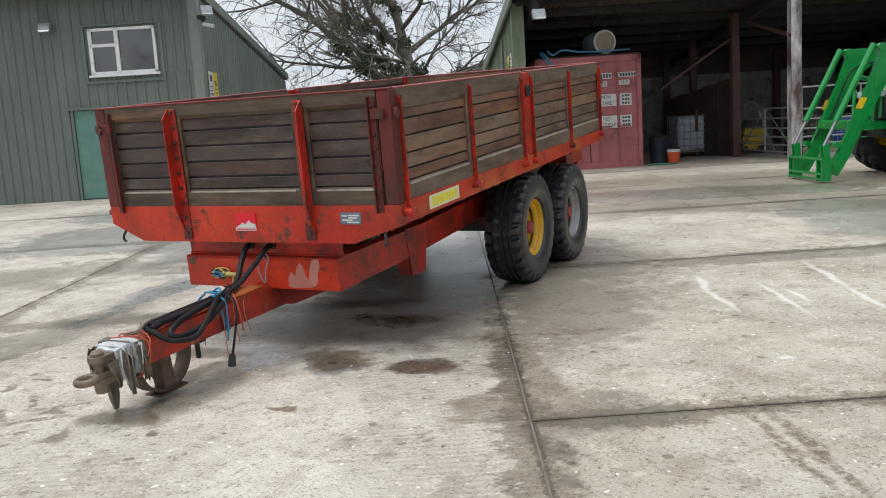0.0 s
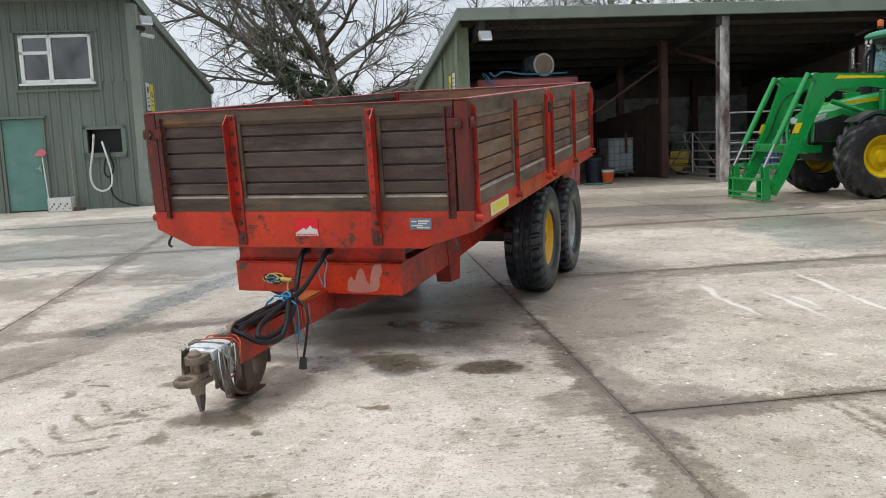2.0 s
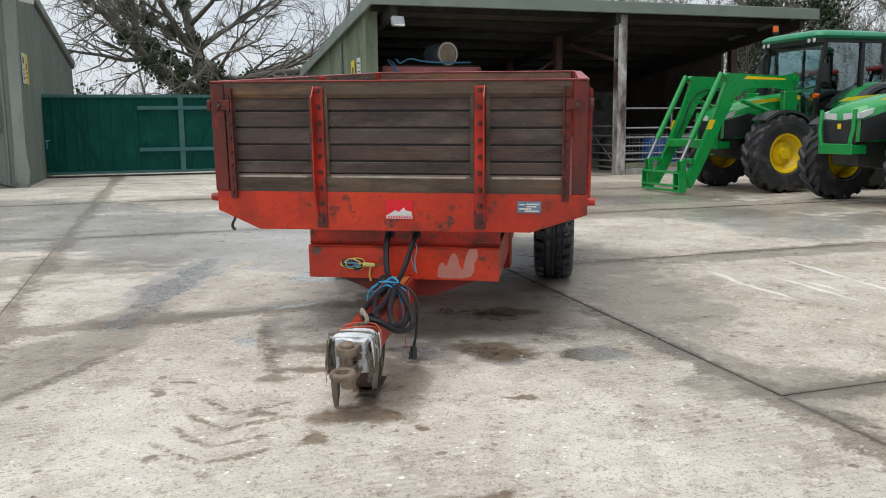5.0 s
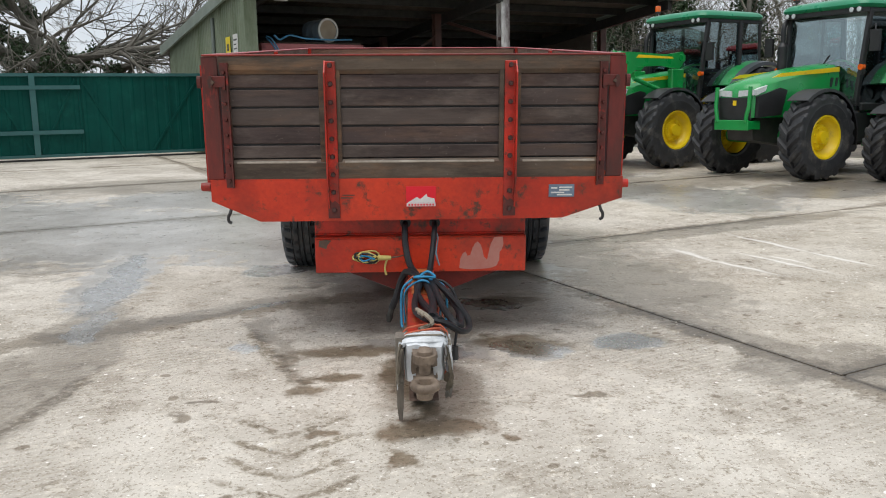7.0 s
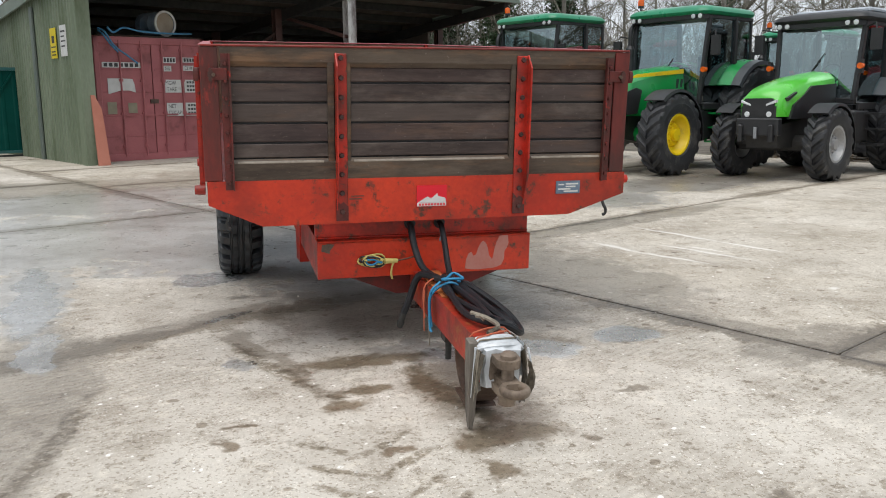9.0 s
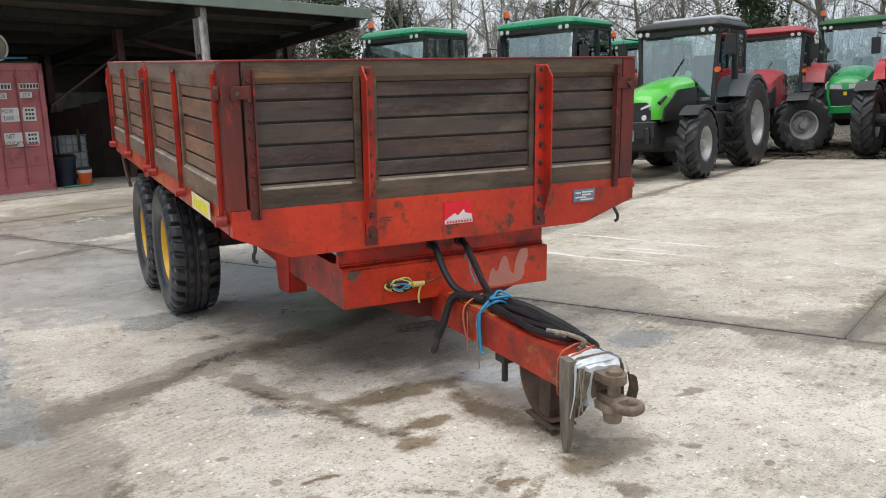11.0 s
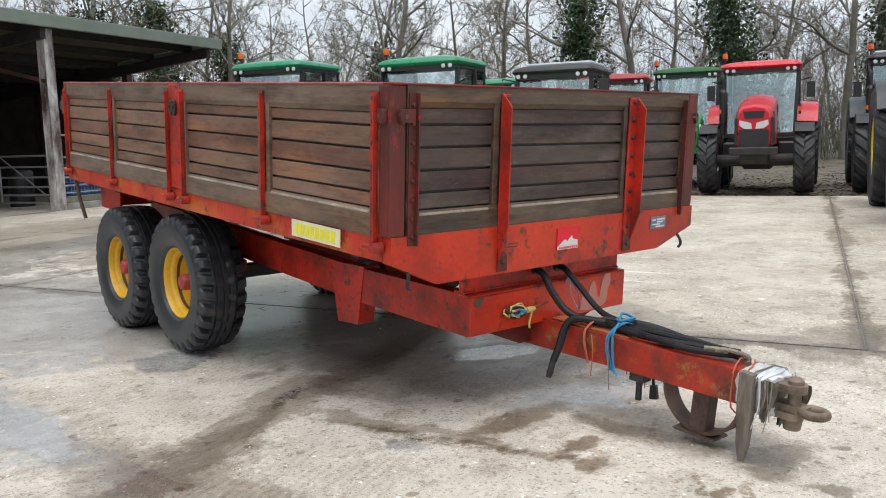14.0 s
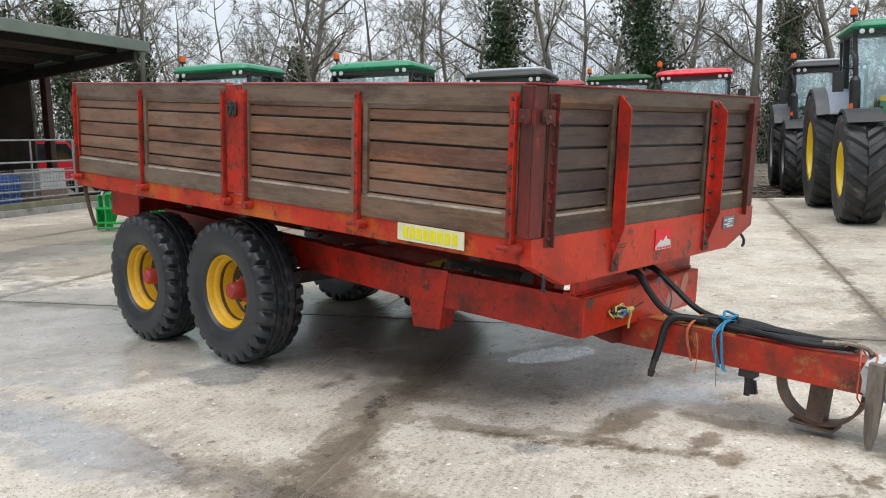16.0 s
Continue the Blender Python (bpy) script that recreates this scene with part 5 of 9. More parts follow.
prism(bm, [(-0.955, 0.30), (-0.87, 0.30), (-0.855, 0.075), (-0.94, 0.07)], "x", -0.02, 0.06)
part("skid_leg", bm, RUST, sk)
bm = bm_new()
prism(bm, [(-1.00, 0.060), (-0.80, 0.066), (-0.785, 0.074), (-0.81, 0.076), (-0.99, 0.068)], "x", -0.05, 0.09)
part("skid_foot", bm, RUST, sk, "", 0.003)
# hitch: clevis of two rounded jaws with a pin, and the towing eye on the lower jaw
def jaw(bm, half, y_back, y_front, z0, z1):
    """A plate with a half-round front end."""
    c = y_front + half
    poly = [(0.02 + half, y_back), (0.02 - half, y_back)] + [(0.02 - half * math.cos(a), c - half * math.sin(a)) for a in (math.pi * k / 12 for k in range(13))]
    prism(bm, poly, "z", z0, z1)


bm = bm_new()
span(bm, (-0.045, -1.27, 0.275), (0.085, -1.13, 0.420))
jaw(bm, 0.052, -1.22, -1.385, 0.388, 0.424)
jaw(bm, 0.050, -1.22, -1.380, 0.270, 0.300)
hc = part("hitch_block", bm, HITCH_STEEL, TR, "rusty cast hitch block with two jaws", 0.010)
bm = bm_new()
rod(bm, (0.02, -1.335, 0.25), (0.02, -1.335, 0.43), 0.027, 0.027, 14)
lathe(bm, [(0.034, 0.0), (0.034, 0.016), (0.024, 0.026), (0.0, 0.030)], pose(0.02, -1.335, 0.424), 14)
rod(bm, (0.02, -1.335, 0.222), (0.02, -1.335, 0.268), 0.036, 0.042, 14)
part("hitch_pin", bm, HITCH_STEEL, hc, "rusty pin with a domed head", smooth=True)
bm = bm_new()
rings = []
for k in range(28):
    a = 2 * math.pi * k / 28
    cx, cy = math.cos(a), math.sin(a)
    rings.append([(0.02 + (0.047 + 0.018 * math.cos(q)) * cx, -1.425 + (0.052 + 0.018 * math.cos(q)) * cy, 0.318 + 0.020 * math.sin(q)) for q in (2 * math.pi * j / 10 for j in range(10))])
skin = [[bm.verts.new(p) for p in r] for r in rings]
for k in range(28):
    for j in range(10):
        bm.faces.new((skin[k][j], skin[k][(j + 1) % 10], skin[(k + 1) % 28][(j + 1) % 10], skin[(k + 1) % 28][j]))
span(bm, (-0.018, -1.40, 0.302), (0.058, -1.26, 0.334))
part("hitch_ring", bm, HITCH_STEEL, hc, "worn bare steel towing eye", smooth=True)
bm = bm_new()
prism(bm, [(-1.205, 0.450), (-1.140, 0.455), (-1.140, 0.30), (-1.148, 0.12), (-1.160, 0.050), (-1.184, 0.048), (-1.200, 0.12), (-1.210, 0.30)], "x", -0.108, -0.070)
for w in bm.verts:
    if w.co.z < 0.2:
        w.co.x = -0.089 + (w.co.x + 0.089) * (0.75 if w.co.z > 0.1 else 0.45)
part("parking_leg", bm, GREY_LEG, TR, "weathered grey leg beside the hitch", 0.008)
bm = bm_new()
span(bm, (-0.05, -0.60, 0.235), (0.02, -0.52, 0.285))
rod(bm, (-0.02, -0.56, 0.135), (-0.02, -0.56, 0.26), 0.016, 0.016, 10)
part("jack_pin", bm, DARKSTEEL, TR, "oily pin below the drawbar")

# badge, data plate, name plate, all flat
BADGE_RED = surface("bright_red_badge", (0.72, 0.004, 0.022), (0.66, 0.004, 0.020), 8, 0.35)
bm = bm_new()
span(bm, (-0.06, -0.010, 0.812), (0.108, -0.003, 0.928))
bd = part("badge", bm, BADGE_RED, TR, "red and white sticker")
bm = bm_new()
prism(bm, [(-0.055, 0.834), (0.0, 0.868), (0.02, 0.855), (0.055, 0.885), (0.06, 0.868), (0.10, 0.858), (0.105, 0.834)], "y", -0.0125, -0.0095)
span(bm, (-0.058, -0.0125, 0.814), (0.106, -0.0095, 0.833))
part("badge_motif", bm, WHITE_DULL, bd, "white zigzag shape")
bm = bm_new()
for k in range(9):
    span(bm, (-0.048 + 0.017 * k, -0.0145, 0.818), (-0.038 + 0.017 * k, -0.0125, 0.829))
part("badge_bars", bm, BADGE_RED, bd)
bm = bm_new()
span(bm, (0.752, -0.010, 0.860), (0.898, -0.003, 0.932))
dp = part("data_plate", bm, surface("scratched_blue_grey_plate", (0.20, 0.27, 0.36), (0.13, 0.17, 0.23), 14, 0.4, 0.5), TR, "scratched blue-grey data plate")
bm = bm_new()
for x0, x1, z in ((0.765, 0.80, 0.912), (0.81, 0.885, 0.915), (0.81, 0.87, 0.900), (0.765, 0.84, 0.886), (0.80, 0.885, 0.873)):
    span(bm, (x0, -0.0125, z - 0.004), (x1, -0.0095, z + 0.004))
part("plate_bars", bm, WHITE_DULL, dp)
NAME_Y = surface("pale_name_plate", (0.74, 0.72, 0.52), (0.66, 0.63, 0.42), 8, 0.4)
NAME_L = surface("bright_yellow_letters", (0.80, 0.72, 0.02), (0.72, 0.64, 0.02), 8, 0.4)
for sx in (-1, 1):
    o = sx * W
    bm = bm_new()
    prism(bm, [(0.375, 0.878), (0.825, 0.878), (0.825, 0.965), (0.375, 0.965)], "x", o + sx * 0.009, o + sx * 0.013)
    npl = part("name_plate", bm, NAME_Y, TR, "pale name plate with yellow capitals")
    for k in range(8):
        bm = bm_new()
        yk = 0.415 + 0.0475 * k
        span(bm, (o + sx * 0.0128, yk, 0.893), (o + sx * 0.0148, yk + 0.036, 0.950))
        part("name_bar", bm, NAME_L, npl, "yellow block")

# wheels: balloon tyre with shoulder blocks, dished rim and hub
def treaded(bm, profile, blocks, steps, high, depth, skew):
    """A tyre as one skin: (radius, side place, groove share) round the x axis; grooves are cut between blocks and slant by skew."""
    seg = blocks * steps
    rings = []
    half = max(abs(x) for _, x, _ in profile)
    for r, x, g in profile:
        ring = []
        for k in range(seg):
            a = 2 * math.pi / blocks * (k / steps + skew * abs(x) / half + (0.5 if x > 0 else 0.0))
            q = r - (depth * g if k % steps >= high else 0.0)
            ring.append(bm.verts.new((x, q * math.sin(a), q * math.cos(a))))
        rings.append(ring)
    for p, q in zip(rings, rings[1:]):
        for k in range(seg):
            bm.faces.new((p[k], p[(k + 1) % seg], q[(k + 1) % seg], q[k]))


def trailer_tyre(R=0.483, w=0.350):
    bm = bm_new()
    h = w / 2
    half = [(0.236, 0.62, 0), (0.250, 0.78, 0), (0.262, 0.86, 0), (0.268, 0.86, 0), (0.29, 0.95, 0), (0.345, 1.0, 0), (0.395, 0.985, 0), (0.402, 0.985, 0), (0.410, 0.965, 0), (0.424, 0.955, 0.45), (R - 0.032, 0.915, 0.9), (R - 0.014, 0.83, 1), (R - 0.008, 0.72, 1), (R - 0.004, 0.50, 0.8), (R - 0.003, 0.46, 0), (R - 0.014, 0.44, 0), (R - 0.014, 0.38, 0), (R, 0.36, 0), (R + 0.001, 0.16, 0.25), (R - 0.012, 0.13, 0), (R - 0.012, 0.08, 0), (R + 0.002, 0.05, 0)]
    treaded(bm, [(r, -x * h, g) for r, x, g in half] + [(r, x * h, g) for r, x, g in reversed(half)], 28, 6, 4, 0.040, 0.35)
    return bm


def trailer_wheel(x, y, z, sx, rim_material, rim_label, turn):
    tyre = part("wheel", trailer_tyre(), TYRE, TR, "black weathered balloon tyre", smooth=True)
    tyre.matrix_basis = pose(x, y, z) @ Matrix.Rotation(turn, 4, "X")
    m = pose(0, 0, 0, 0, 90 * sx, 0)
    bm = bm_new()
    lathe(bm, [(0.252, 0.112), (0.250, 0.128), (0.240, 0.132), (0.233, 0.122), (0.226, 0.088), (0.212, 0.080), (0.206, 0.066), (0.203, 0.052)], m, 48)
    lathe(bm, [(0.198, 0.030), (0.192, 0.004), (0.184, -0.040), (0.172, -0.052), (0.120, -0.040), (0.0, -0.040)], m, 48)
    lathe(bm, [(0.252, 0.112), (0.240, 0.04), (0.240, -0.12)], m, 48)
    rim = part("rim", bm, rim_material, tyre, rim_label, smooth=True)
    # dark brown bands round the two inner steps of the dish
    bm = bm_new()
    lathe(bm, [(0.203, 0.052), (0.198, 0.030)], m, 48)
    lathe(bm, [(0.1842, -0.036), (0.171, -0.0505)], m, 48)
    part("rim_grime", bm, RIM_BROWN, rim, "dark brown band inside the rim", smooth=True)
    for k in range(6):
        a = 2 * math.pi * k / 6
        bm = bm_new()
        c = Vector((0.138 * math.cos(a), 0.138 * math.sin(a), 0.0))
        lathe(bm, [(0.0, -0.036), (0.027, -0.036), (0.030, -0.048), (0.0, -0.048)], m @ Matrix.Translation(c) @ Matrix.Rotation(a, 4, "Z") @ Matrix.Diagonal((0.8, 1.5, 1, 1)), 14)
        part("rim_slot", bm, BLACK, tyre)
    bm = bm_new()
    lathe(bm, [(0.095, -0.040), (0.090, -0.010), (0.060, 0.005), (0.056, 0.095), (0.046, 0.108), (0.0, 0.112)], m, 24)
    part("hub", bm, HUB_RED, tyre, "red hub cap", smooth=True)
    for k in range(6):
        a = 2 * math.pi * (k + 0.5) / 6
        bm = bm_new()
        rod(bm, m @ Vector((0.103 * math.cos(a), 0.103 * math.sin(a), -0.042)), m @ Vector((0.103 * math.cos(a), 0.103 * math.sin(a), -0.008)), 0.012, 0.012, 6)
        part("wheel_nut", bm, RUST, tyre)


RIM_BROWN = surface("dark_brown_rim_band", (0.10, 0.055, 0.022), (0.045, 0.028, 0.018), 9, 0.6)
HUB_RED = surface("red_hub_paint", (0.42, 0.04, 0.035), (0.30, 0.03, 0.025), 6, 0.5, dirt=(0.1, 0.05, 0.03), dirt_amount=0.3)
AX = ((2.55, 0.330), (3.68, 0.251))
for sx in (-1, 1):
    for k, (y, z) in enumerate(AX):
        silver = sx > 0 and k == 1
        trailer_wheel(sx * 0.945, y, z - (0.032 if sx < 0 else 0.014), sx, SILVER if silver else YELLOW, "dull silver dished rim" if silver else "chipped yellow dished rim", 0.7 * k + sx)
for y, z in AX:
    bm = bm_new()
    span(bm, (-0.85, y - 0.045, z - 0.045), (0.85, y + 0.045, z + 0.045))
    part("axle", bm, DARKSTEEL, TR)
for sx in (-1, 1):
    bm = bm_new()
    prism(bm, [(2.45, 0.35), (2.45, 0.42), (3.0, 0.56), (3.2, 0.56), (3.76, 0.33), (3.76, 0.26), (3.1, 0.40)], "x", sx * 0.60, sx * 0.69)
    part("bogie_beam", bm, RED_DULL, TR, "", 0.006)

# ---------------------------------------------------------------- tractors: local y runs back from the front axle, z up from the ground
def lug_tyre(R, w, rim_r, lugs=20, lug_h=0.045):
    """An agricultural tyre with slanting lugs; its axle lies along x."""
    bm = bm_new()
    h = w / 2
    mid = (rim_r + R) / 2
    half = [(rim_r, 0.80, 0), (rim_r + 0.03, 0.93, 0), (mid, 1.0, 0), (R - 0.16, 0.985, 0), (R - 0.125, 0.975, 0), (R - 0.075, 0.97, 0.5), (R - 0.030, 0.93, 1), (R - 0.010, 0.80, 1), (R - 0.003, 0.5, 1), (R, 0.2, 1), (R, 0.03, 1)]
    treaded(bm, [(r, -x * h, g) for r, x, g in half] + [(r, x * h, g) for r, x, g in reversed(half)], lugs, 6, 3, lug_h, 0.85)
    return bm


def ag_wheel(parent, name, at, R, w, rim_r, rim_material, side, lugs=20, steer=0.0, rim_label=""):
    tyre = part(name, lug_tyre(R, w, rim_r, lugs), TYRE_MUD, parent, "dusty lugged tyre", smooth=False)
    tyre.matrix_basis = pose(*at, 0, 0, steer) @ Matrix.Rotation(random.random(), 4, "X")
    m = pose(0, 0, 0, 0, 90 * side, 0)
    bm = bm_new()
    h = w / 2
    lathe(bm, [(rim_r + 0.012, h * 0.80), (rim_r, h * 0.86), (rim_r - 0.03, h * 0.82), (rim_r - 0.05, h * 0.55), (rim_r - 0.09, h * 0.30), (rim_r * 0.62, h * 0.20), (rim_r * 0.55, h * 0.38), (rim_r * 0.30, h * 0.42), (rim_r * 0.28, h * 0.72), (0, h * 0.74)], m, 32)
    lathe(bm, [(rim_r + 0.012, h * 0.80), (rim_r - 0.02, 0), (rim_r - 0.02, -h * 0.8)], m, 32)
    rim = part("rim", bm, rim_material, tyre, rim_label, smooth=True)
    nut = None
    for k in range(8):
        a = 2 * math.pi * k / 8
        at = m @ Matrix.Translation((rim_r * 0.44 * math.cos(a), rim_r * 0.44 * math.sin(a), h * 0.38))
        if nut is None:
            bm = bm_new()
            rod(bm, (0, 0, 0), (0, 0, 0.03), 0.018, 0.018, 6)
            nut = part("wheel_nut", bm, rim_material, tyre)
            nut.matrix_basis = at
        else:
            shared("wheel_nut", nut.data, tyre, at)
    return tyre


def slab_strip(bm, sections):
    """A closed skin through cross-sections, each a list of points with the same count."""
    rings = [[bm.verts.new(p) for p in s] for s in sections]
    n = len(rings[0])
    for a, b in zip(rings, rings[1:]):
        for k in range(n):
            bm.faces.new((a[k], a[(k + 1) % n], b[(k + 1) % n], b[k]))
    bm.faces.new(rings[0][::-1])
    bm.faces.new(rings[-1])


def bonnet_section(y, w, z0, z1, crown=0.06, chamfer=0.10):
    return [(-w, y, z0), (-w * 1.02, y, z0 + (z1 - z0) * 0.55), (-w * 0.95, y, z1 - chamfer), (-w * 0.70, y, z1 - 0.015), (0, y, z1 + crown * 0.4), (w * 0.70, y, z1 - 0.015), (w * 0.95, y, z1 - chamfer), (w * 1.02, y, z0 + (z1 - z0) * 0.55), (w, y, z0)]


def tractor(m, label, paint, roof, rim, rf=0.72, wf=0.42, rr=0.95, wr=0.52, wb=2.65, track=0.93, cab_h=3.0, style="deere", steer=0.0, stripe=None, stack=True, beacon=1, fender=None, nose=0.75, hood_w=0.42, hood_z=1.86, cab_w=0.82, rear_tr=None):
    T = thing("tractor", m, label, "tractor", "tractors in the yard")
    for s in (-1, 1):
        ag_wheel(T, "front_wheel", (s * track, 0, rf), rf, wf, rf * 0.50, rim, s, 18, steer)
        ag_wheel(T, "rear_wheel", (s * (rear_tr or track + 0.03), wb, rr), rr, wr, rr * 0.52, rim, s, 20)
    # running gear
    bm = bm_new()
    span(bm, (-track + 0.1, -0.10, rf - 0.12), (track - 0.1, 0.10, rf + 0.08))
    rod(bm, (-track + 0.05, 0, rf), (track - 0.05, 0, rf), 0.13, 0.13, 14)
    part("front_axle", bm, paint if style == "deere" else DARKSTEEL, T, "", 0.02)
    bm = bm_new()
    prism(bm, [(-nose + 0.15, rf - 0.05), (-nose + 0.10, rf + 0.30), (wb + 0.45, 1.25), (wb + 0.45, 0.62), (wb - 0.6, 0.48), (0.5, 0.50)], "x", -0.27, 0.27)
    part("chassis", bm, DARKSTEEL, T, "", 0.02)
    bm = bm_new()
    rod(bm, (-track, wb, rr), (track, wb, rr), 0.15, 0.15, 14)
    part("rear_axle", bm, DARKSTEEL, T)
    # bonnet
    y0, y1 = -nose, wb - 1.50
    bm = bm_new()
    secs = []
    low = 1.02 if style != "zetor" else 1.05
    fz = hood_z - 0.34
    for f, ws, zt in ((0.0, 0.80, -0.40 if style != "zetor" else -0.30), (0.03, 0.90, -0.31 if style != "zetor" else -0.26), (0.12, 0.97, -0.235), (0.30, 1.0, -0.15), (0.6, 1.02, -0.05), (1.0, 1.03, 0.03)):
        secs.append(bonnet_section(y0 + (y1 - y0) * f, hood_w * ws, low, hood_z + zt))
    slab_strip(bm, secs)
    bonnet = part("bonnet", bm, paint, T, "glossy bonnet", smooth=True)
    if stripe:
        for s in (-1, 1):
            bm = bm_new()
            prism(bm, [(y0 + 0.35, hood_z - 0.20), (y1 - 0.02, hood_z - 0.10), (y1 - 0.02, hood_z - 0.02), (y0 + 0.55, hood_z - 0.13)], "x", s * (hood_w * 1.015), s * (hood_w * 1.03 + 0.004))
            part("stripe", bm, stripe, bonnet, "yellow stripe")
    for s in (-1, 1) if style != "deutz" else ():
        bm = bm_new()
        prism(bm, [(y0 + 0.04, low), (y0 + 0.05, fz - 0.16), (y0 + 0.55, fz - 0.02), (y0 + 0.72, fz - 0.06), (y0 + 0.60, low + 0.04)], "x", s * hood_w * 0.9, s * (hood_w * 1.02 + 0.008))
        part("side_grille", bm, BLACK, bonnet)
        bm = bm_new()
        for k in range(2):
            prism(bm, [(y1 - 0.35 + 0.13 * k, low + 0.05), (y1 - 0.29 + 0.13 * k, low + 0.05), (y1 - 0.16 + 0.13 * k, hood_z - 0.2), (y1 - 0.22 + 0.13 * k, hood_z - 0.2)], "x", s * hood_w * 0.9, s * (hood_w * 1.03 + 0.006))
        part("vent", bm, BLACK, bonnet)
    # front face: grille, lamps and emblem plate
    bm = bm_new()
    span(bm, (-hood_w * 0.80, y0 - 0.012, low - 0.04), (hood_w * 0.80, y0 + 0.03, fz - 0.17 if style != "zetor" else fz - 0.40))
    part("grille", bm, BLACK, bonnet, "black mesh grille", 0.008)
    for s in (-1, 1):
        bm = bm_new()
        if style == "deere":
            prism(bm, [(s * hood_w * 0.16, fz - 0.16), (s * hood_w * 0.18, fz - 0.06), (s * hood_w * 0.84, fz - 0.05), (s * hood_w * 0.86, fz - 0.14)], "y", y0 - 0.015, y0 + 0.03)
            prism(bm, [(y0 + 0.02, fz - 0.14), (y0 + 0.02, fz - 0.05), (y0 + 0.26, fz + 0.02), (y0 + 0.22, fz - 0.07)], "x", s * hood_w * 0.82, s * hood_w * 1.0)
        elif style == "zetor":
            prism(bm, [(s * 0.035, fz - 0.38), (s * 0.05, fz - 0.26), (s * hood_w * 0.76, fz - 0.20), (s * hood_w * 0.78, fz - 0.30), (s * hood_w * 0.5, fz - 0.38)], "y", y0 - 0.03, y0 + 0.06)
        else:
            prism(bm, [(s * hood_w * 0.35, fz - 0.17), (s * hood_w * 0.35, fz - 0.14), (s * hood_w * 0.80, fz - 0.07), (s * hood_w * 0.80, fz - 0.12)], "y", y0 - 0.025, y0 + 0.06)
            rod(bm, (s * hood_w * 0.5, y0 - 0.03, fz - 0.30), (s * hood_w * 0.5, y0 + 0.04, fz - 0.30), 0.045, 0.045, 12)
        part("headlamp", bm, LAMP, bonnet, "clear headlamp", 0.004)
    if style == "deere":
        bm = bm_new()
        span(bm, (-0.035, y0 - 0.02, fz - 0.30), (0.035, y0, fz - 0.22))
        part("emblem", bm, YELLOW_CLEAN, bonnet, "small yellow and green emblem plate")
        bm = bm_new()
        span(bm, (-0.36, y0 - 0.09, 0.82), (0.36, y0 - 0.055, 0.985))
        part("front_guard", bm, paint, T, "green front guard beam", 0.008)
        for s in (-1, 1):
            bm = bm_new()
            span(bm, (s * 0.26, y0 - 0.055, 0.83), (s * 0.34, y0 + 0.22, 0.97))
            part("guard_arm", bm, paint, T, "", 0.008)
            bm = bm_new()
            tube(bm, [(s * 0.30, y0 - 0.075, 0.95), (s * 0.32, y0 - 0.08, 1.08), (s * 0.35, y0 - 0.07, 1.20), (s * 0.35, y0 - 0.05, 1.52)], 0.034, 8)
            part("guard_upright", bm, paint, T, "", smooth=True)
    elif style == "zetor":
        bm = bm_new()
        prism(bm, [(-hood_w * 0.50, fz - 0.17), (hood_w * 0.50, fz - 0.17), (hood_w * 0.58, fz - 0.02), (-hood_w * 0.58, fz - 0.02)], "y", y0 - 0.012, y0 + 0.10)
        part("bonnet_grille", bm, BLACK, bonnet)
        bm = bm_new()
        span(bm, (-0.48, y0 - 0.12, 0.86), (0.48, y0 + 0.08, 1.02))
        part("front_weight", bm, DARKSTEEL, T, "", 0.02)
    else:
        bm = bm_new()
        span(bm, (-0.36, y0 - 0.06, 0.72), (0.36, y0 + 0.1, 1.00))
        for s in (-1, 1):
            span(bm, (s * 0.22, y0 - 0.12, 0.62), (s * 0.30, y0 + 0.0, 0.9))
        part("front_linkage", bm, BLACK, T, "", 0.02)
        bm = bm_new()
        span(bm, (-0.025, y0 - 0.09, 0.68), (0.025, y0 - 0.06, 0.86))
        part("hook", bm, GALV, T)
    if style == "deutz":
        bm = bm_new()
        prism(bm, [(-hood_w * 0.62, low + 0.02), (-hood_w * 0.74, fz - 0.10), (-hood_w * 0.60, fz - 0.05), (hood_w * 0.60, fz - 0.05), (hood_w * 0.74, fz - 0.10), (hood_w * 0.62, low + 0.02)], "y", y0 - 0.018, y0 + 0.05)
        part("nose_panel", bm, BLACK, bonnet, "black nose panel", 0.01)
        for s in (-1, 1):
            bm = bm_new()
            prism(bm, [(y0 + 0.26, low - 0.04), (y0 + 0.36, hood_z - 0.50), (y0 + 0.72, hood_z - 0.33), (y0 + 0.95, hood_z - 0.20), (y1 + 0.02, hood_z - 0.16), (y1 + 0.02, low - 0.04)], "x", s * hood_w * 0.9, s * (hood_w * 1.04 + 0.014))
            part("engine_side", bm, BLACK, bonnet, "black engine side", 0.006)
            bm = bm_new()
            prism(bm, [(y0 + 0.18, fz - 0.10), (y0 + 0.46, fz + 0.02), (y0 + 0.46, fz + 0.05), (y0 + 0.16, fz - 0.05)], "x", s * hood_w * 0.9, s * (hood_w * 1.03 + 0.012))
            part("slot", bm, BLACK, bonnet)
    # front mudguards
    for s in (-1, 1):
        bm = bm_new()
        rings = []
        for a in range(-10, 131, 10):
            r, c, e = rf + 0.07, math.cos(math.radians(180 - a)), math.sin(math.radians(180 - a))
            x0, x1 = s * (track - wf * 0.45), s * (track + wf * 0.44)
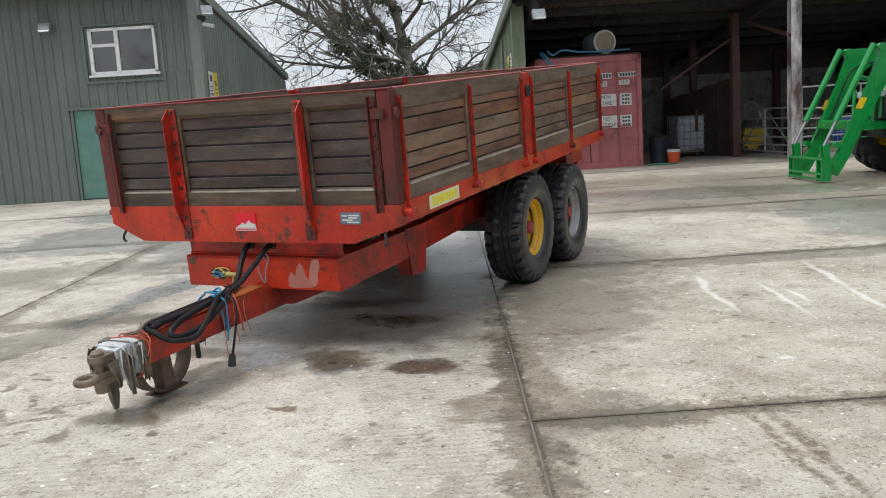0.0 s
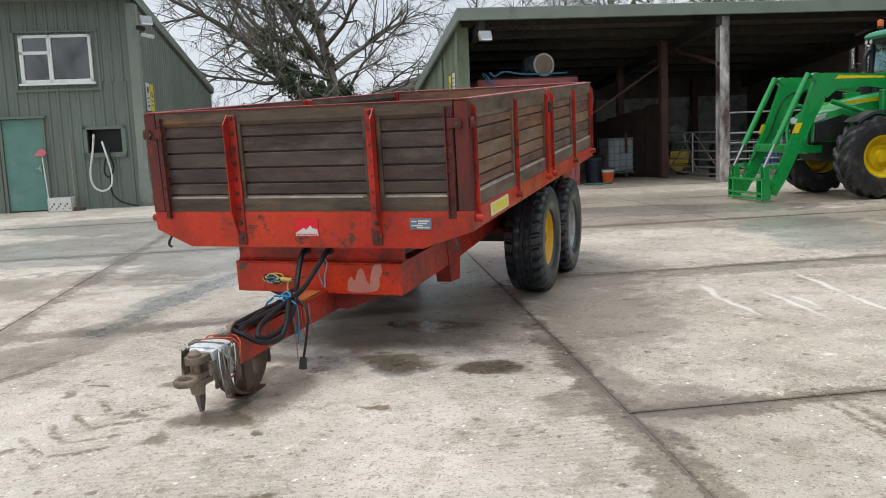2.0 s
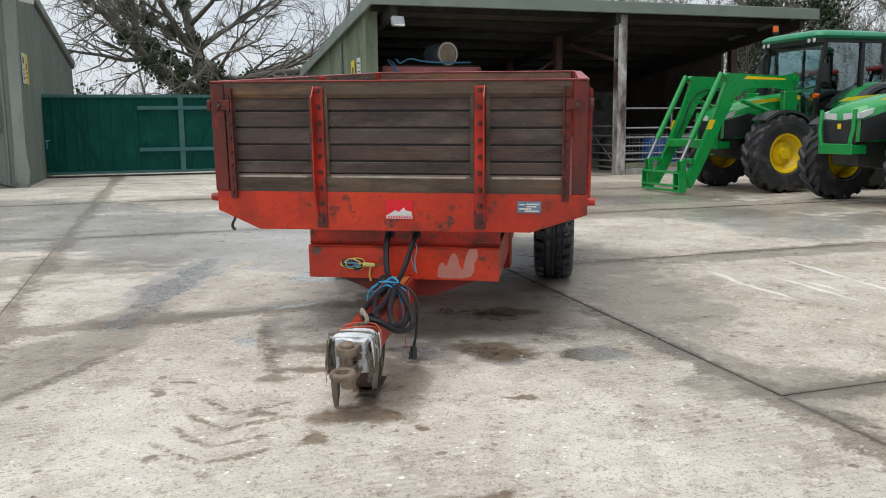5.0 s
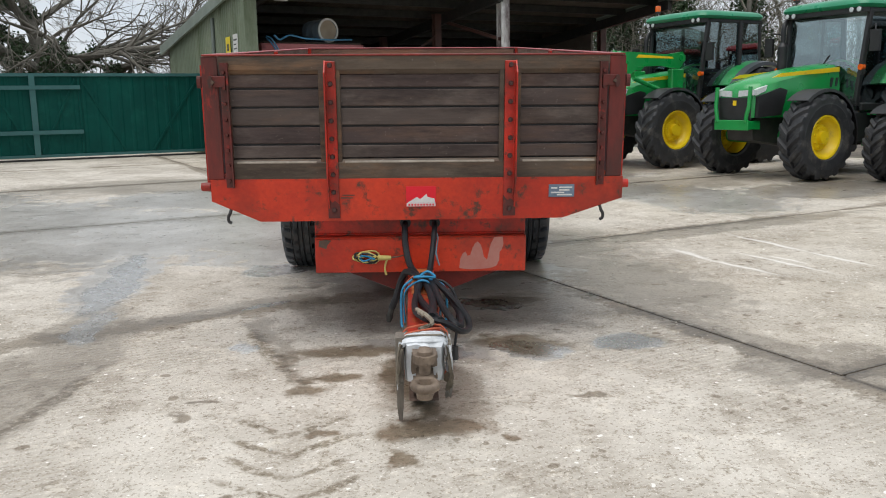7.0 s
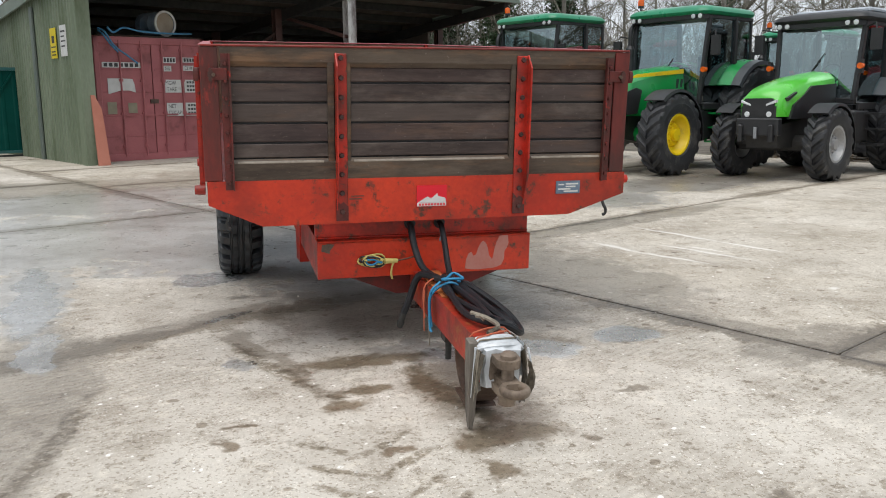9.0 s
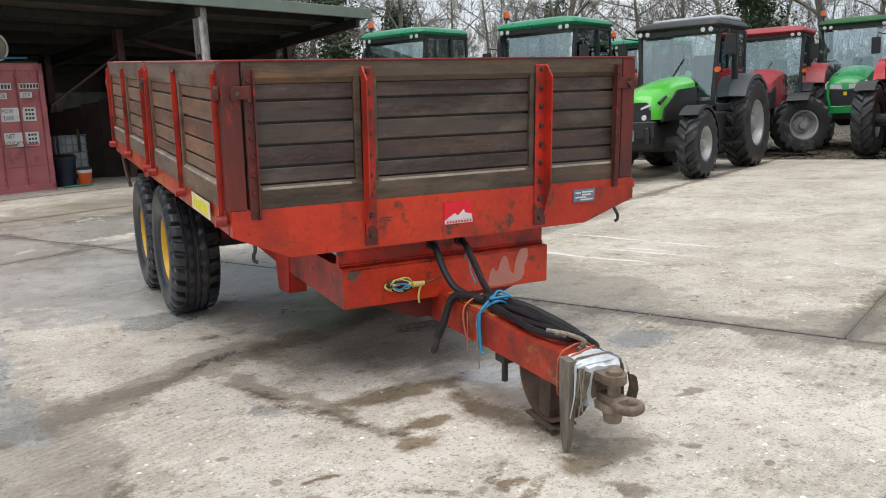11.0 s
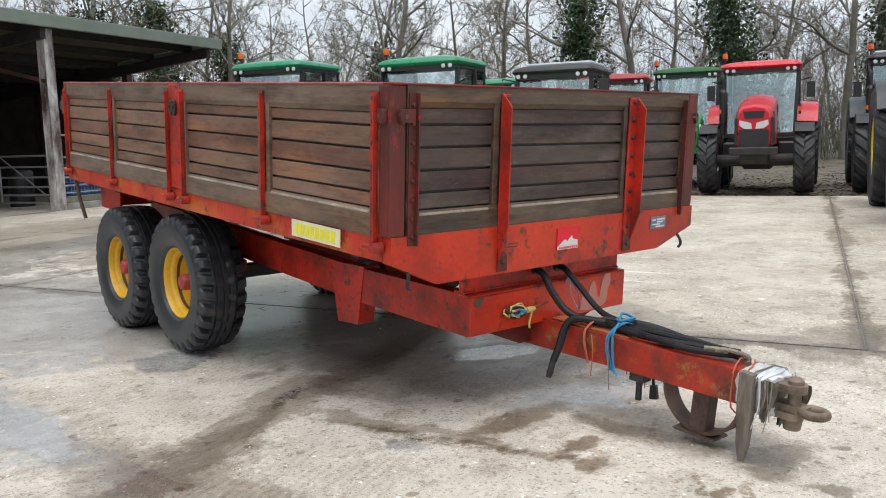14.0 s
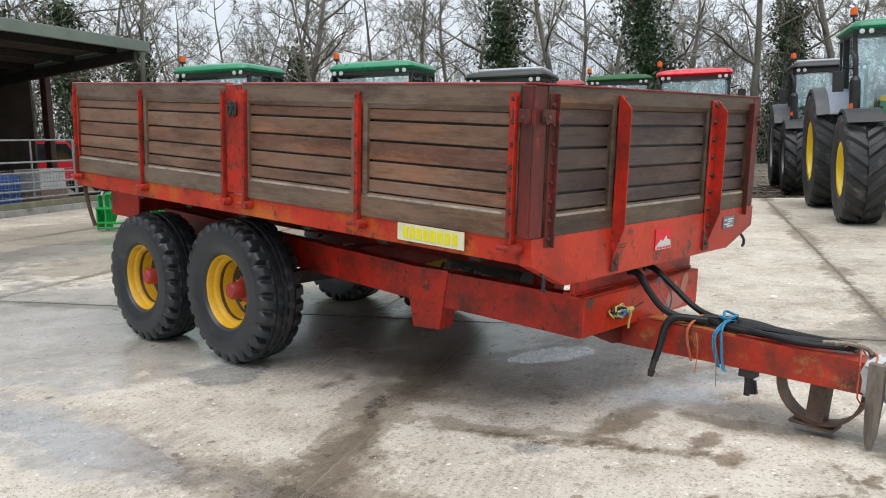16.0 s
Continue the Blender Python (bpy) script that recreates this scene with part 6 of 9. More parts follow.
            rings.append([(x0, -c * r, rf + e * r), (x1, -c * r, rf + e * r), (x1 + s * 0.012, -c * (r - 0.05), rf + e * (r - 0.05)), (x1, -c * (r - 0.05), rf + e * (r - 0.05)), (x1 - s * 0.01, -c * (r - 0.016), rf + e * (r - 0.016)), (x0, -c * (r - 0.016), rf + e * (r - 0.016))])
        slab_strip(bm, rings)
        part("front_mudguard", bm, BLACK, T, "", smooth=True)
    # cab
    cy0, cy1 = wb - 1.52, wb + 0.20
    rz = cab_h - 0.24
    cw = cab_w
    bm = bm_new()
    for s in (-1, 1):
        bar(bm, (s * (cw - 0.08), cy0 + 0.05, 1.25), (s * (cw - 0.02), cy0 + 0.22, rz), 0.07, 0.09, (0, 1, 0))
        bar(bm, (s * cw, wb - 0.42, 1.15), (s * (cw - 0.01), wb - 0.42, rz), 0.06, 0.08, (0, 1, 0))
        bar(bm, (s * (cw - 0.06), cy1, 1.45), (s * (cw - 0.04), cy1 - 0.05, rz), 0.07, 0.07, (0, 1, 0))
        span(bm, (s * (cw - 0.05), cy0 + 0.1, 1.10), (s * cw, wb - 0.4, 1.22))
        span(bm, (s * (cw - 0.06), cy0 + 0.2, rz - 0.05), (s * cw, cy1, rz + 0.02))
    span(bm, (-cw + 0.05, cy0 + 0.18, rz - 0.04), (cw - 0.05, cy0 + 0.25, rz + 0.02))
    span(bm, (-cw + 0.05, cy0 + 0.02, 1.20), (cw - 0.05, cy0 + 0.12, 1.30))
    cab = part("cab_frame", bm, BLACK, T, "black cab frame", 0.01)
    for s in (-1, 1):
        bm = bm_new()
        q = [(cy0 + 0.10, 1.24), (wb - 0.45, 1.20), (cy1 - 0.04, 1.48), (cy1 - 0.08, rz - 0.03), (cy0 + 0.24, rz - 0.03)]
        prism(bm, q, "x", s * (cw - 0.035), s * (cw - 0.028))
        part("side_glass", bm, CAB_GLASS, cab)
    bm = bm_new()
    q = [bm.verts.new(p) for p in ((-cw + 0.10, cy0 + 0.05, 1.28), (cw - 0.10, cy0 + 0.05, 1.28), (cw - 0.05, cy0 + 0.21, rz - 0.02), (-cw + 0.05, cy0 + 0.21, rz - 0.02))]
    bm.faces.new(q)
    part("windscreen", bm, CAB_GLASS, cab)
    bm = bm_new()
    q = [bm.verts.new(p) for p in ((-cw + 0.08, cy1, 1.5), (cw - 0.08, cy1, 1.5), (cw - 0.05, cy1 - 0.05, rz - 0.02), (-cw + 0.05, cy1 - 0.05, rz - 0.02))]
    bm.faces.new(q)
    part("rear_window", bm, CAB_GLASS, cab)
    bm = bm_new()
    bar(bm, (-0.30, cy0 + 0.06, 1.42), (0.12, cy0 + 0.13, 2.05), 0.02, 0.015)
    part("wiper", bm, BLACK, cab)
    bm = bm_new()
    secs = []
    for z, g in ((rz + 0.015, 0.0), (rz + 0.035, 0.045), (rz + 0.075, 0.065), (rz + 0.120, 0.050), (rz + 0.160, 0.0), (rz + 0.188, -0.10), (rz + 0.202, -0.28)):
        a, b, c = cw + g, cy0 + 0.10 - g - 0.06, cy1 + g
        k = 0.20
        corner = [(1 - math.sin(w), 1 - math.cos(w)) for w in (math.pi / 2 * q / 5 for q in range(6))]
        ring = [(-a + k * p, b + k * q) for p, q in corner[::-1]] + [(a - k * p, b + k * q) for p, q in corner]
        ring += [(a - k * p, c - k * q) for p, q in corner[::-1]] + [(-a + k * p, c - k * q) for p, q in corner]
        crown = 0.025 if g < -0.2 else 0.0
        secs.append([(x, y, z + crown * (1 - (x / a) ** 2)) for x, y in ring])
    slab_strip(bm, secs)
    rf_ob = part("cab_roof", bm, roof, T, "cab roof with work lamps", smooth=True)
    if style == "deutz":
        bm = bm_new()
        span(bm, (-cw + 0.10, cy0 + 0.55, rz + 0.18), (cw - 0.10, cy1 + 0.02, rz + 0.27))
        part("roof_cap", bm, LIGHT_GREY, rf_ob, "pale grey roof cap", 0.03)
    bm = bm_new()
    prism(bm, [(-cw + 0.0, cy0 + 0.16), (-cw + 0.10, cy0 + 0.03), (cw - 0.10, cy0 + 0.03), (cw - 0.0, cy0 + 0.16), (cw - 0.06, cy0 + 0.24), (-cw + 0.06, cy0 + 0.24)], "z", rz - 0.055, rz + 0.03)
    part("lamp_bar", bm, BLACK, rf_ob, "black visor under the roof", 0.012)
    for x in (-cw + 0.10, -cw + 0.24, cw - 0.24, cw - 0.10):
        bm = bm_new()
        rod(bm, (x, cy0 + 0.05, rz - 0.012), (x, cy0 + 0.012, rz - 0.012), 0.040, 0.052, 14)
        lamp_body = part("work_lamp", bm, BLACK, rf_ob, "round work lamp")
        bm = bm_new()
        lathe(bm, [(0.044, 0.0), (0.038, 0.008), (0.0, 0.014)], pose(x, cy0 + 0.013, rz - 0.012, 90, 0, 0), 14)
        part("lens", bm, LAMP, lamp_body, "clear lens", smooth=True)
    # mirrors, exhaust, beacon, indicator
    for s in (-1, 1):
        bm = bm_new()
        tube(bm, [(s * cw, cy0 + 0.2, 2.45), (s * (cw + 0.22), cy0 + 0.02, 2.50), (s * (cw + 0.24), cy0 + 0.0, 2.40)], 0.014, 6)
        box(bm, (s * (cw + 0.25), cy0 - 0.0, 2.24), (0.17, 0.06, 0.34))
        part("mirror", bm, BLACK, cab, "black door mirror", 0.015)
        bm = bm_new()
        rod(bm, (s * (cw + 0.03), cy0 - 0.04, 1.82), (s * (cw + 0.03), cy0 + 0.04, 1.82), 0.05, 0.05, 12)
        part("indicator", bm, AMBER, cab, "amber indicator")
        bm = bm_new()
        span(bm, (s * cw, cy0 - 0.02, 1.70), (s * (cw + 0.06), cy0 + 0.06, 1.93))
        part("indicator_bracket", bm, BLACK, cab)
    if stack:
        bm = bm_new()
        xs0, ys0 = -cw + 0.02, y1 + 0.02
        rod(bm, (xs0, ys0, 1.30), (xs0, ys0, 1.55), 0.06, 0.06, 14)
        rod(bm, (xs0, ys0, 1.55), (xs0, ys0, 2.25), 0.088, 0.088, 16)
        rod(bm, (xs0, ys0, 2.25), (xs0, ys0, 2.32), 0.088, 0.05, 16)
        tube(bm, curve_pts([(xs0, ys0, 2.30), (xs0, ys0, 2.52), (xs0, ys0 + 0.02, 2.62), (xs0 - 0.01, ys0 + 0.10, 2.70), (xs0 - 0.02, ys0 + 0.17, 2.73)], 4), 0.045, 10)
        part("exhaust_pipe", bm, BLACK, T, "matt black exhaust stack", smooth=True)
    if beacon:
        s = -1 if beacon == 1 else 1
        bm = bm_new()
        rod(bm, (s * (cw - 0.02), cy0 + 0.35, rz + 0.1), (s * (cw - 0.02), cy0 + 0.35, rz + 0.28), 0.016, 0.016, 8)
        rod(bm, (s * (cw - 0.02), cy0 + 0.35, rz + 0.26), (s * (cw - 0.02), cy0 + 0.35, rz + 0.30), 0.06, 0.06, 12)
        bc = part("beacon_mount", bm, BLACK, T)
        bm = bm_new()
        lathe(bm, [(0.058, 0), (0.06, 0.07), (0.052, 0.115), (0.0, 0.13)], pose(s * (cw - 0.02), cy0 + 0.35, rz + 0.30), 14)
        part("beacon_lens", bm, AMBER, bc, "amber flashing beacon, unlit", smooth=True)
    # rear wings, steps, tank, seat and wheel
    for s in (-1, 1):
        bm = bm_new()
        rings, flare = [], []
        x0, x1, x2 = s * (cw - 0.1), s * (track + wr * 0.18), s * (track + wr * 0.50)
        for a in range(34, 143, 8):
            r, c, e = rr + 0.11, -math.cos(math.radians(a)), math.sin(math.radians(a))
            rings.append([(x0, wb + c * (r + 0.03), rr + e * (r + 0.03)), (x1, wb + c * r, rr + e * r), (x1, wb + c * (r - 0.03), rr + e * (r - 0.03)), (x0, wb + c * (r - 0.01), rr + e * (r - 0.01))])
            flare.append([(x1, wb + c * (r + 0.004), rr + e * (r + 0.004)), (x2, wb + c * (r - 0.02), rr + e * (r - 0.02)), (x2 + s * 0.01, wb + c * (r - 0.09), rr + e * (r - 0.09)), (x2 - s * 0.01, wb + c * (r - 0.05), rr + e * (r - 0.05)), (x1, wb + c * (r - 0.034), rr + e * (r - 0.034))])
        slab_strip(bm, rings)
        wing = part("rear_wing", bm, fender or paint, T, "rear wing over the wheel", smooth=True)
        bm = bm_new()
        slab_strip(bm, flare)
        part("wing_flare", bm, paint if style == "plain" or style == "zetor" else GREY_T, wing, "dark flared edge" if style in ("deere", "deutz") else "", smooth=True)
        bm = bm_new()
        span(bm, (s * 0.40, 0.95, 0.55), (s * 0.78, wb - 1.0, 1.10))
        part("fuel_tank", bm, BLACK, T, "", 0.04)
        bm = bm_new()
        for k in range(3):
            span(bm, (s * 0.72, wb - 1.20, 0.50 + 0.26 * k), (s * 1.02, wb - 0.92, 0.53 + 0.26 * k))
        span(bm, (s * 0.72, wb - 1.21, 0.5), (s * 0.76, wb - 1.18, 1.15))
        part("step", bm, paint if style == "deere" else BLACK, T)
    bm = bm_new()
    span(bm, (-0.26, wb - 0.45, 1.35), (0.26, wb + 0.05, 1.50))
    span(bm, (-0.24, wb - 0.05, 1.45), (0.24, wb + 0.08, 2.15))
    part("seat", bm, BLACK, cab, "black cab seat", 0.04)
    bm = bm_new()
    tube(bm, [(0.19 * math.cos(a), wb - 0.85 + 0.08 * math.sin(a), 1.72 + 0.17 * math.sin(a)) for a in (2 * math.pi * k / 16 for k in range(17))], 0.014, 6)
    rod(bm, (0, wb - 0.85, 1.72), (0, wb - 1.05, 1.3), 0.03, 0.04)
    part("steering_wheel", bm, BLACK, cab)
    bm = bm_new()
    span(bm, (-cw + 0.1, cy0 + 0.1, 1.10), (cw - 0.1, cy1, 1.18))
    span(bm, (-0.35, cy0 + 0.1, 1.1), (0.35, cy0 + 0.3, 1.45))
    part("cab_floor", bm, BLACK, cab)
    return T


def loader(T, paint):
    """Front loader arms with pallet carriage, lowered to the ground in front."""
    for s in (-1, 1):
        x = s * 0.56
        bm = bm_new()
        prism(bm, [(0.58, 2.26), (0.66, 2.10), (0.50, 1.92), (0.10, 1.98), (-0.55, 1.96), (-0.76, 1.80), (-0.90, 1.92), (-1.04, 2.12), (-1.00, 2.23), (-0.80, 2.24), (0.20, 2.20)], "x", x - 0.05, x + 0.05)
        prism(bm, [(-0.84, 2.16), (-1.00, 2.12), (-1.20, 1.58), (-1.64, 0.60), (-1.88, 0.16), (-1.70, 0.10), (-1.50, 0.42), (-1.06, 1.30), (-0.80, 1.76)], "x", x - 0.046, x + 0.046)
        arm = part("loader_arm", bm, paint, T, "green loader boom arm", 0.015)
        bm = bm_new()
        rod(bm, (x + s * 0.01, -1.10, 2.24), (x + s * 0.01, -1.72, 1.02), 0.052, 0.052, 12)
        part("crowd_ram", bm, paint, arm, "green hydraulic ram", smooth=True)
        bm = bm_new()
        rod(bm, (x + s * 0.01, -1.72, 1.02), (x + s * 0.01, -1.92, 0.62), 0.026, 0.026, 10)
        part("ram_rod", bm, GALV, arm, "bright steel ram rod", smooth=True)
        bm = bm_new()
        prism(bm, [(-1.86, 0.66), (-1.96, 0.62), (-1.93, 0.34), (-1.80, 0.20), (-1.76, 0.30), (-1.84, 0.42)], "x", x - 0.075, x - 0.055)
        prism(bm, [(-1.86, 0.66), (-1.96, 0.62), (-1.93, 0.34), (-1.80, 0.20), (-1.76, 0.30), (-1.84, 0.42)], "x", x + 0.055, x + 0.075)
        part("tilt_link", bm, paint, arm, "", 0.006)
        bm = bm_new()
        rod(bm, (x + s * 0.08, 0.45, 1.35), (x + s * 0.08, -0.70, 1.74), 0.045, 0.045, 12)
        part("lift_ram", bm, paint, arm, smooth=True)
        bm = bm_new()
        span(bm, (x - 0.07, 0.30, 0.85), (x + 0.07, 0.62, 1.92))
        part("loader_bracket", bm, paint, T, "", 0.02)
        bm = bm_new()
        lathe(bm, [(0.0, 0.0), (0.055, 0.0), (0.055, 0.006), (0.0, 0.006)], pose(x + s * 0.047, -0.98, 1.72, 0, 90 * s, 0), 16)
        part("emblem", bm, BLACK, arm, "round black and yellow emblem")
        for py, pz, pr in ((-0.98, 2.18, 0.07), (0.56, 2.14, 0.075), (-1.78, 0.24, 0.06), (-1.72, 0.62, 0.05)):
            bm = bm_new()
            rod(bm, (x - s * 0.065, py, pz), (x + s * 0.075, py, pz), pr, pr, 12)
            part("pivot_pin", bm, paint, arm, smooth=True)
        bm = bm_new()
        tube(bm, curve_pts([(x - s * 0.07, 0.4, 2.05), (x - s * 0.08, -0.4, 2.0), (x - s * 0.09, -0.95, 1.85), (x - s * 0.08, -1.25, 1.2), (x - s * 0.06, -1.6, 0.7)]), 0.014, 6)
        part("loader_hose", bm, HOSE, arm, smooth=True)
        bm = bm_new()
        span(bm, (x + s * 0.05, -1.32, 0.72), (x + s * 0.06, -1.22, 0.74))
        prism(bm, [(-1.56, 0.62), (-1.44, 0.62), (-1.20, 1.10), (-1.30, 1.12)], "x", x + s * 0.047, x + s * 0.056)
        part("stiffener", bm, paint, arm, "", 0.004)
        bm = bm_new()
        prism(bm, [(-1.42, 1.20), (-1.30, 1.20), (-1.22, 1.38), (-1.34, 1.38)], "x", x + s * 0.047, x + s * 0.052)
        part("warning_label", bm, YELLOW_CLEAN, arm, "yellow warning label")
        bm = bm_new()
        prism(bm, [(-0.62, 2.13), (-0.55, 2.19), (0.30, 2.155), (0.34, 2.12)], "x", x + s * 0.050, x + s * 0.054)
        part("boom_stripe", bm, YELLOW_CLEAN, arm, "yellow stripe along the boom")
        bm = bm_new()
        prism(bm, [(-1.12, 1.50), (-0.95, 1.62), (-0.84, 2.08), (-0.98, 2.08), (-1.10, 1.76)], "x", x + s * 0.046, x + s * 0.062)
        part("knee_plate", bm, paint, arm, "", 0.006)
    bm = bm_new()
    span(bm, (-0.56, -1.52, 0.86), (0.56, -1.36, 1.02))
    part("cross_tube", bm, paint, T, "", 0.02)
    for z in (0.06, 0.15, 0.40):
        bm = bm_new()
        rod(bm, (-0.66, -1.98, z), (0.66, -1.98, z), 0.022, 0.022, 8)
        part("carriage_rail", bm, paint, T, smooth=True)
    for x in (-0.64, -0.46, 0.46, 0.64):
        bm = bm_new()
        prism(bm, [(-2.0, 0.03), (-1.84, 0.03), (-1.82, 0.20), (-1.93, 0.44), (-2.0, 0.42)], "x", x - 0.015, x + 0.015)
        part("carriage_plate", bm, paint, T, "", 0.006)


def facing(u, v, turn=0.0):
    """A tractor with its front axle at u, v, nose towards the trailer's side of the yard."""
    return yard_pose(u, v, None, -90 + turn)


BLUE_GREY = surface("pale_blue_grey_wing", (0.26, 0.29, 0.36), (0.20, 0.23, 0.29), 4.0, 0.4)
t1 = tractor(facing(8.5, 14.75), "green tractor with front loader lowered", GREEN_T, GREEN_ROOF, YELLOW_CLEAN, rf=0.74, wf=0.46, rr=0.98, wb=2.36, cab_h=3.12, stripe=YELLOW_CLEAN, nose=0.9)
loader(t1, GREEN_T)
tractor(facing(8.5, 11.42), "green tractor with yellow wheels and front guard", GREEN_T, GREEN_ROOF, YELLOW_CLEAN, rf=0.70, wf=0.44, rr=0.95, cab_h=3.02, stripe=YELLOW_CLEAN, nose=0.85)
tractor(facing(9.35, 8.92), "lime and black tractor with silver wheels", LIME, BLACK, SILVER, rf=0.58, wf=0.36, rr=0.82, wr=0.46, wb=2.55, track=0.80, cab_h=2.78, style="deutz", fender=GREY_T, stack=False, beacon=0, hood_w=0.37, hood_z=1.70, cab_w=0.76)
tractor(facing(14.2, 5.42), "bright red tractor with grey rims", RED_T, RED_T, SILVER, rf=0.72, wf=0.42, rr=0.95, cab_h=2.98, style="zetor", track=0.97, hood_w=0.37, hood_z=2.12, nose=0.95)
tractor(facing(8.3, 2.0), "large green tractor with yellow wheels", GREEN_T, GREEN_ROOF, YELLOW_CLEAN, rf=0.84, wf=0.58, rr=1.06, wr=0.68, wb=3.1, track=0.98, cab_h=3.3, stripe=YELLOW_CLEAN, nose=1.0, hood_z=2.0, fender=BLUE_GREY)
tractor(facing(15.1, 2.3), "dark tractor with grey wheels", GREY_T, BLACK, SILVER, rf=0.8, wf=0.5, rr=1.0, wb=2.8, cab_h=3.1, style="deutz", nose=0.9)
tractor(facing(15.0, 8.85, 6), "faded red tractor with silver wheels, front wheels turned", RED_T_DULL, RED_T_DULL, SILVER, steer=-58, rf=0.63, wf=0.50, rr=0.95, wb=2.6, cab_h=2.9, style="plain", stack=False, beacon=0)
tractor(facing(16.9, 7.3, 5), "green tractor with dark green roof", GREEN_T, surface("dark_green_roof", (0.01, 0.10, 0.02), (0.008, 0.08, 0.018)), YELLOW_CLEAN, rf=0.74, rr=1.0, cab_h=3.1, fender=BLACK)
tractor(facing(15.0, 12.2), "green tractor parked behind the front row", GREEN_T, GREEN_ROOF, YELLOW_CLEAN, rf=0.72, rr=0.95, cab_h=2.95)

# ---------------------------------------------------------------- bare winter trees
class Wood:
    """Collects tapered tubes as plain lists, for one mesh."""
    def __init__(self):
        self.v, self.f = [], []

    def limb(self, pts, radii, seg):
        base = len(self.v)
        n = len(pts)
        for i, p in enumerate(pts):
            d = pts[min(i + 1, n - 1)] - pts[max(i - 1, 0)]
            d = d / (math.sqrt(d.dot(d)) + 1e-9)
            ref = np.array((0.0, 0.0, 1.0)) if abs(d[2]) < 0.9 else np.array((1.0, 0.0, 0.0))
            x = np.cross(d, ref)
            x = x / math.sqrt(x.dot(x))
            y = np.cross(d, x)
            for k in range(seg):
                a = 2 * math.pi * k / seg
                self.v.append(tuple(p + radii[i] * (math.cos(a) * x + math.sin(a) * y)))
        for i in range(n - 1):
            for k in range(seg):
                a, b = base + i * seg + k, base + i * seg + (k + 1) % seg
                self.f.append((a, b, b + seg, a + seg))

    def mesh(self, name, material):
        me = bpy.data.meshes.new(name)
        me.from_pydata(self.v, [], self.f)
        me.materials.append(material)
        me.polygons.foreach_set("use_smooth", [True] * len(me.polygons))
        return me


def leaf_cloud(name, rng, anchors, count, size, material):
    """Small folded leaves scattered round given points (place, spread)."""
    v, f = [], []
    for _ in range(count):
        p, s = anchors[int(rng.integers(len(anchors)))]
        c = p + rng.normal(0, 1, 3) * s
        a = rng.normal(0, 1, 3)
        a /= np.linalg.norm(a)
        b = np.cross(a, rng.normal(0, 1, 3))
        b /= np.linalg.norm(b) + 1e-9
        z = size * rng.uniform(0.6, 1.4)
        k = len(v)
        n = np.cross(a, b) * z * 0.25
        v += [tuple(c - a * z), tuple(c + b * z * 0.6 + n), tuple(c + a * z), tuple(c - b * z * 0.6 + n)]
        f += [(k, k + 1, k + 2), (k, k + 2, k + 3)]
    me = bpy.data.meshes.new(name)
    me.from_pydata(v, [], f)
    me.materials.append(material)
    return me


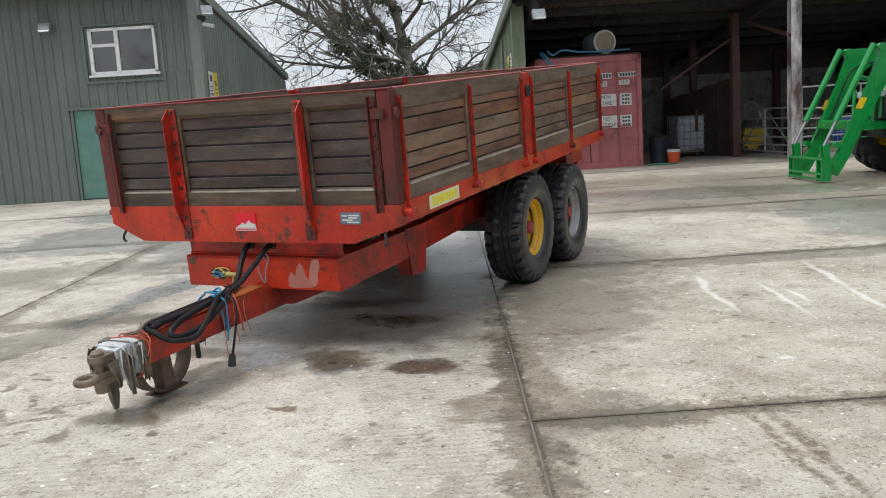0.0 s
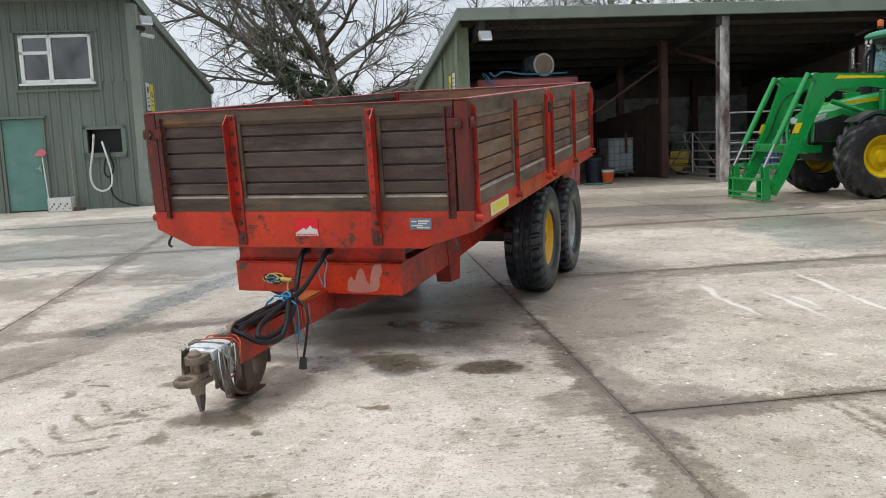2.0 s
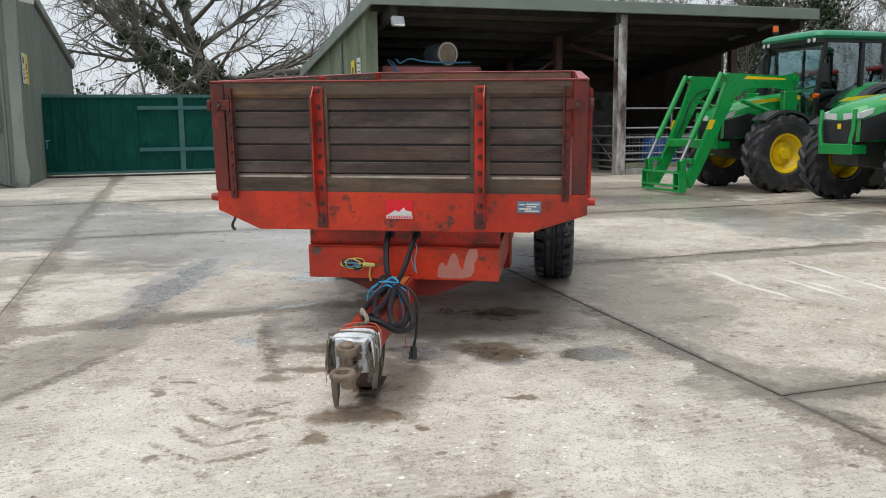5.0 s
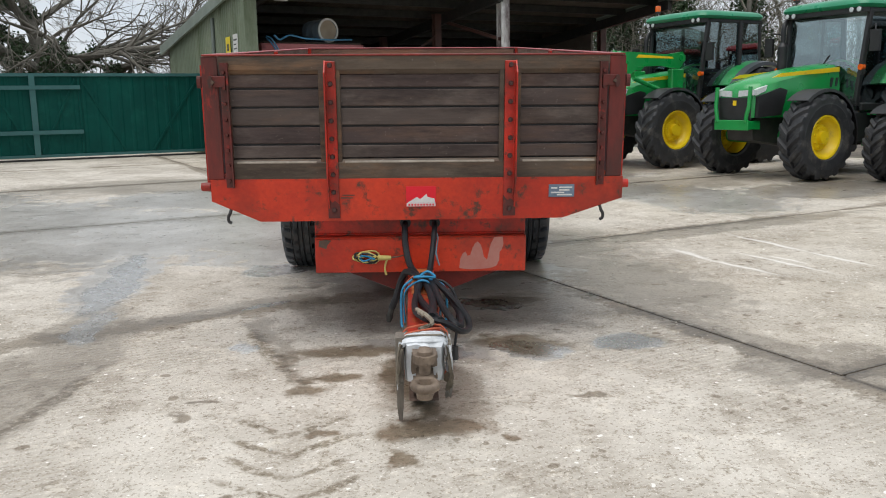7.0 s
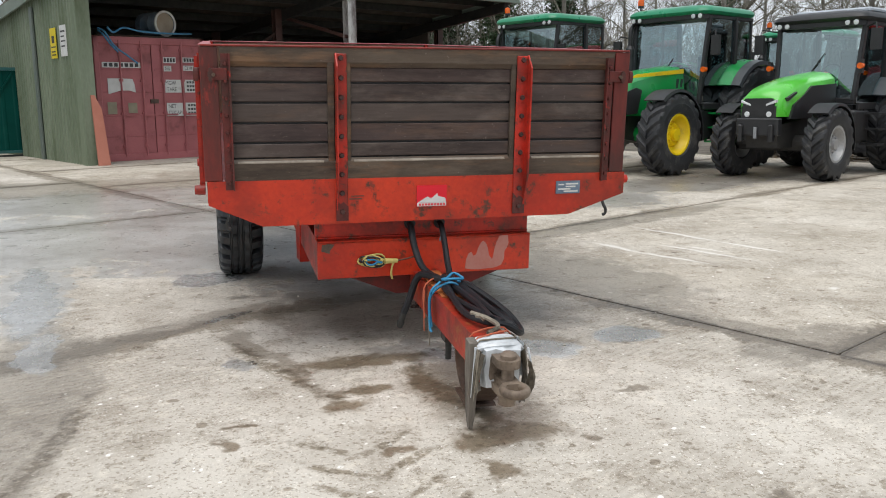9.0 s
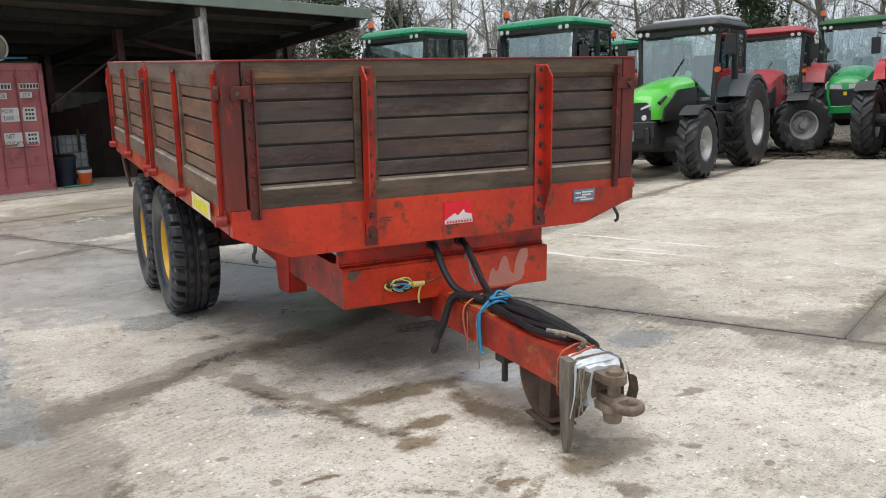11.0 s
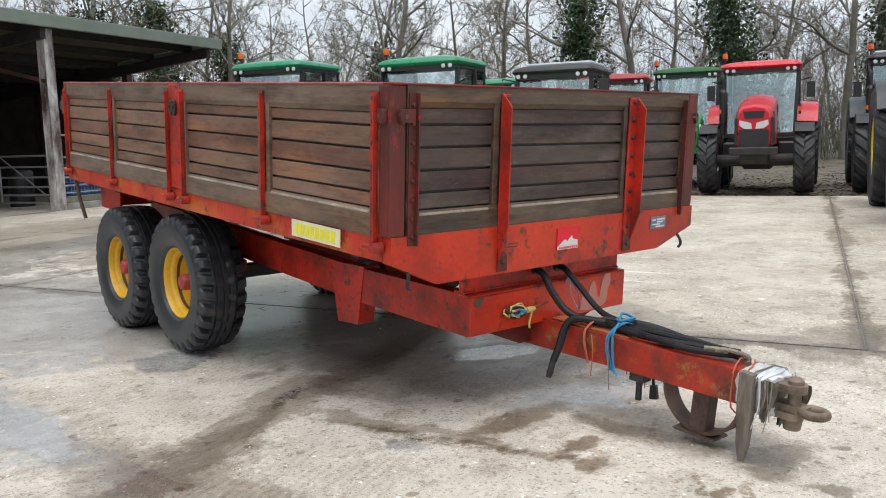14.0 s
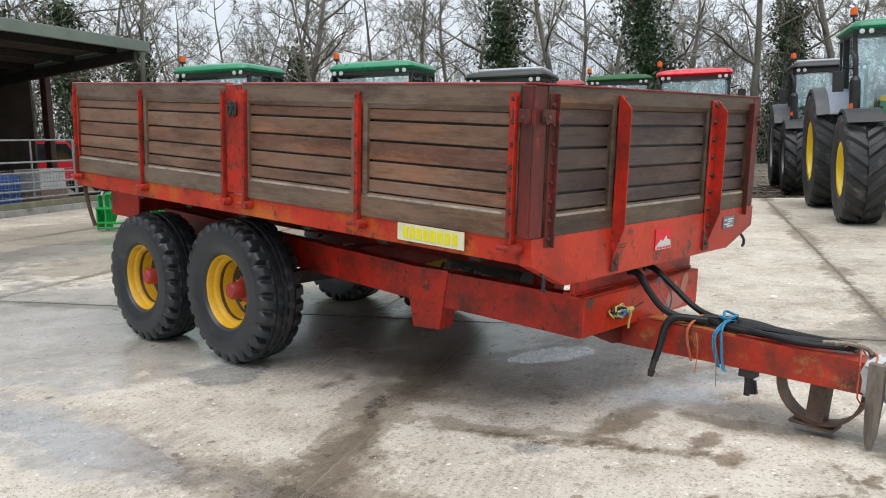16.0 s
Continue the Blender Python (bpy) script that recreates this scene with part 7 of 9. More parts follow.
def bare_tree(seed, height, r0, fork, counts, spread, droop=0.0, lean=(0, 0), ivy=0, ivy_top=0.5, ivy_wide=0.0, twig_r=0.011, thick=1.0, wood=None, taper=0.9, low=1.0):
    """Meshes of a leafless tree: trunk, crown of limbs and twigs, and ivy."""
    rng = np.random.default_rng(seed)
    trunk, crown, anchors = Wood(), Wood(), []

    def path(p, d, length, n, wob, lift):
        pts = [p]
        for _ in range(n):
            d = d + rng.normal(0, wob, 3) + np.array((0, 0, lift))
            d = d / math.sqrt(d.dot(d))
            p = p + d * length / n
            pts.append(p)
        return pts, d

    up = np.array((lean[0], lean[1], 1.0))
    pts, _ = path(np.array((0.0, 0.0, -0.2)), up / np.linalg.norm(up), height * 0.86, 12, 0.055, 0.01)
    rad = [r0 * (1.25 if i == 0 else 1) * (1 - 0.93 * (i / 12) ** taper) for i in range(13)]
    trunk.limb(pts, rad, 10)
    for i, p in enumerate(pts):
        if i / 12 < ivy_top:
            anchors += [(p + (pts[i + 1] - p) * w / 4, rad[i] * 0.62 + 0.05 + ivy_wide) for w in range(4)]
    c1, c2, c3, c4 = counts
    for i in range(c1):
        h = fork + (1 - fork) * ((i + rng.uniform(0, 0.8)) / c1) ** low * 0.97
        q = h * 12
        a = int(min(q, 11))
        p = pts[a] + (pts[a + 1] - pts[a]) * (q - a)
        az = i * 2.4 + rng.uniform(-0.4, 0.4)
        el = rng.uniform(0.08, 0.5) + 0.5 * h
        d = np.array((math.cos(az) * math.cos(el), math.sin(az) * math.cos(el), math.sin(el)))
        ln = spread * (1.08 - 0.72 * h) * rng.uniform(0.8, 1.15)
        rr = max(0.03, rad[a] * rng.uniform(0.42, 0.6) * thick)
        lp, _ = path(p, d, ln, 8, 0.13, 0.02 - droop)
        crown.limb(lp, [rr * (1 - 0.88 * k / 8) for k in range(9)], 7)
        for k in range(0, 4 if low > 1 else 2):
            if ivy and (h < ivy_top or low > 1 and i % 3 == 0):
                anchors.append((lp[k], rr * 0.8 + 0.05))
        for j in range(c2):
            t = rng.uniform(0.22, 1.0) * 8
            b = int(min(t, 7))
            p2 = lp[b] + (lp[b + 1] - lp[b]) * (t - b)
            d2 = (lp[b + 1] - lp[b])
            d2 = d2 / np.linalg.norm(d2) + rng.normal(0, 0.62, 3) + np.array((0, 0, 0.12))
            d2 = d2 / np.linalg.norm(d2)
            l2 = ln * rng.uniform(0.28, 0.5) * (1.15 - 0.4 * t / 8)
            r2 = max(0.018, rr * (1 - 0.88 * t / 8) * 0.6)
            p2s, _ = path(p2, d2, l2, 5, 0.17, 0.02 - droop)
            crown.limb(p2s, [r2 * (1 - 0.8 * k / 5) for k in range(6)], 5)
            for m in range(c3):
                t3 = rng.uniform(0.15, 1.0) * 5
                e = int(min(t3, 4))
                p3 = p2s[e] + (p2s[e + 1] - p2s[e]) * (t3 - e)
                d3 = (p2s[e + 1] - p2s[e])
                d3 = d3 / np.linalg.norm(d3) + rng.normal(0, 0.6, 3) + np.array((0, 0, 0.1))
                d3 = d3 / np.linalg.norm(d3)
                l3 = l2 * rng.uniform(0.3, 0.6)
                r3 = max(twig_r * 1.3, r2 * 0.45)
                p3s, _ = path(p3, d3, l3, 3, 0.2, 0.02 - droop)
                crown.limb(p3s, [r3, r3 * 0.8, r3 * 0.6, r3 * 0.35], 3)
                for w in range(c4):
                    t4 = rng.uniform(0.2, 1.0) * 3
                    g = int(min(t4, 2))
                    p4 = p3s[g] + (p3s[g + 1] - p3s[g]) * (t4 - g)
                    d4 = (p3s[g + 1] - p3s[g])
                    d4 = d4 / np.linalg.norm(d4) + rng.normal(0, 0.6, 3)
                    d4 = d4 / np.linalg.norm(d4)
                    p4s, _ = path(p4, d4, l3 * rng.uniform(0.4, 0.8), 1, 0.22, 0.03)
                    crown.limb(p4s, [twig_r, twig_r * 0.3], 3)
    out = [("trunk", trunk.mesh("trunk", wood or BARK)), ("crown", crown.mesh("crown", wood or TWIG))]
    if ivy:
        out.append(("ivy", leaf_cloud("ivy", rng, anchors, ivy, 0.085, IVY)))
    return out


def plant(meshes, x, y, turn, size, label, category="tree", group=""):
    T = thing("tree", pose(x, y, gz(x, y) - 0.06, 0, 0, turn) @ Matrix.Scale(size, 4), label, category, group)
    for name, me in meshes:
        shared(name, me, T)
    return T


OAK = bare_tree(14, 16, 0.62, 0.15, (20, 12, 8, 4), 12.0, 0.006, ivy=21000, ivy_top=0.24, twig_r=0.013, thick=1.15, wood=OAK_TWIG, taper=0.5, low=1.5)
plant(OAK, -19.74, 38.66, 40, 1.0, "large bare oak with ivy on its trunk")
KINDS = [bare_tree(21, 14, 0.15, 0.18, (13, 6, 5, 4), 4.4, -0.01, (0.05, 0.1), twig_r=0.010),
         bare_tree(22, 16, 0.21, 0.30, (12, 6, 5, 4), 5.2, -0.01, (0.12, 0.05), twig_r=0.010),
         bare_tree(23, 11, 0.11, 0.12, (14, 6, 5, 4), 3.8, 0.0, (-0.2, 0.04), twig_r=0.009)]
IVIED = [bare_tree(31, 15, 0.24, 0.34, (10, 6, 5, 4), 5.0, -0.01, (0.16, 0.0), ivy=6500, ivy_top=0.55, ivy_wide=0.28, twig_r=0.010),
         bare_tree(32, 13, 0.22, 0.30, (10, 6, 5, 4), 4.6, 0.0, ivy=8000, ivy_top=0.66, ivy_wide=0.34, twig_r=0.010)]


def bearing(px, py, yaw, dist):
    """A place seen from (px, py) in a direction (degrees to the left of +y) at a distance."""
    a = radians(yaw)
    return px - math.sin(a) * dist, py + math.cos(a) * dist


rng = random.Random(5)
n = 0
for yaw in [6 - 2.9 * k for k in range(32)]:
    for ring in range(2 if yaw > -60 else 3):
        d = rng.uniform(40, 47) if ring == 0 else rng.uniform(50, 64)
        x, y = bearing(-6, 1, yaw + rng.uniform(-1.1, 1.1), d)
        plant(KINDS[n % 3], x, y, rng.uniform(0, 360), rng.uniform(0.8, 1.2), "bare winter tree in the wood", "tree", "trees of the wood")
        n += 1
for yaw, d, k, s in ((-17.5, 41, 0, 1.0), (-23.5, 39, 1, 1.05), (-20, 44, 1, 0.95), (-50.5, 36, 0, 1.0), (-60.3, 36, 1, 1.05), (-27.5, 45, 1, 0.9), (-9, 42, 1, 1.0), (-3, 43, 0, 1.0), (-67, 42, 0, 1.0), (-36, 47, 0, 0.9)):
    x, y = bearing(-7.15, 1.49, yaw, d)
    plant(IVIED[k], x, y, rng.uniform(0, 360), s, "bare tree wrapped in dark ivy", "tree", "trees of the wood")
for yaw, d in ((32, 62), (27, 70), (23, 66), (37, 70), (18, 74), (42, 72), (12, 60)):
    x, y = bearing(-3, 0, yaw, d)
    plant(KINDS[int(d) % 3], x, y, rng.uniform(0, 360), rng.uniform(0.6, 0.8), "distant bare tree behind the gate", "tree", "distant trees")


def thicket(name, seed, spots, hmin, hmax, material, label):
    """Thin upright stems with side twigs, too many to count."""
    r = np.random.default_rng(seed)
    w = Wood()
    for x, y in spots:
        z = gz(x, y)
        h = r.uniform(hmin, hmax)
        p = np.array((x, y, z - 0.1))
        d = np.array((r.normal(0, 0.18), r.normal(0, 0.18), 1.0))
        pts = [p, p + d * h * 0.5 + r.normal(0, 0.12, 3), p + d * h + r.normal(0, 0.3, 3)]
        w.limb(pts, [0.022, 0.014, 0.005], 3)
        for _ in range(7):
            q = pts[1] + (pts[2] - pts[1]) * r.uniform(-0.7, 0.9)
            e = q + np.array((r.normal(0, 0.5), r.normal(0, 0.5), r.uniform(0.1, 0.9))) * h * 0.22
            w.limb([q, e], [0.011, 0.005], 3)
    ob = new(name, w.mesh(name, material))
    return tagged(ob, label, "undergrowth", kind="stuff")


r2 = np.random.default_rng(3)
spots = []
for _ in range(4200):
    spots.append(bearing(-6, 1, r2.uniform(-86, 10), r2.uniform(38, 62)))
thicket("undergrowth", 4, spots, 1.5, 7.5, TWIG, "tangled brown undergrowth of the bare wood")
spots = []
for _ in range(1500):
    spots.append(bearing(-3, 0, r2.uniform(8, 44), r2.uniform(48, 60)))
thicket("hedgerow", 6, spots, 1.5, 4.4, TWIG, "bare brown hedgerow beyond the gate")
rng3 = np.random.default_rng(8)
for yaw, d, z, s in ((29.5, 47, 1.6, 1.1), (31.5, 47, 1.9, 1.2), (34, 48, 1.6, 1.1)):
    x, y = bearing(-3, 0, yaw, d)
    ob = new("shrub", leaf_cloud("shrub", rng3, [(np.array((0.0, 0.0, 0.5 + z * k / 6 + 0.2)), s * (0.75 - 0.06 * k)) for k in range(7)], 2600, 0.10, HEDGE))
    ob.matrix_basis = pose(x, y, gz(x, y) - 0.2)
    tagged(ob, "dense evergreen shrub beyond the gate", "shrub")

# trees behind the camera close the yard on that side
for k in range(6):
    x, y = bearing(-4, 0, 150 + 9 * k, rng.uniform(26, 34))
    plant(KINDS[k % 3], x, y, rng.uniform(0, 360), rng.uniform(0.8, 1.0), "bare winter tree behind the yard", "tree", "trees behind the yard")

# ---------------------------------------------------------------- shipping container in the barn
def at_yard(u, v, turn=0.0, z=0.13):
    return pose(*yard(u, v, z), 0, 0, YAW + turn)


CN = thing("shipping_container", at_yard(2.75, 21.5), "oxide-red steel shipping container with closed doors", "container")
CWD, CHT, CLN = 2.65, 2.80, 6.1
bm = bm_new()
span(bm, (0, 0.06, 0.05), (0.12, 0.2, CHT))
span(bm, (CWD - 0.12, 0.06, 0.05), (CWD, 0.2, CHT))
span(bm, (0, 0.06, CHT - 0.16), (CWD, 0.2, CHT))
span(bm, (0, 0.06, 0.0), (CWD, 0.2, 0.16))
part("door_frame", bm, CONT_RED, CN, "", 0.01)
bm = bm_new()
ribbed(bm, (CWD - 0.02, 0.2), (CWD - 0.02, CLN), 0.12, CHT - 0.06, CHT - 0.06, 0.28, 0.035, (1, 0))
ribbed(bm, (0.02, CLN), (0.02, 0.2), 0.12, CHT - 0.06, CHT - 0.06, 0.28, 0.035, (-1, 0))
span(bm, (0.0, 0.2, CHT - 0.06), (CWD, CLN, CHT))
span(bm, (0.0, 0.2, 0.0), (CWD, CLN, 0.14))
span(bm, (0.0, CLN - 0.04, 0.0), (CWD, CLN, CHT))
part("body", bm, CONT_RED, CN, "corrugated steel body")
for k, (x0, x1) in enumerate(((0.12, 1.315), (1.335, CWD - 0.12))):
    bm = bm_new()
    span(bm, (x0, 0.10, 0.14), (x1, 0.15, CHT - 0.14))
    for z in (0.55, 1.02, 1.55, 2.05):
        span(bm, (x0 + 0.05, 0.085, z), (x1 - 0.05, 0.10, z + 0.035))
    dd = part("door", bm, CONT_RED, CN, "red steel container door", 0.004)
    for f in (0.38, 0.80) if k == 0 else (0.20, 0.60):
        x = x0 + (x1 - x0) * f
        bm = bm_new()
        rod(bm, (x, 0.065, 0.10), (x, 0.065, CHT - 0.08), 0.021, 0.021, 10)
        for z in (0.3, 1.05, 1.8, 2.5):
            span(bm, (x - 0.05, 0.06, z), (x + 0.05, 0.10, z + 0.06))
        part("lock_rod", bm, CONT_RED, dd, "red lock rod", 0.0, True)
        bm = bm_new()
        span(bm, (x - 0.02, 0.03, 1.02), (x + 0.30, 0.05, 1.06))
        part("lock_handle", bm, CONT_RED, dd)
    for z in (0.35, 1.05, 1.75, 2.45):
        bm = bm_new()
        xx = 0.06 if k == 0 else CWD - 0.06
        span(bm, (xx - 0.05, 0.04, z), (xx + 0.05, 0.09, z + 0.12))
        part("hinge", bm, CONT_RED, dd)
bm = bm_new()
span(bm, (1.23, 0.045, 1.30), (1.42, 0.09, 1.40))
part("padlock_box", bm, RUST, CN, "rusty lock box")
DARK_INK = surface("faded_black_ink", (0.03, 0.03, 0.032), (0.06, 0.06, 0.06), 20, 0.6)
def plate(u0, u1, z0, z1, name="label_plate", material=WHITE_DULL, label="peeling white label"):
    bm = bm_new()
    span(bm, (u0 - 2.75, 0.076, z0 - 0.13), (u1 - 2.75, 0.079, z1 - 0.13))
    return part(name, bm, material, CN, label)
def ink(parent, rows):
    bm = bm_new()
    for u0, u1, z, h in rows:
        span(bm, (u0 - 2.75, 0.073, z - h / 2 - 0.13), (u1 - 2.75, 0.0755, z + h / 2 - 0.13))
    part("print_bars", bm, DARK_INK, parent)
def words(parent, text, u, z, size, squash=0.8):
    lettering("print", text, size, pose(u - 2.75, 0.074, z - 0.13, 90, 0, 0), DARK_INK, parent, "black capitals", squash)
p = plate(4.36, 4.76, 1.68, 1.98)
words(p, "MGW", 4.50, 1.90, 0.13)
words(p, "TARE", 4.52, 1.75, 0.13)
p = plate(4.84, 5.14, 1.68, 1.98)
ink(p, [(4.90 + 0.07 * (k % 3), 4.95 + 0.07 * (k % 3), 1.92 - 0.09 * (k // 3), 0.05) for k in range(9)])
p = plate(4.37, 4.77, 1.13, 1.44)
words(p, "NET", 4.51, 1.36, 0.13)
words(p, "CUCAP", 4.57, 1.21, 0.12)
p = plate(4.84, 5.14, 1.13, 1.44)
ink(p, [(4.90 + 0.07 * (k % 3), 4.95 + 0.07 * (k % 3), 1.38 - 0.09 * (k // 3), 0.05) for k in range(9)])
p = plate(4.34, 4.66, 2.36, 2.50)
ink(p, [(4.37 + 0.072 * k, 4.42 + 0.072 * k, 2.43, 0.09) for k in range(4)])
p = plate(4.83, 5.30, 2.38, 2.50)
ink(p, [(4.86 + 0.072 * k, 4.91 + 0.072 * k, 2.44, 0.08) for k in range(6)])
p = plate(4.34, 4.54, 2.17, 2.30)
words(p, "GB", 4.44, 2.235, 0.12)
p = plate(4.83, 5.10, 2.19, 2.31)
words(p, "2210", 4.965, 2.25, 0.11)
p = plate(2.92, 3.80, 2.24, 2.36)
ink(p, [(2.96 + 0.118 * k, 3.04 + 0.118 * k, 2.30, 0.08) for k in range(7)])
bm = bm_new()
prism(bm, [(0.27, 1.52), (0.27, 1.87), (0.56, 1.87), (0.56, 1.60), (0.42, 1.56)], "y", 0.075, 0.079)
prism(bm, [(0.60, 1.60), (0.60, 1.87), (0.84, 1.86), (0.88, 1.74), (0.90, 1.55), (0.75, 1.60)], "y", 0.075, 0.079)
part("poster", bm, WHITE_DULL, CN, "torn white poster")
PALE_OLIVE = surface("faded_olive_sticker", (0.30, 0.27, 0.19), (0.24, 0.21, 0.15), 8, 0.6)
plate(2.98, 3.19, 1.20, 1.47, "sticker", PALE_OLIVE, "faded sticker")
plate(3.45, 3.66, 1.22, 1.45, "sticker", PALE_OLIVE, "faded sticker")

# on top of the container
for k in range(5):
    bm = bm_new()
    span(bm, (0.1, 0, 0), (2.62 + 0.12 * math.sin(k * 2.1), 0.13, 0.045))
    tagged(part("plank", bm, TIMBER, None, bevel=0.004), "weathered plank laid across the container roof", "plank", "planks on the container").matrix_basis = at_yard(2.75, 21.5, z=0.13 + CHT) @ Matrix.Translation((0, 0.15 + 0.2 * k, 0))
DRUM = thing("drum", at_yard(4.56, 21.8, 14, 3.28) @ Matrix.Scale(0.88, 4), "blue drum lying on its side, pale open end", "drum")
bm = bm_new()
lathe(bm, [(0.0, 0.03), (0.29, 0.03), (0.30, 0.0), (0.32, 0.0), (0.325, 0.03), (0.32, 0.05), (0.32, 0.30), (0.33, 0.32), (0.32, 0.34), (0.32, 0.62), (0.33, 0.64), (0.32, 0.66), (0.32, 0.86), (0.0, 0.88)], pose(0, 0, 0, -90, 0, 0), 32)
part("shell", bm, surface("grey_blue_drum_plastic", (0.10, 0.16, 0.22), (0.20, 0.24, 0.27), 3, 0.5), DRUM, smooth=True)
bm = bm_new()
lathe(bm, [(0.285, -0.012), (0.30, -0.02), (0.34, -0.02), (0.345, 0.02), (0.33, 0.03)], pose(0, 0, 0, -90, 0, 0), 32)
part("rim", bm, WHITE_DULL, DRUM, "white rim", smooth=True)
bm = bm_new()
lathe(bm, [(0.0, 0.018), (0.287, 0.018), (0.287, 0.028), (0.0, 0.028)], pose(0, 0, 0, -90, 0, 0), 28)
part("end_face", bm, surface("tan_drum_end", (0.40, 0.33, 0.25), (0.30, 0.24, 0.18), 3, 0.7), DRUM, "tan end face")
ROPEBLUE = surface("sky_blue_hose", (0.07, 0.26, 0.45), (0.05, 0.20, 0.36), 12, 0.5)
bm = bm_new()
tube(bm, curve_pts([(2.4, 0.2, 0.10), (1.7, 0.1, 0.08), (1.1, 0.05, 0.10), (0.7, 0.0, 0.16), (0.45, -0.02, 0.05), (0.30, -0.06, 0.15)]), 0.022, 6)
tube(bm, curve_pts([(0.15, 0.1, 0.14), (0.25, -0.03, 0.05), (0.45, -0.03, -0.25), (0.72, -0.03, -0.45), (0.95, -0.02, -0.62)]), 0.02, 6)
tube(bm, curve_pts([(0.15, 0.1, 0.10), (0.22, -0.03, -0.02), (0.36, -0.04, -0.22), (0.52, -0.03, -0.38)]), 0.02, 6)
tagged(part("blue_hose", bm, ROPEBLUE, None, smooth=True), "blue hose trailing over the container top", "hose").matrix_basis = at_yard(2.75, 21.5, z=0.13 + CHT + 0.03)

# ---------------------------------------------------------------- other things in the barn
BIN = thing("dustbin", at_yard(5.95, 22.1), "dark blue plastic dustbin with a lid", "bin")
bm = bm_new()
lathe(bm, [(0.0, 0.0), (0.22, 0.0), (0.255, 0.62), (0.27, 0.64), (0.27, 0.66)], Matrix(), 24)
part("body", bm, surface("dark_blue_plastic", (0.012, 0.02, 0.034), (0.018, 0.028, 0.045), 5, 0.5), BIN, smooth=True)
bm = bm_new()
lathe(bm, [(0.285, 0.64), (0.285, 0.68), (0.22, 0.74), (0.06, 0.76), (0.0, 0.76)], Matrix(), 24)
part("lid", bm, BLACK, BIN, "black lid", smooth=True)
BK = thing("bucket", at_yard(6.22, 21.75), "orange plastic bucket with a white and black rim", "bucket")
bm = bm_new()
lathe(bm, [(0.0, 0.0), (0.135, 0.0), (0.165, 0.30)], Matrix(), 20)
part("body", bm, surface("orange_plastic", (0.62, 0.10, 0.02), (0.55, 0.08, 0.015), 5, 0.4), BK, smooth=True)
bm = bm_new()
lathe(bm, [(0.168, 0.30), (0.172, 0.37), (0.15, 0.38), (0.145, 0.30)], Matrix(), 20)
part("rim", bm, WHITE_DULL, BK, "white rim", smooth=True)
bm = bm_new()
lathe(bm, [(0.176, 0.37), (0.176, 0.41), (0.0, 0.42)], Matrix(), 20)
part("lid", bm, BLACK, BK, "black lid", smooth=True)
bm = bm_new()
tube(bm, curve_pts([(0, 0, 0.03), (0.25, 0.05, 0.03), (0.5, -0.03, 0.03), (0.75, 0.06, 0.03)]), 0.025, 6)
tagged(part("hose_pipe", bm, surface("green_hose", (0.05, 0.22, 0.13), (0.04, 0.18, 0.1), 9, 0.5), None, smooth=True), "short green hosepipe on the ground", "hose").matrix_basis = at_yard(5.45, 21.35)

IBC = thing("bulk_container", at_yard(7.05, 24.2), "white plastic tank in a galvanised cage on a pallet", "tank")
bm = bm_new()
box(bm, (0.55, 0.5, 0.66), (1.02, 0.94, 0.96))
part("bottle", bm, surface("cloudy_white_plastic", (0.50, 0.54, 0.58), (0.38, 0.42, 0.46), 2.5, 0.4, dirt=(0.22, 0.24, 0.24), dirt_amount=0.2), IBC, "cloudy white bottle", 0.06)
for z in (0.16, 0.32, 0.52, 0.72, 0.92, 1.16):
    bm = bm_new()
    for a, b in (((0, 0), (1.1, 0)), ((1.1, 0), (1.1, 1.0)), ((1.1, 1.0), (0, 1.0)), ((0, 1.0), (0, 0))):
        rod(bm, (*a, z), (*b, z), 0.014, 0.014, 6)
    part("cage_rail", bm, GALV, IBC)
for k in range(7):
    for y in (0, 1.0):
        bm = bm_new()
        rod(bm, (1.1 * k / 6, y, 0.12), (1.1 * k / 6, y, 1.17), 0.014, 0.014, 6)
        part("cage_upright", bm, GALV, IBC)
for k in range(1, 5):
    for x in (0, 1.1):
        bm = bm_new()
        rod(bm, (x, k / 5, 0.12), (x, k / 5, 1.17), 0.014, 0.014, 6)
        part("cage_upright", bm, GALV, IBC)
bm = bm_new()
for x in (0.05, 0.55, 1.05):
    span(bm, (x - 0.05, 0, 0.0), (x + 0.05, 1.0, 0.10))
span(bm, (0, 0, 0.10), (1.1, 1.0, 0.13))
part("pallet", bm, TIMBER, IBC)
bm = bm_new()
span(bm, (0.50, -0.03, 0.72), (0.58, -0.01, 1.32))
part("batten", bm, TIMBER, IBC)

PT = thing("sheet_partition", at_yard(8.30, 23.35, 118), "leaning dark rusty sheet partition", "partition")
for k in range(5):
    bm = bm_new()
    prism(bm, [(0.52 * k, 0.0), (0.52 * k + 0.50, 0.0), (0.52 * k + 0.50, 2.05 - 0.10 * k), (0.52 * k, 2.10 - 0.10 * k)], "y", 0.0, 0.03)
    part("sheet", bm, surface("dark_rusty_sheet", (0.055, 0.035, 0.028), (0.03, 0.022, 0.02), 3, 0.7), PT)
bm = bm_new()
bar(bm, (0, 0, 0), (0.10, 0.28, 0.42), 0.02, 0.02)
tagged(part("orange_stake", bm, surface("orange_stake_paint", (0.55, 0.09, 0.03), (0.45, 0.07, 0.03), 9, 0.5), None), "thin orange stake leaning by the post", "stake").matrix_basis = at_yard(8.20, 22.9)

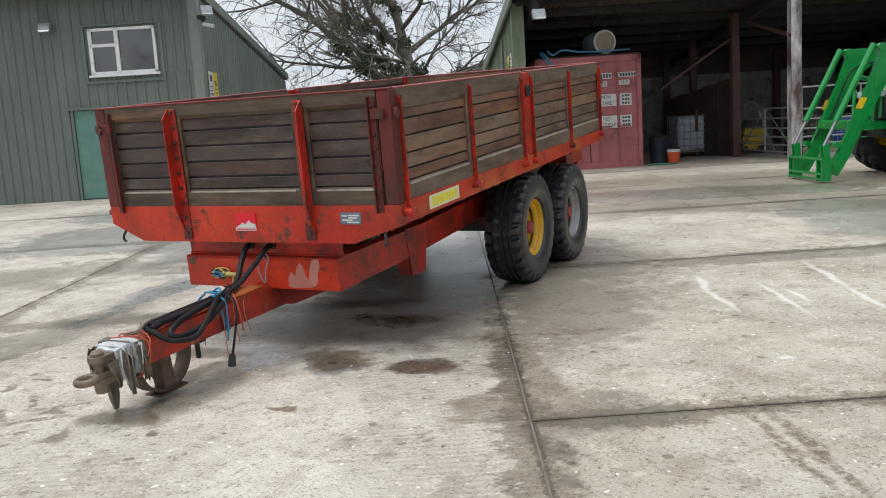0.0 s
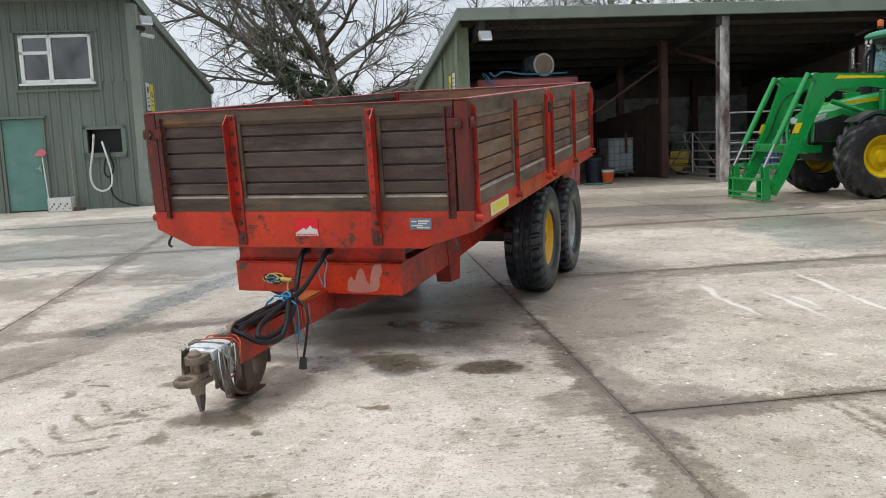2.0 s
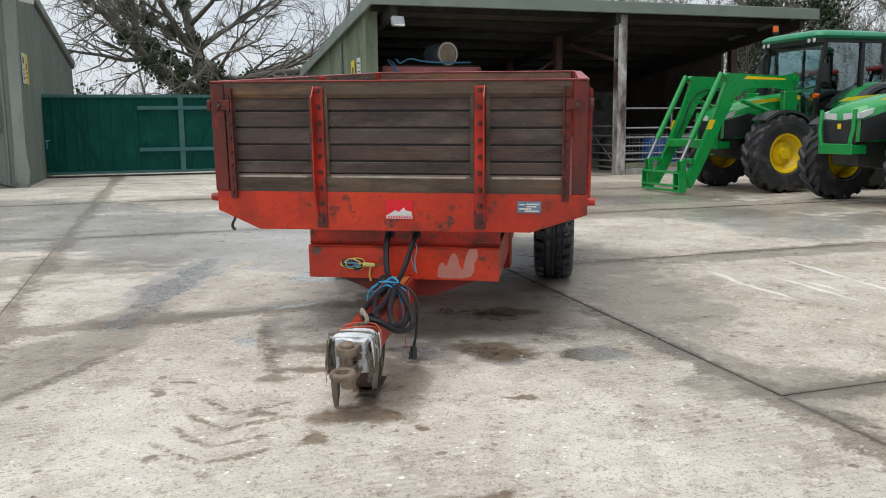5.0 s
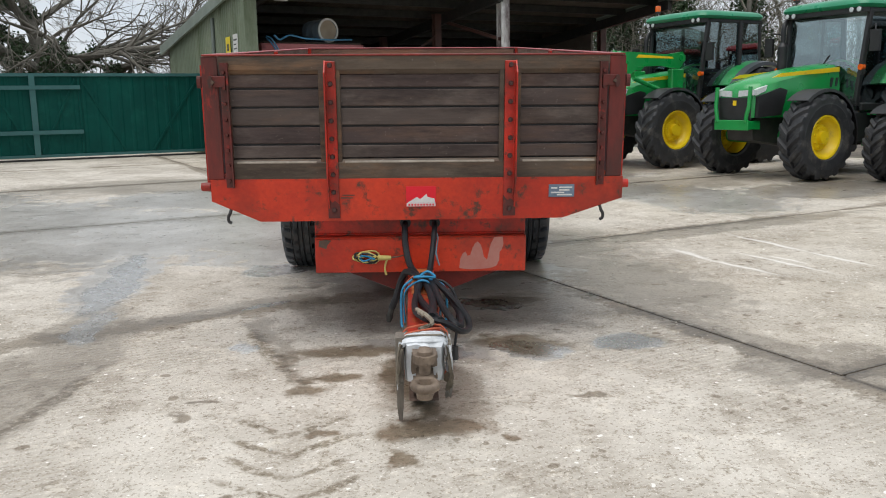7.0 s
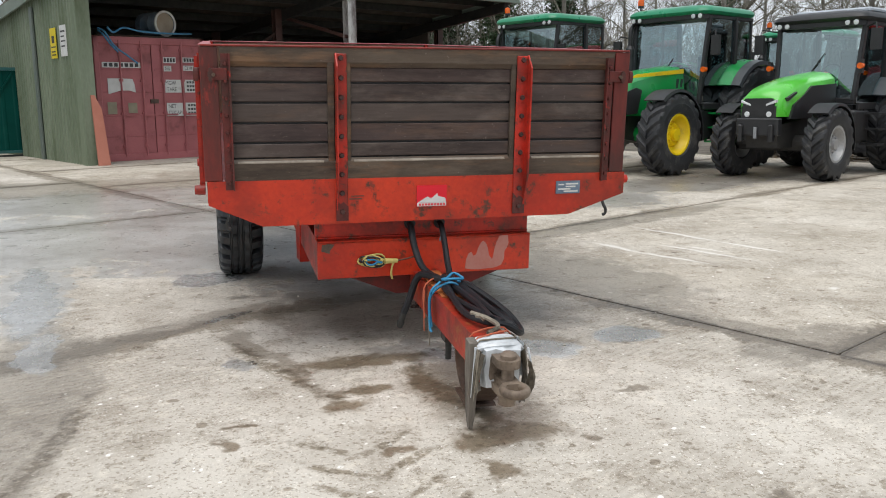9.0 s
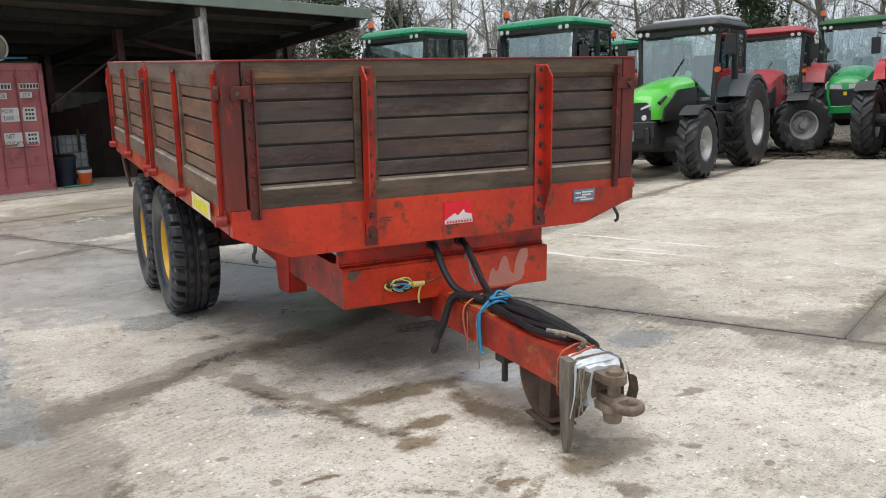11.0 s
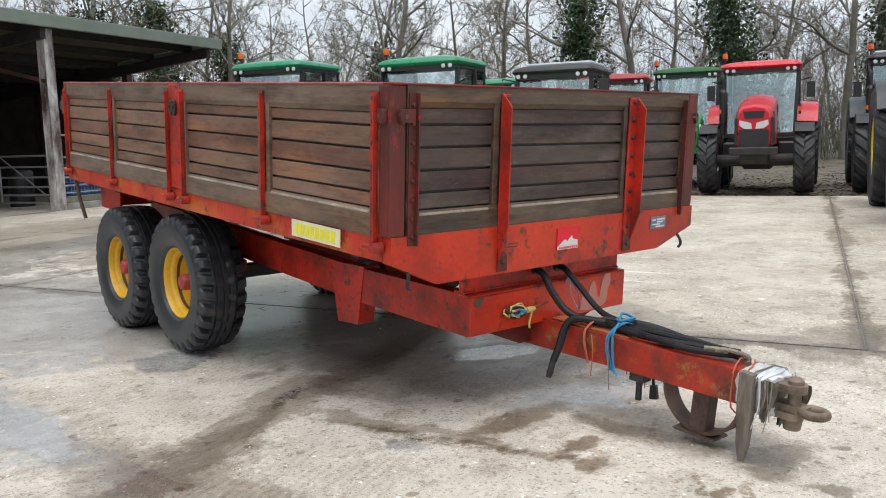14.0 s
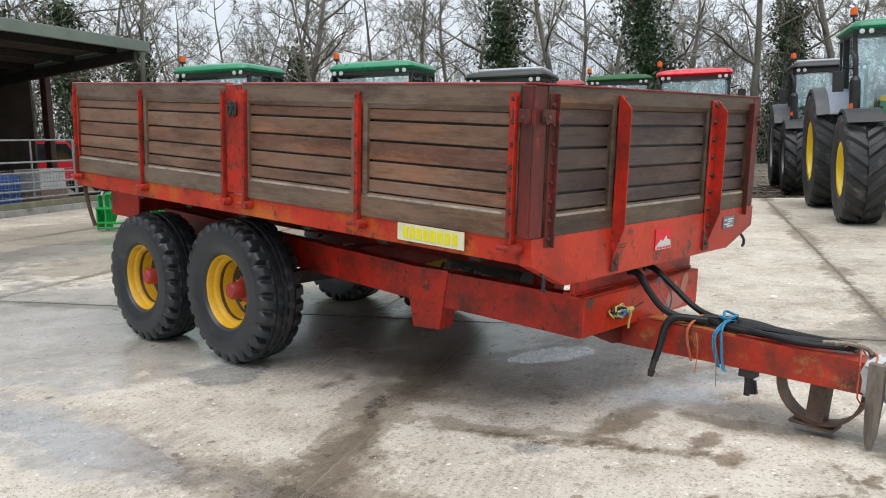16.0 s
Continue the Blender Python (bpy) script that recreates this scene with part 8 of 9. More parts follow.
def field_gate(m, length, height, label, stays=True, z0=0.18):
    """Galvanised tubular gate along local x."""
    G = thing("field_gate", m, label, "gate", "galvanised gates")
    zs = [z0, z0 + 0.17, z0 + 0.36, z0 + 0.58, z0 + 0.82, height]
    for z in zs:
        bm = bm_new()
        rod(bm, (0, 0, z), (length, 0, z), 0.022, 0.022, 8)
        part("gate_rail", bm, GALV, G, smooth=True)
    for x in (0, length / 2, length):
        bm = bm_new()
        rod(bm, (x, 0, z0), (x, 0, height + 0.02), 0.024, 0.024, 8)
        part("gate_upright", bm, GALV, G, smooth=True)
    if stays:
        for a, b in ((0, length / 2), (length, length / 2)):
            bm = bm_new()
            rod(bm, (a, 0.02, z0), (b, 0.02, height), 0.016, 0.016, 8)
            part("gate_stay", bm, GALV, G, smooth=True)
    return G
field_gate(at_yard(8.52, 23.35, -88), 3.2, 1.25, "galvanised field gate closed between barn posts")
H = field_gate(at_yard(8.75, 19.98, 0), 2.75, 1.70, "tall galvanised hurdle above a low kerb", False, 0.38)
field_gate(at_yard(11.55, 19.98, 0), 2.5, 1.70, "tall galvanised hurdle above a low kerb", False, 0.38)
bm = bm_new()
for k in range(28):
    rod(bm, (0.05 + 0.1 * k, 0.02, 0.40), (0.05 + 0.1 * k, 0.02, 1.05), 0.004, 0.004, 4)
for k in range(7):
    rod(bm, (0, 0.02, 0.42 + 0.1 * k), (2.75, 0.02, 0.42 + 0.1 * k), 0.004, 0.004, 4)
part("wire_mesh", bm, GALV, H)
KERB = thing("low_kerb", at_yard(8.72, 19.85), "low concrete kerb topped with a mossy sleeper", "kerb")
bm = bm_new()
span(bm, (0, 0, 0), (5.4, 0.22, 0.16))
part("concrete_base", bm, BLOCK, KERB, "", 0.01)
bm = bm_new()
span(bm, (0.0, 0.02, 0.162), (5.4, 0.20, 0.30))
part("sleeper", bm, surface("mossy_timber", (0.20, 0.21, 0.13), (0.15, 0.14, 0.10), 3, 0.9, 0, 0.3, 30, dirt=(0.36, 0.36, 0.32), dirt_amount=0.2), KERB, "mossy timber sleeper", 0.01)

for u, v, c in ((10.4, 21.3, 0), (11.05, 21.6, 0), (9.6, 22.3, 1)):
    D = thing("plastic_drum", at_yard(u, v), ("blue" if c == 0 else "dark") + " upright plastic drum in the barn", "drum")
    bm = bm_new()
    lathe(bm, [(0, 0), (0.27, 0), (0.29, 0.03), (0.29, 0.30), (0.275, 0.33), (0.29, 0.36), (0.29, 0.84), (0.24, 0.90), (0, 0.90)], Matrix(), 24)
    part("shell", bm, surface("bright_blue_plastic", (0.01, 0.09, 0.36), (0.008, 0.07, 0.28), 5, 0.4) if c == 0 else BLACK, D, smooth=True)
CR = thing("pallet_box", at_yard(11.7, 21.2), "stacked white and brown boxes behind the hurdle", "boxes")
bm = bm_new()
span(bm, (0, 0, 0.45), (0.9, 0.8, 1.0))
part("upper_box", bm, WHITE_DULL, CR, "", 0.01)
bm = bm_new()
span(bm, (0, 0, 0), (0.95, 0.85, 0.44))
part("lower_box", bm, surface("tan_card", (0.28, 0.18, 0.13), (0.22, 0.14, 0.10), 4, 0.8), CR, "", 0.01)

MX = thing("yellow_machine", at_yard(9.1, 24.2), "small yellow engine-driven machine with hose and tripod", "machine")
bm = bm_new()
prism(bm, [(-0.30, 0.35), (0.30, 0.35), (0.38, 0.72), (-0.22, 0.76)], "y", -0.25, 0.25)
span(bm, (-0.28, -0.22, 0.12), (0.30, 0.22, 0.34))
part("hopper", bm, surface("dusty_yellow_paint", (0.52, 0.36, 0.03), (0.40, 0.27, 0.03), 4, 0.5), MX, "", 0.01)
bm = bm_new()
rod(bm, (-0.1, -0.1, 0.76), (-0.1, -0.1, 0.98), 0.13, 0.10, 12)
box(bm, (0.15, 0.0, 0.86), (0.3, 0.3, 0.2))
part("engine", bm, DARKSTEEL, MX, "", 0.01)
bm = bm_new()
tube(bm, curve_pts([(-0.2, 0, 0.8), (-0.15, 0, 1.3), (0.1, 0, 1.45), (0.3, 0, 1.2), (0.35, 0, 0.9)]), 0.02, 6)
for a in ((0.65, -0.2), (0.75, 0.25)):
    rod(bm, (0.25, 0, 1.2), (*a, 0.0), 0.015, 0.015, 6)
part("hose_and_stand", bm, GALV, MX)
bm = bm_new()
for x in (-0.25, 0.25):
    rod(bm, (x, -0.3, 0.12), (x, 0.3, 0.12), 0.12, 0.12, 14)
part("roller", bm, RUST, MX)

# salmon board leaning on the barn corner, floodlight above
bm = bm_new()
prism(bm, [(0.0, 0.0), (0.26, 0.0), (0.20, 1.2), (0.08, 1.5), (0.0, 1.5)], "y", 0.0, 0.03)
ob = tagged(part("leaning_board", bm, surface("salmon_pink_board", (0.50, 0.19, 0.13), (0.42, 0.15, 0.10), 3, 0.6), None, bevel=0.004), "salmon pink board leaning on the barn corner", "board")
ob.matrix_basis = at_yard(2.30, 20.50, 0) @ pose(0, 0, 0, -6, 0, 0)

def floodlight(m, label):
    F = thing("floodlight", m, label, "lamp", "floodlights")
    bm = bm_new()
    box(bm, (0, -0.10, 0), (0.30, 0.12, 0.22), pose(0, 0, 0, -25, 0, 0))
    part("housing", bm, GALV, F, "", 0.015)
    bm = bm_new()
    box(bm, (0, -0.165, -0.025), (0.26, 0.012, 0.18), pose(0, 0, 0, -25, 0, 0))
    part("lens", bm, LAMP, F)
    bm = bm_new()
    bar(bm, (0, 0.04, 0.05), (0, -0.08, 0.02), 0.04, 0.03)
    span(bm, (-0.05, 0.03, -0.05), (0.05, 0.05, 0.15))
    part("bracket", bm, BLACK, F)
floodlight(at_yard(2.62, 19.72, 10, 3.80), "grey floodlight under the barn eaves")
floodlight(at_yard(-9.30, 21.80, 0, 4.44), "white floodlight on the workshop wall")
floodlight(at_yard(-5.35, 21.78, 30, 4.62), "dark floodlight at the workshop corner")
CC = thing("security_camera", at_yard(-5.45, 21.9, 25, 4.32), "small white security camera on the corner", "camera")
bm = bm_new()
rod(bm, (0, 0, 0), (0.2, -0.25, -0.08), 0.045, 0.045, 10)
part("body", bm, WHITE_DULL, CC, smooth=True)
bm = bm_new()
bar(bm, (0, 0.1, 0.1), (0.02, 0, 0.02), 0.05, 0.05)
rod(bm, (-0.1, -0.05, 0.16), (-0.02, -0.25, 0.10), 0.06, 0.06, 10)
part("bracket", bm, BLACK, CC)

# warning notices on both side walls
SIGN_YELLOW = surface("warning_yellow", (0.70, 0.55, 0.02), (0.62, 0.48, 0.02), 8, 0.5)
def notice(m, w, h, material, rows, ink_material, label):
    N = thing("notice", m, label, "sign", "wall notices")
    bm = bm_new()
    span(bm, (-w / 2, -0.006, -h / 2), (w / 2, 0, h / 2))
    part("board", bm, material, N)
    for x0, x1, z0, z1 in rows:
        bm = bm_new()
        span(bm, (x0, -0.009, z0), (x1, -0.0065, z1))
        part("print_bar", bm, ink_material, N)
for turn, u, vs, z in ((-90, 2.165, (22.33, 21.66), 2.78), (90, -5.585, (22.66, 23.14), 2.86)):
    a, b = vs
    if turn < 0:
        notice(at_yard(u, a, turn, z), 0.40, 0.66, SIGN_YELLOW, [(-0.08, 0.08, 0.0, 0.16), (-0.15, 0.15, -0.10, -0.07), (-0.15, 0.12, -0.20, -0.17), (-0.13, 0.15, -0.27, -0.24)], DARK_INK, "yellow warning notice on the barn side")
        notice(at_yard(u, b, turn, z + 0.02), 0.40, 0.66, WHITE_DULL, [(-0.14, 0.14, 0.18, 0.22), (-0.14, 0.08, 0.08, 0.11), (-0.14, 0.14, -0.02, 0.01), (-0.14, 0.10, -0.13, -0.10)], DARK_INK, "white notice on the barn side")
    else:
        notice(at_yard(u, a, turn, z), 0.44, 0.70, WHITE_DULL, [(-0.10, 0.10, 0.10, 0.26), (-0.10, 0.10, -0.05, -0.02), (-0.10, 0.06, -0.15, -0.12), (-0.1, 0.1, -0.26, -0.2)], DARK_INK, "white safety notice on the workshop side")
        notice(at_yard(u, b, turn, z), 0.44, 0.70, SIGN_YELLOW, [(-0.06, 0.06, 0.0, 0.14), (-0.10, 0.10, -0.10, -0.07), (-0.10, 0.10, -0.20, -0.17)], DARK_INK, "yellow safety notice on the workshop side")

# by the workshop door: squeegee, crate, broom, hoses
SQ = thing("squeegee", at_yard(-7.9, 21.55, 0, 0.13), "floor squeegee with a pink head leaning upside down", "squeegee")
bm = bm_new()
rod(bm, (0.1, -0.25, 0.0), (-0.12, 0.22, 1.36), 0.014, 0.014, 8)
part("handle", bm, WHITE_DULL, SQ, "pale handle")
bm = bm_new()
prism(bm, [(-0.28, 1.35), (-0.05, 1.35), (0.0, 1.42), (-0.05, 1.50), (-0.14, 1.52), (-0.27, 1.40)], "y", 0.18, 0.24)
part("head", bm, surface("pink_plastic", (0.62, 0.16, 0.20), (0.55, 0.13, 0.16), 6, 0.5), SQ, "pink plastic head", 0.01)
CT = thing("crate", at_yard(-7.86, 21.30, 0), "white printed plastic crate by the workshop wall", "crate")
bm = bm_new()
for a, b in (((0, 0, 0), (0.56, 0.02, 0.33)), ((0, 0.34, 0), (0.56, 0.36, 0.33)), ((0, 0, 0), (0.02, 0.36, 0.33)), ((0.54, 0, 0), (0.56, 0.36, 0.33)), ((0, 0, 0), (0.56, 0.36, 0.02))):
    span(bm, a, b)
part("shell", bm, WHITE_DULL, CT, "", 0.004)
bm = bm_new()
for k in range(10):
    span(bm, (0.04 + 0.05 * k, -0.004, 0.06 + 0.05 * (k % 3)), (0.07 + 0.05 * k, 0.0, 0.09 + 0.06 * (k % 3)))
part("print_bars", bm, GREY_T, CT)
BR = thing("broom", at_yard(-7.27, 21.5, 0), "wooden broom leaning on the workshop wall", "broom")
bm = bm_new()
rod(bm, (0.02, -0.05, 0.06), (-0.10, 0.34, 1.66), 0.014, 0.014, 8)
part("handle", bm, surface("pale_wood_handle", (0.30, 0.25, 0.20), (0.22, 0.18, 0.14), 8, 0.7), BR)
bm = bm_new()
span(bm, (-0.32, -0.09, 0.0), (0.24, 0.0, 0.09))
part("head", bm, RUST, BR, "brown broom head", 0.01)
HS = thing("hose_bundle", at_yard(-6.66, 21.78, 0, 0.0), "white delivery hose and black hoses hanging from a wall hatch", "hose")
bm = bm_new()
tube(bm, curve_pts([(-0.14, 0.1, 1.95), (-0.16, -0.04, 1.55), (-0.26, -0.05, 1.0), (-0.20, -0.05, 0.68), (0.0, -0.05, 0.56), (0.20, -0.05, 0.68), (0.24, -0.05, 1.0), (0.14, -0.05, 1.50), (0.04, 0.1, 1.76)]), 0.026, 8)
part("white_hose", bm, WHITE_DULL, HS, "white hose loop", smooth=True)
bm = bm_new()
tube(bm, curve_pts([(0.2, 0.1, 1.6), (0.12, -0.05, 1.3), (0.08, -0.05, 1.0), (0.2, -0.05, 0.9), (0.3, -0.05, 1.15), (0.22, -0.05, 1.5), (0.26, 0.1, 1.66)]), 0.022, 8)
tube(bm, curve_pts([(0.24, -0.02, 1.2), (0.20, -0.05, 0.6), (0.34, -0.08, 0.34), (0.6, -0.12, 0.22), (0.85, -0.2, 0.16)]), 0.022, 8)
part("black_hose", bm, HOSE, HS, "black hoses", smooth=True)
bm = bm_new()
rod(bm, (0.0, 0.0, 1.0), (0.1, 0, 1.02), 0.02, 0.02, 8)
rod(bm, (0.02, 0.0, 0.8), (0.02, 0, 1.0), 0.015, 0.015, 8)
tagged(part("water_tap", bm, ROPEBLUE, None), "blue-handled water tap by the gate", "tap").matrix_basis = at_yard(-5.52, 25.1, 0, 0.13)
# red vehicle seen through the barn's open end
RV = thing("red_pickup", at_yard(17.2, 25.9, 67), "red pickup parked beyond the barn", "car")
bm = bm_new()
prism(bm, [(-2.2, 0.45), (-2.3, 1.0), (-0.9, 1.12), (-0.4, 1.75), (0.9, 1.78), (1.2, 1.15), (2.3, 1.1), (2.3, 0.5)], "x", -0.85, 0.85)
part("body", bm, RED_T, RV, "", 0.06)
bm = bm_new()
prism(bm, [(-0.75, 1.15), (-0.35, 1.68), (0.85, 1.70), (1.05, 1.18)], "x", -0.86, 0.86)
part("side_window", bm, WINDOW_GLASS, RV)
for x in (-0.8, 0.8):
    for y in (-1.5, 1.5):
        bm = bm_new()
        lathe(bm, [(0.2, -0.11), (0.34, -0.11), (0.37, -0.06), (0.37, 0.06), (0.34, 0.11), (0.2, 0.11), (0, 0.1)], pose(x, y, 0.37, 0, 90, 0), 24)
        part("wheel", bm, TYRE, RV, smooth=True)

# ---------------------------------------------------------------- on the trailer's front: hoses, rope, twine, wrapping (parts of the trailer that hang on it)
HZ = thing("hydraulic_hoses", TR.matrix_basis.copy(), "black hydraulic hoses coiled along the drawbar", "hose")
bm = bm_new()
tube(bm, curve_pts([(-0.068, 0.14, 0.69), (-0.072, 0.07, 0.672), (-0.068, 0.0, 0.585), (-0.045, -0.09, 0.495), (0.0, -0.22, 0.462), (0.05, -0.45, 0.465), (0.07, -0.75, 0.47), (0.06, -0.98, 0.475)]), 0.019, 8)
part("hose", bm, HOSE, HZ, smooth=True)
bm = bm_new()
tube(bm, curve_pts([(0.104, 0.14, 0.69), (0.103, 0.07, 0.68), (0.09, -0.06, 0.60), (0.072, -0.20, 0.515), (0.062, -0.33, 0.482), (0.09, -0.55, 0.475), (0.12, -0.80, 0.46), (0.17, -0.95, 0.43), (0.20, -0.90, 0.40), (0.20, -0.70, 0.41), (0.13, -0.45, 0.455), (0.05, -0.30, 0.475), (0.0, -0.38, 0.465), (0.0, -0.60, 0.46), (0.05, -0.85, 0.465), (0.10, -1.02, 0.47)]), 0.017, 8)
part("hose", bm, HOSE, HZ, smooth=True)
bm = bm_new()
tube(bm, curve_pts([(0.02, -0.28, 0.485), (0.12, -0.5, 0.48), (0.22, -0.72, 0.42), (0.245, -0.85, 0.38), (0.20, -0.98, 0.40), (0.12, -1.02, 0.455), (0.02, -0.98, 0.47), (-0.02, -0.8, 0.462), (0.0, -0.5, 0.468), (0.04, -0.25, 0.47)]), 0.016, 8)
part("hose", bm, HOSE, HZ, smooth=True)
bm = bm_new()
tube(bm, curve_pts([(0.02, -0.30, 0.47), (-0.05, -0.16, 0.47), (-0.085, -0.12, 0.43), (-0.12, -0.11, 0.32), (-0.15, -0.10, 0.24)]), 0.02, 8)
lh = part("loose_hose", bm, HOSE, HZ, "loose hose end hanging beside the drawbar", smooth=True)
bm = bm_new()
rod(bm, (-0.149, -0.10, 0.245), (-0.163, -0.095, 0.19), 0.017, 0.017, 10)
rod(bm, (-0.163, -0.095, 0.19), (-0.172, -0.092, 0.155), 0.022, 0.014, 6)
part("coupling", bm, DARKSTEEL, lh, "dark steel coupling")
bm = bm_new()
tube(bm, curve_pts([(0.06, -0.35, 0.475), (0.14, -0.38, 0.47), (0.20, -0.42, 0.40), (0.205, -0.47, 0.26), (0.19, -0.50, 0.14)]), 0.008, 6)
cb = part("light_cable", bm, HOSE, HZ, "thin lighting cable", smooth=True)
bm = bm_new()
rod(bm, (0.19, -0.50, 0.15), (0.185, -0.51, 0.08), 0.02, 0.026, 10)
part("plug", bm, BLACK, cb, "black plug")
bm = bm_new()
for k in range(3):
    tube(bm, curve_pts([(-0.01 + 0.01 * k, -0.90 - 0.05 * k, 0.485), (0.03, -1.0, 0.49), (0.06, -1.08, 0.475), (0.0, -1.12, 0.46)], 4), 0.011, 6)
part("hose_tail", bm, RAG, HZ, "taped grey hose ends", smooth=True)

BT = thing("twine", TR.matrix_basis.copy(), "blue and orange baler twine tied round the drawbar", "twine")
def loop_round(y, r, material, name, n=1, tail=0.0, lean=0.03):
    for k in range(n):
        bm = bm_new()
        j = random.uniform(-0.008, 0.008)
        pts = [(-0.068 - r, y + j, 0.26), (-0.072 - r, y + lean + j, 0.38), (-0.052, y + lean + j, 0.445), (0.03, y + j, 0.492), (0.098, y - lean + j, 0.445), (0.112 + r, y - lean + j, 0.38), (0.108 + r, y + j, 0.27 - tail)]
        tube(bm, curve_pts(pts, 5), r, 6)
        part(name, bm, material, BT, smooth=True)
loop_round(-0.42, 0.0045, BLUE_ROPE, "blue_twine", 4)
loop_round(-0.27, 0.0028, ORANGE_TWINE, "orange_twine", 4, 0.05)
bm = bm_new()
tube(bm, curve_pts([(0.0, -0.40, 0.50), (0.05, -0.38, 0.53), (0.09, -0.42, 0.51), (0.04, -0.45, 0.52), (-0.02, -0.42, 0.51), (0.03, -0.36, 0.50)], 6), 0.007, 6)
tube(bm, curve_pts([(0.06, -0.42, 0.50), (0.14, -0.44, 0.46), (0.15, -0.45, 0.33), (0.14, -0.46, 0.22)], 6), 0.006, 6)
tube(bm, curve_pts([(-0.03, -0.42, 0.50), (-0.085, -0.43, 0.44), (-0.09, -0.45, 0.28), (-0.085, -0.47, 0.25)], 6), 0.007, 6)
part("blue_knot", bm, BLUE_ROPE, BT, smooth=True)
for k in range(5):
    bm = bm_new()
    a = -0.08 if k % 2 else 0.115
    y = -0.24 - 0.05 * k
    tube(bm, curve_pts([(a, y, 0.42), (a * 1.1, y - 0.02, 0.33), (a * 1.15 + 0.01, y - 0.01 * k, 0.22 - 0.02 * k)], 5), 0.003, 5)
    part("loose_end", bm, ORANGE_TWINE if k % 3 else RAG, BT, smooth=True)
bm = bm_new()
tube(bm, curve_pts([(0.09, 0.05, 0.60), (0.095, 0.03, 0.66), (0.12, 0.05, 0.62), (0.11, 0.02, 0.54), (0.125, -0.02, 0.47), (0.10, -0.04, 0.56), (0.085, 0.02, 0.64)], 6), 0.0045, 5)
part("grey_twine", bm, surface("blue_grey_twine", (0.20, 0.30, 0.36), (0.15, 0.22, 0.27), 20, 0.7), BT, smooth=True)

WP = thing("hitch_wrapping", TR.matrix_basis.copy(), "torn grey plastic and sacking wrapped round the hitch", "wrapping")
rngw = random.Random(3)
bm = bm_new()
secs = []
for y, g in ((-1.27, 0.0), (-1.24, 0.010), (-1.19, 0.004), (-1.14, 0.012), (-1.10, 0.002)):
    ring = []
    for k in range(16):
        a = 2 * math.pi * k / 16
        sx, sz = math.cos(a), math.sin(a)
        q = max(abs(sx), abs(sz))
        w = g + rngw.uniform(-0.006, 0.008)
        ring.append((0.02 + sx / q ** 0.75 * (0.077 + w), y + rngw.uniform(-0.012, 0.012), 0.355 + sz / q ** 0.75 * (0.082 + w)))
    secs.append(ring)
slab_strip(bm, secs)
part("plastic_wrap", bm, PLASTIC_WRAP, WP, "pale grey plastic wound round", smooth=True)
def drape(name, side, y0, y1, z1, drop, material, label, tip=0.35):
    """A sheet hung down one side of the hitch, folded and narrowing to a ragged tip."""
    bm = bm_new()
    grid = []
    ph = rngw.uniform(0, 6)
    for i in range(9):
        f = i / 8
        line = []
        for j in range(9):
            g = j / 8
            narrow = 1 - (1 - tip) * f ** 1.6
            y = (y0 + y1) / 2 + (g - 0.5) * (y1 - y0) * narrow + 0.012 * math.sin(3 * f + ph)
            fold = 0.012 * math.sin(11 * g + 3 * f + ph) * (0.3 + f) + rngw.uniform(-0.003, 0.003)
            line.append(bm.verts.new((0.02 + side * (0.098 + 0.016 * math.sin(2.6 * f) + fold), y, z1 - drop * f + (rngw.uniform(-0.02, 0.02) if i == 8 else 0))))
        grid.append(line)
    for i in range(8):
        for j in range(8):
            bm.faces.new((grid[i][j], grid[i + 1][j], grid[i + 1][j + 1], grid[i][j + 1]))
    bmesh.ops.solidify(bm, geom=bm.faces[:], thickness=0.004)
    part(name, bm, material, WP, label, smooth=True)


drape("sacking", 1, -1.17, -1.085, 0.445, 0.22, RAG, "stiff brown-grey sacking", 0.6)
drape("sacking", 1, -1.27, -1.18, 0.43, 0.25, RAG, "stiff brown-grey sacking", 0.2)
drape("plastic_sheet", 1, -1.24, -1.16, 0.452, 0.15, PLASTIC_WRAP, "torn white plastic", 0.5)
drape("sacking", -1, -1.30, -1.22, 0.435, 0.17, RAG, "stiff brown-grey sacking", 0.4)
drape("sacking", 1, -1.35, -1.28, 0.40, 0.14, RAG, "stiff brown-grey sacking", 0.3)
for k in range(14):
    # frayed strands hanging from the wrapping
    bm = bm_new()
    side = -1 if k % 3 else 1
    x, y = 0.02 + side * (0.100 + rngw.uniform(0, 0.012)), -1.13 - 0.012 * k
    drop = rngw.uniform(0.12, 0.24)
    tube(bm, curve_pts([(x, y, 0.44), (x + side * 0.012, y + rngw.uniform(-0.02, 0.02), 0.44 - drop * 0.5), (x + side * rngw.uniform(-0.01, 0.02), y + rngw.uniform(-0.03, 0.03), 0.44 - drop)], 5), rngw.uniform(0.003, 0.006), 5, 0.002)
    part("strand", bm, RAG if k % 4 else PLASTIC_WRAP, WP, "frayed hanging strand", smooth=True)
for k in range(5):
    # layers of plastic folded over the top
    bm = bm_new()
    y = -1.135 - 0.026 * k
    tube(bm, curve_pts([(-0.078, y + 0.01, 0.425), (-0.05, y, 0.443), (0.02, y - 0.006, 0.449 + 0.002 * (k % 2)), (0.09, y + 0.004, 0.443), (0.118, y + 0.008, 0.42)], 5), 0.012, 6)
    part("plastic_fold", bm, PLASTIC_WRAP, WP, "folded white plastic", smooth=True)
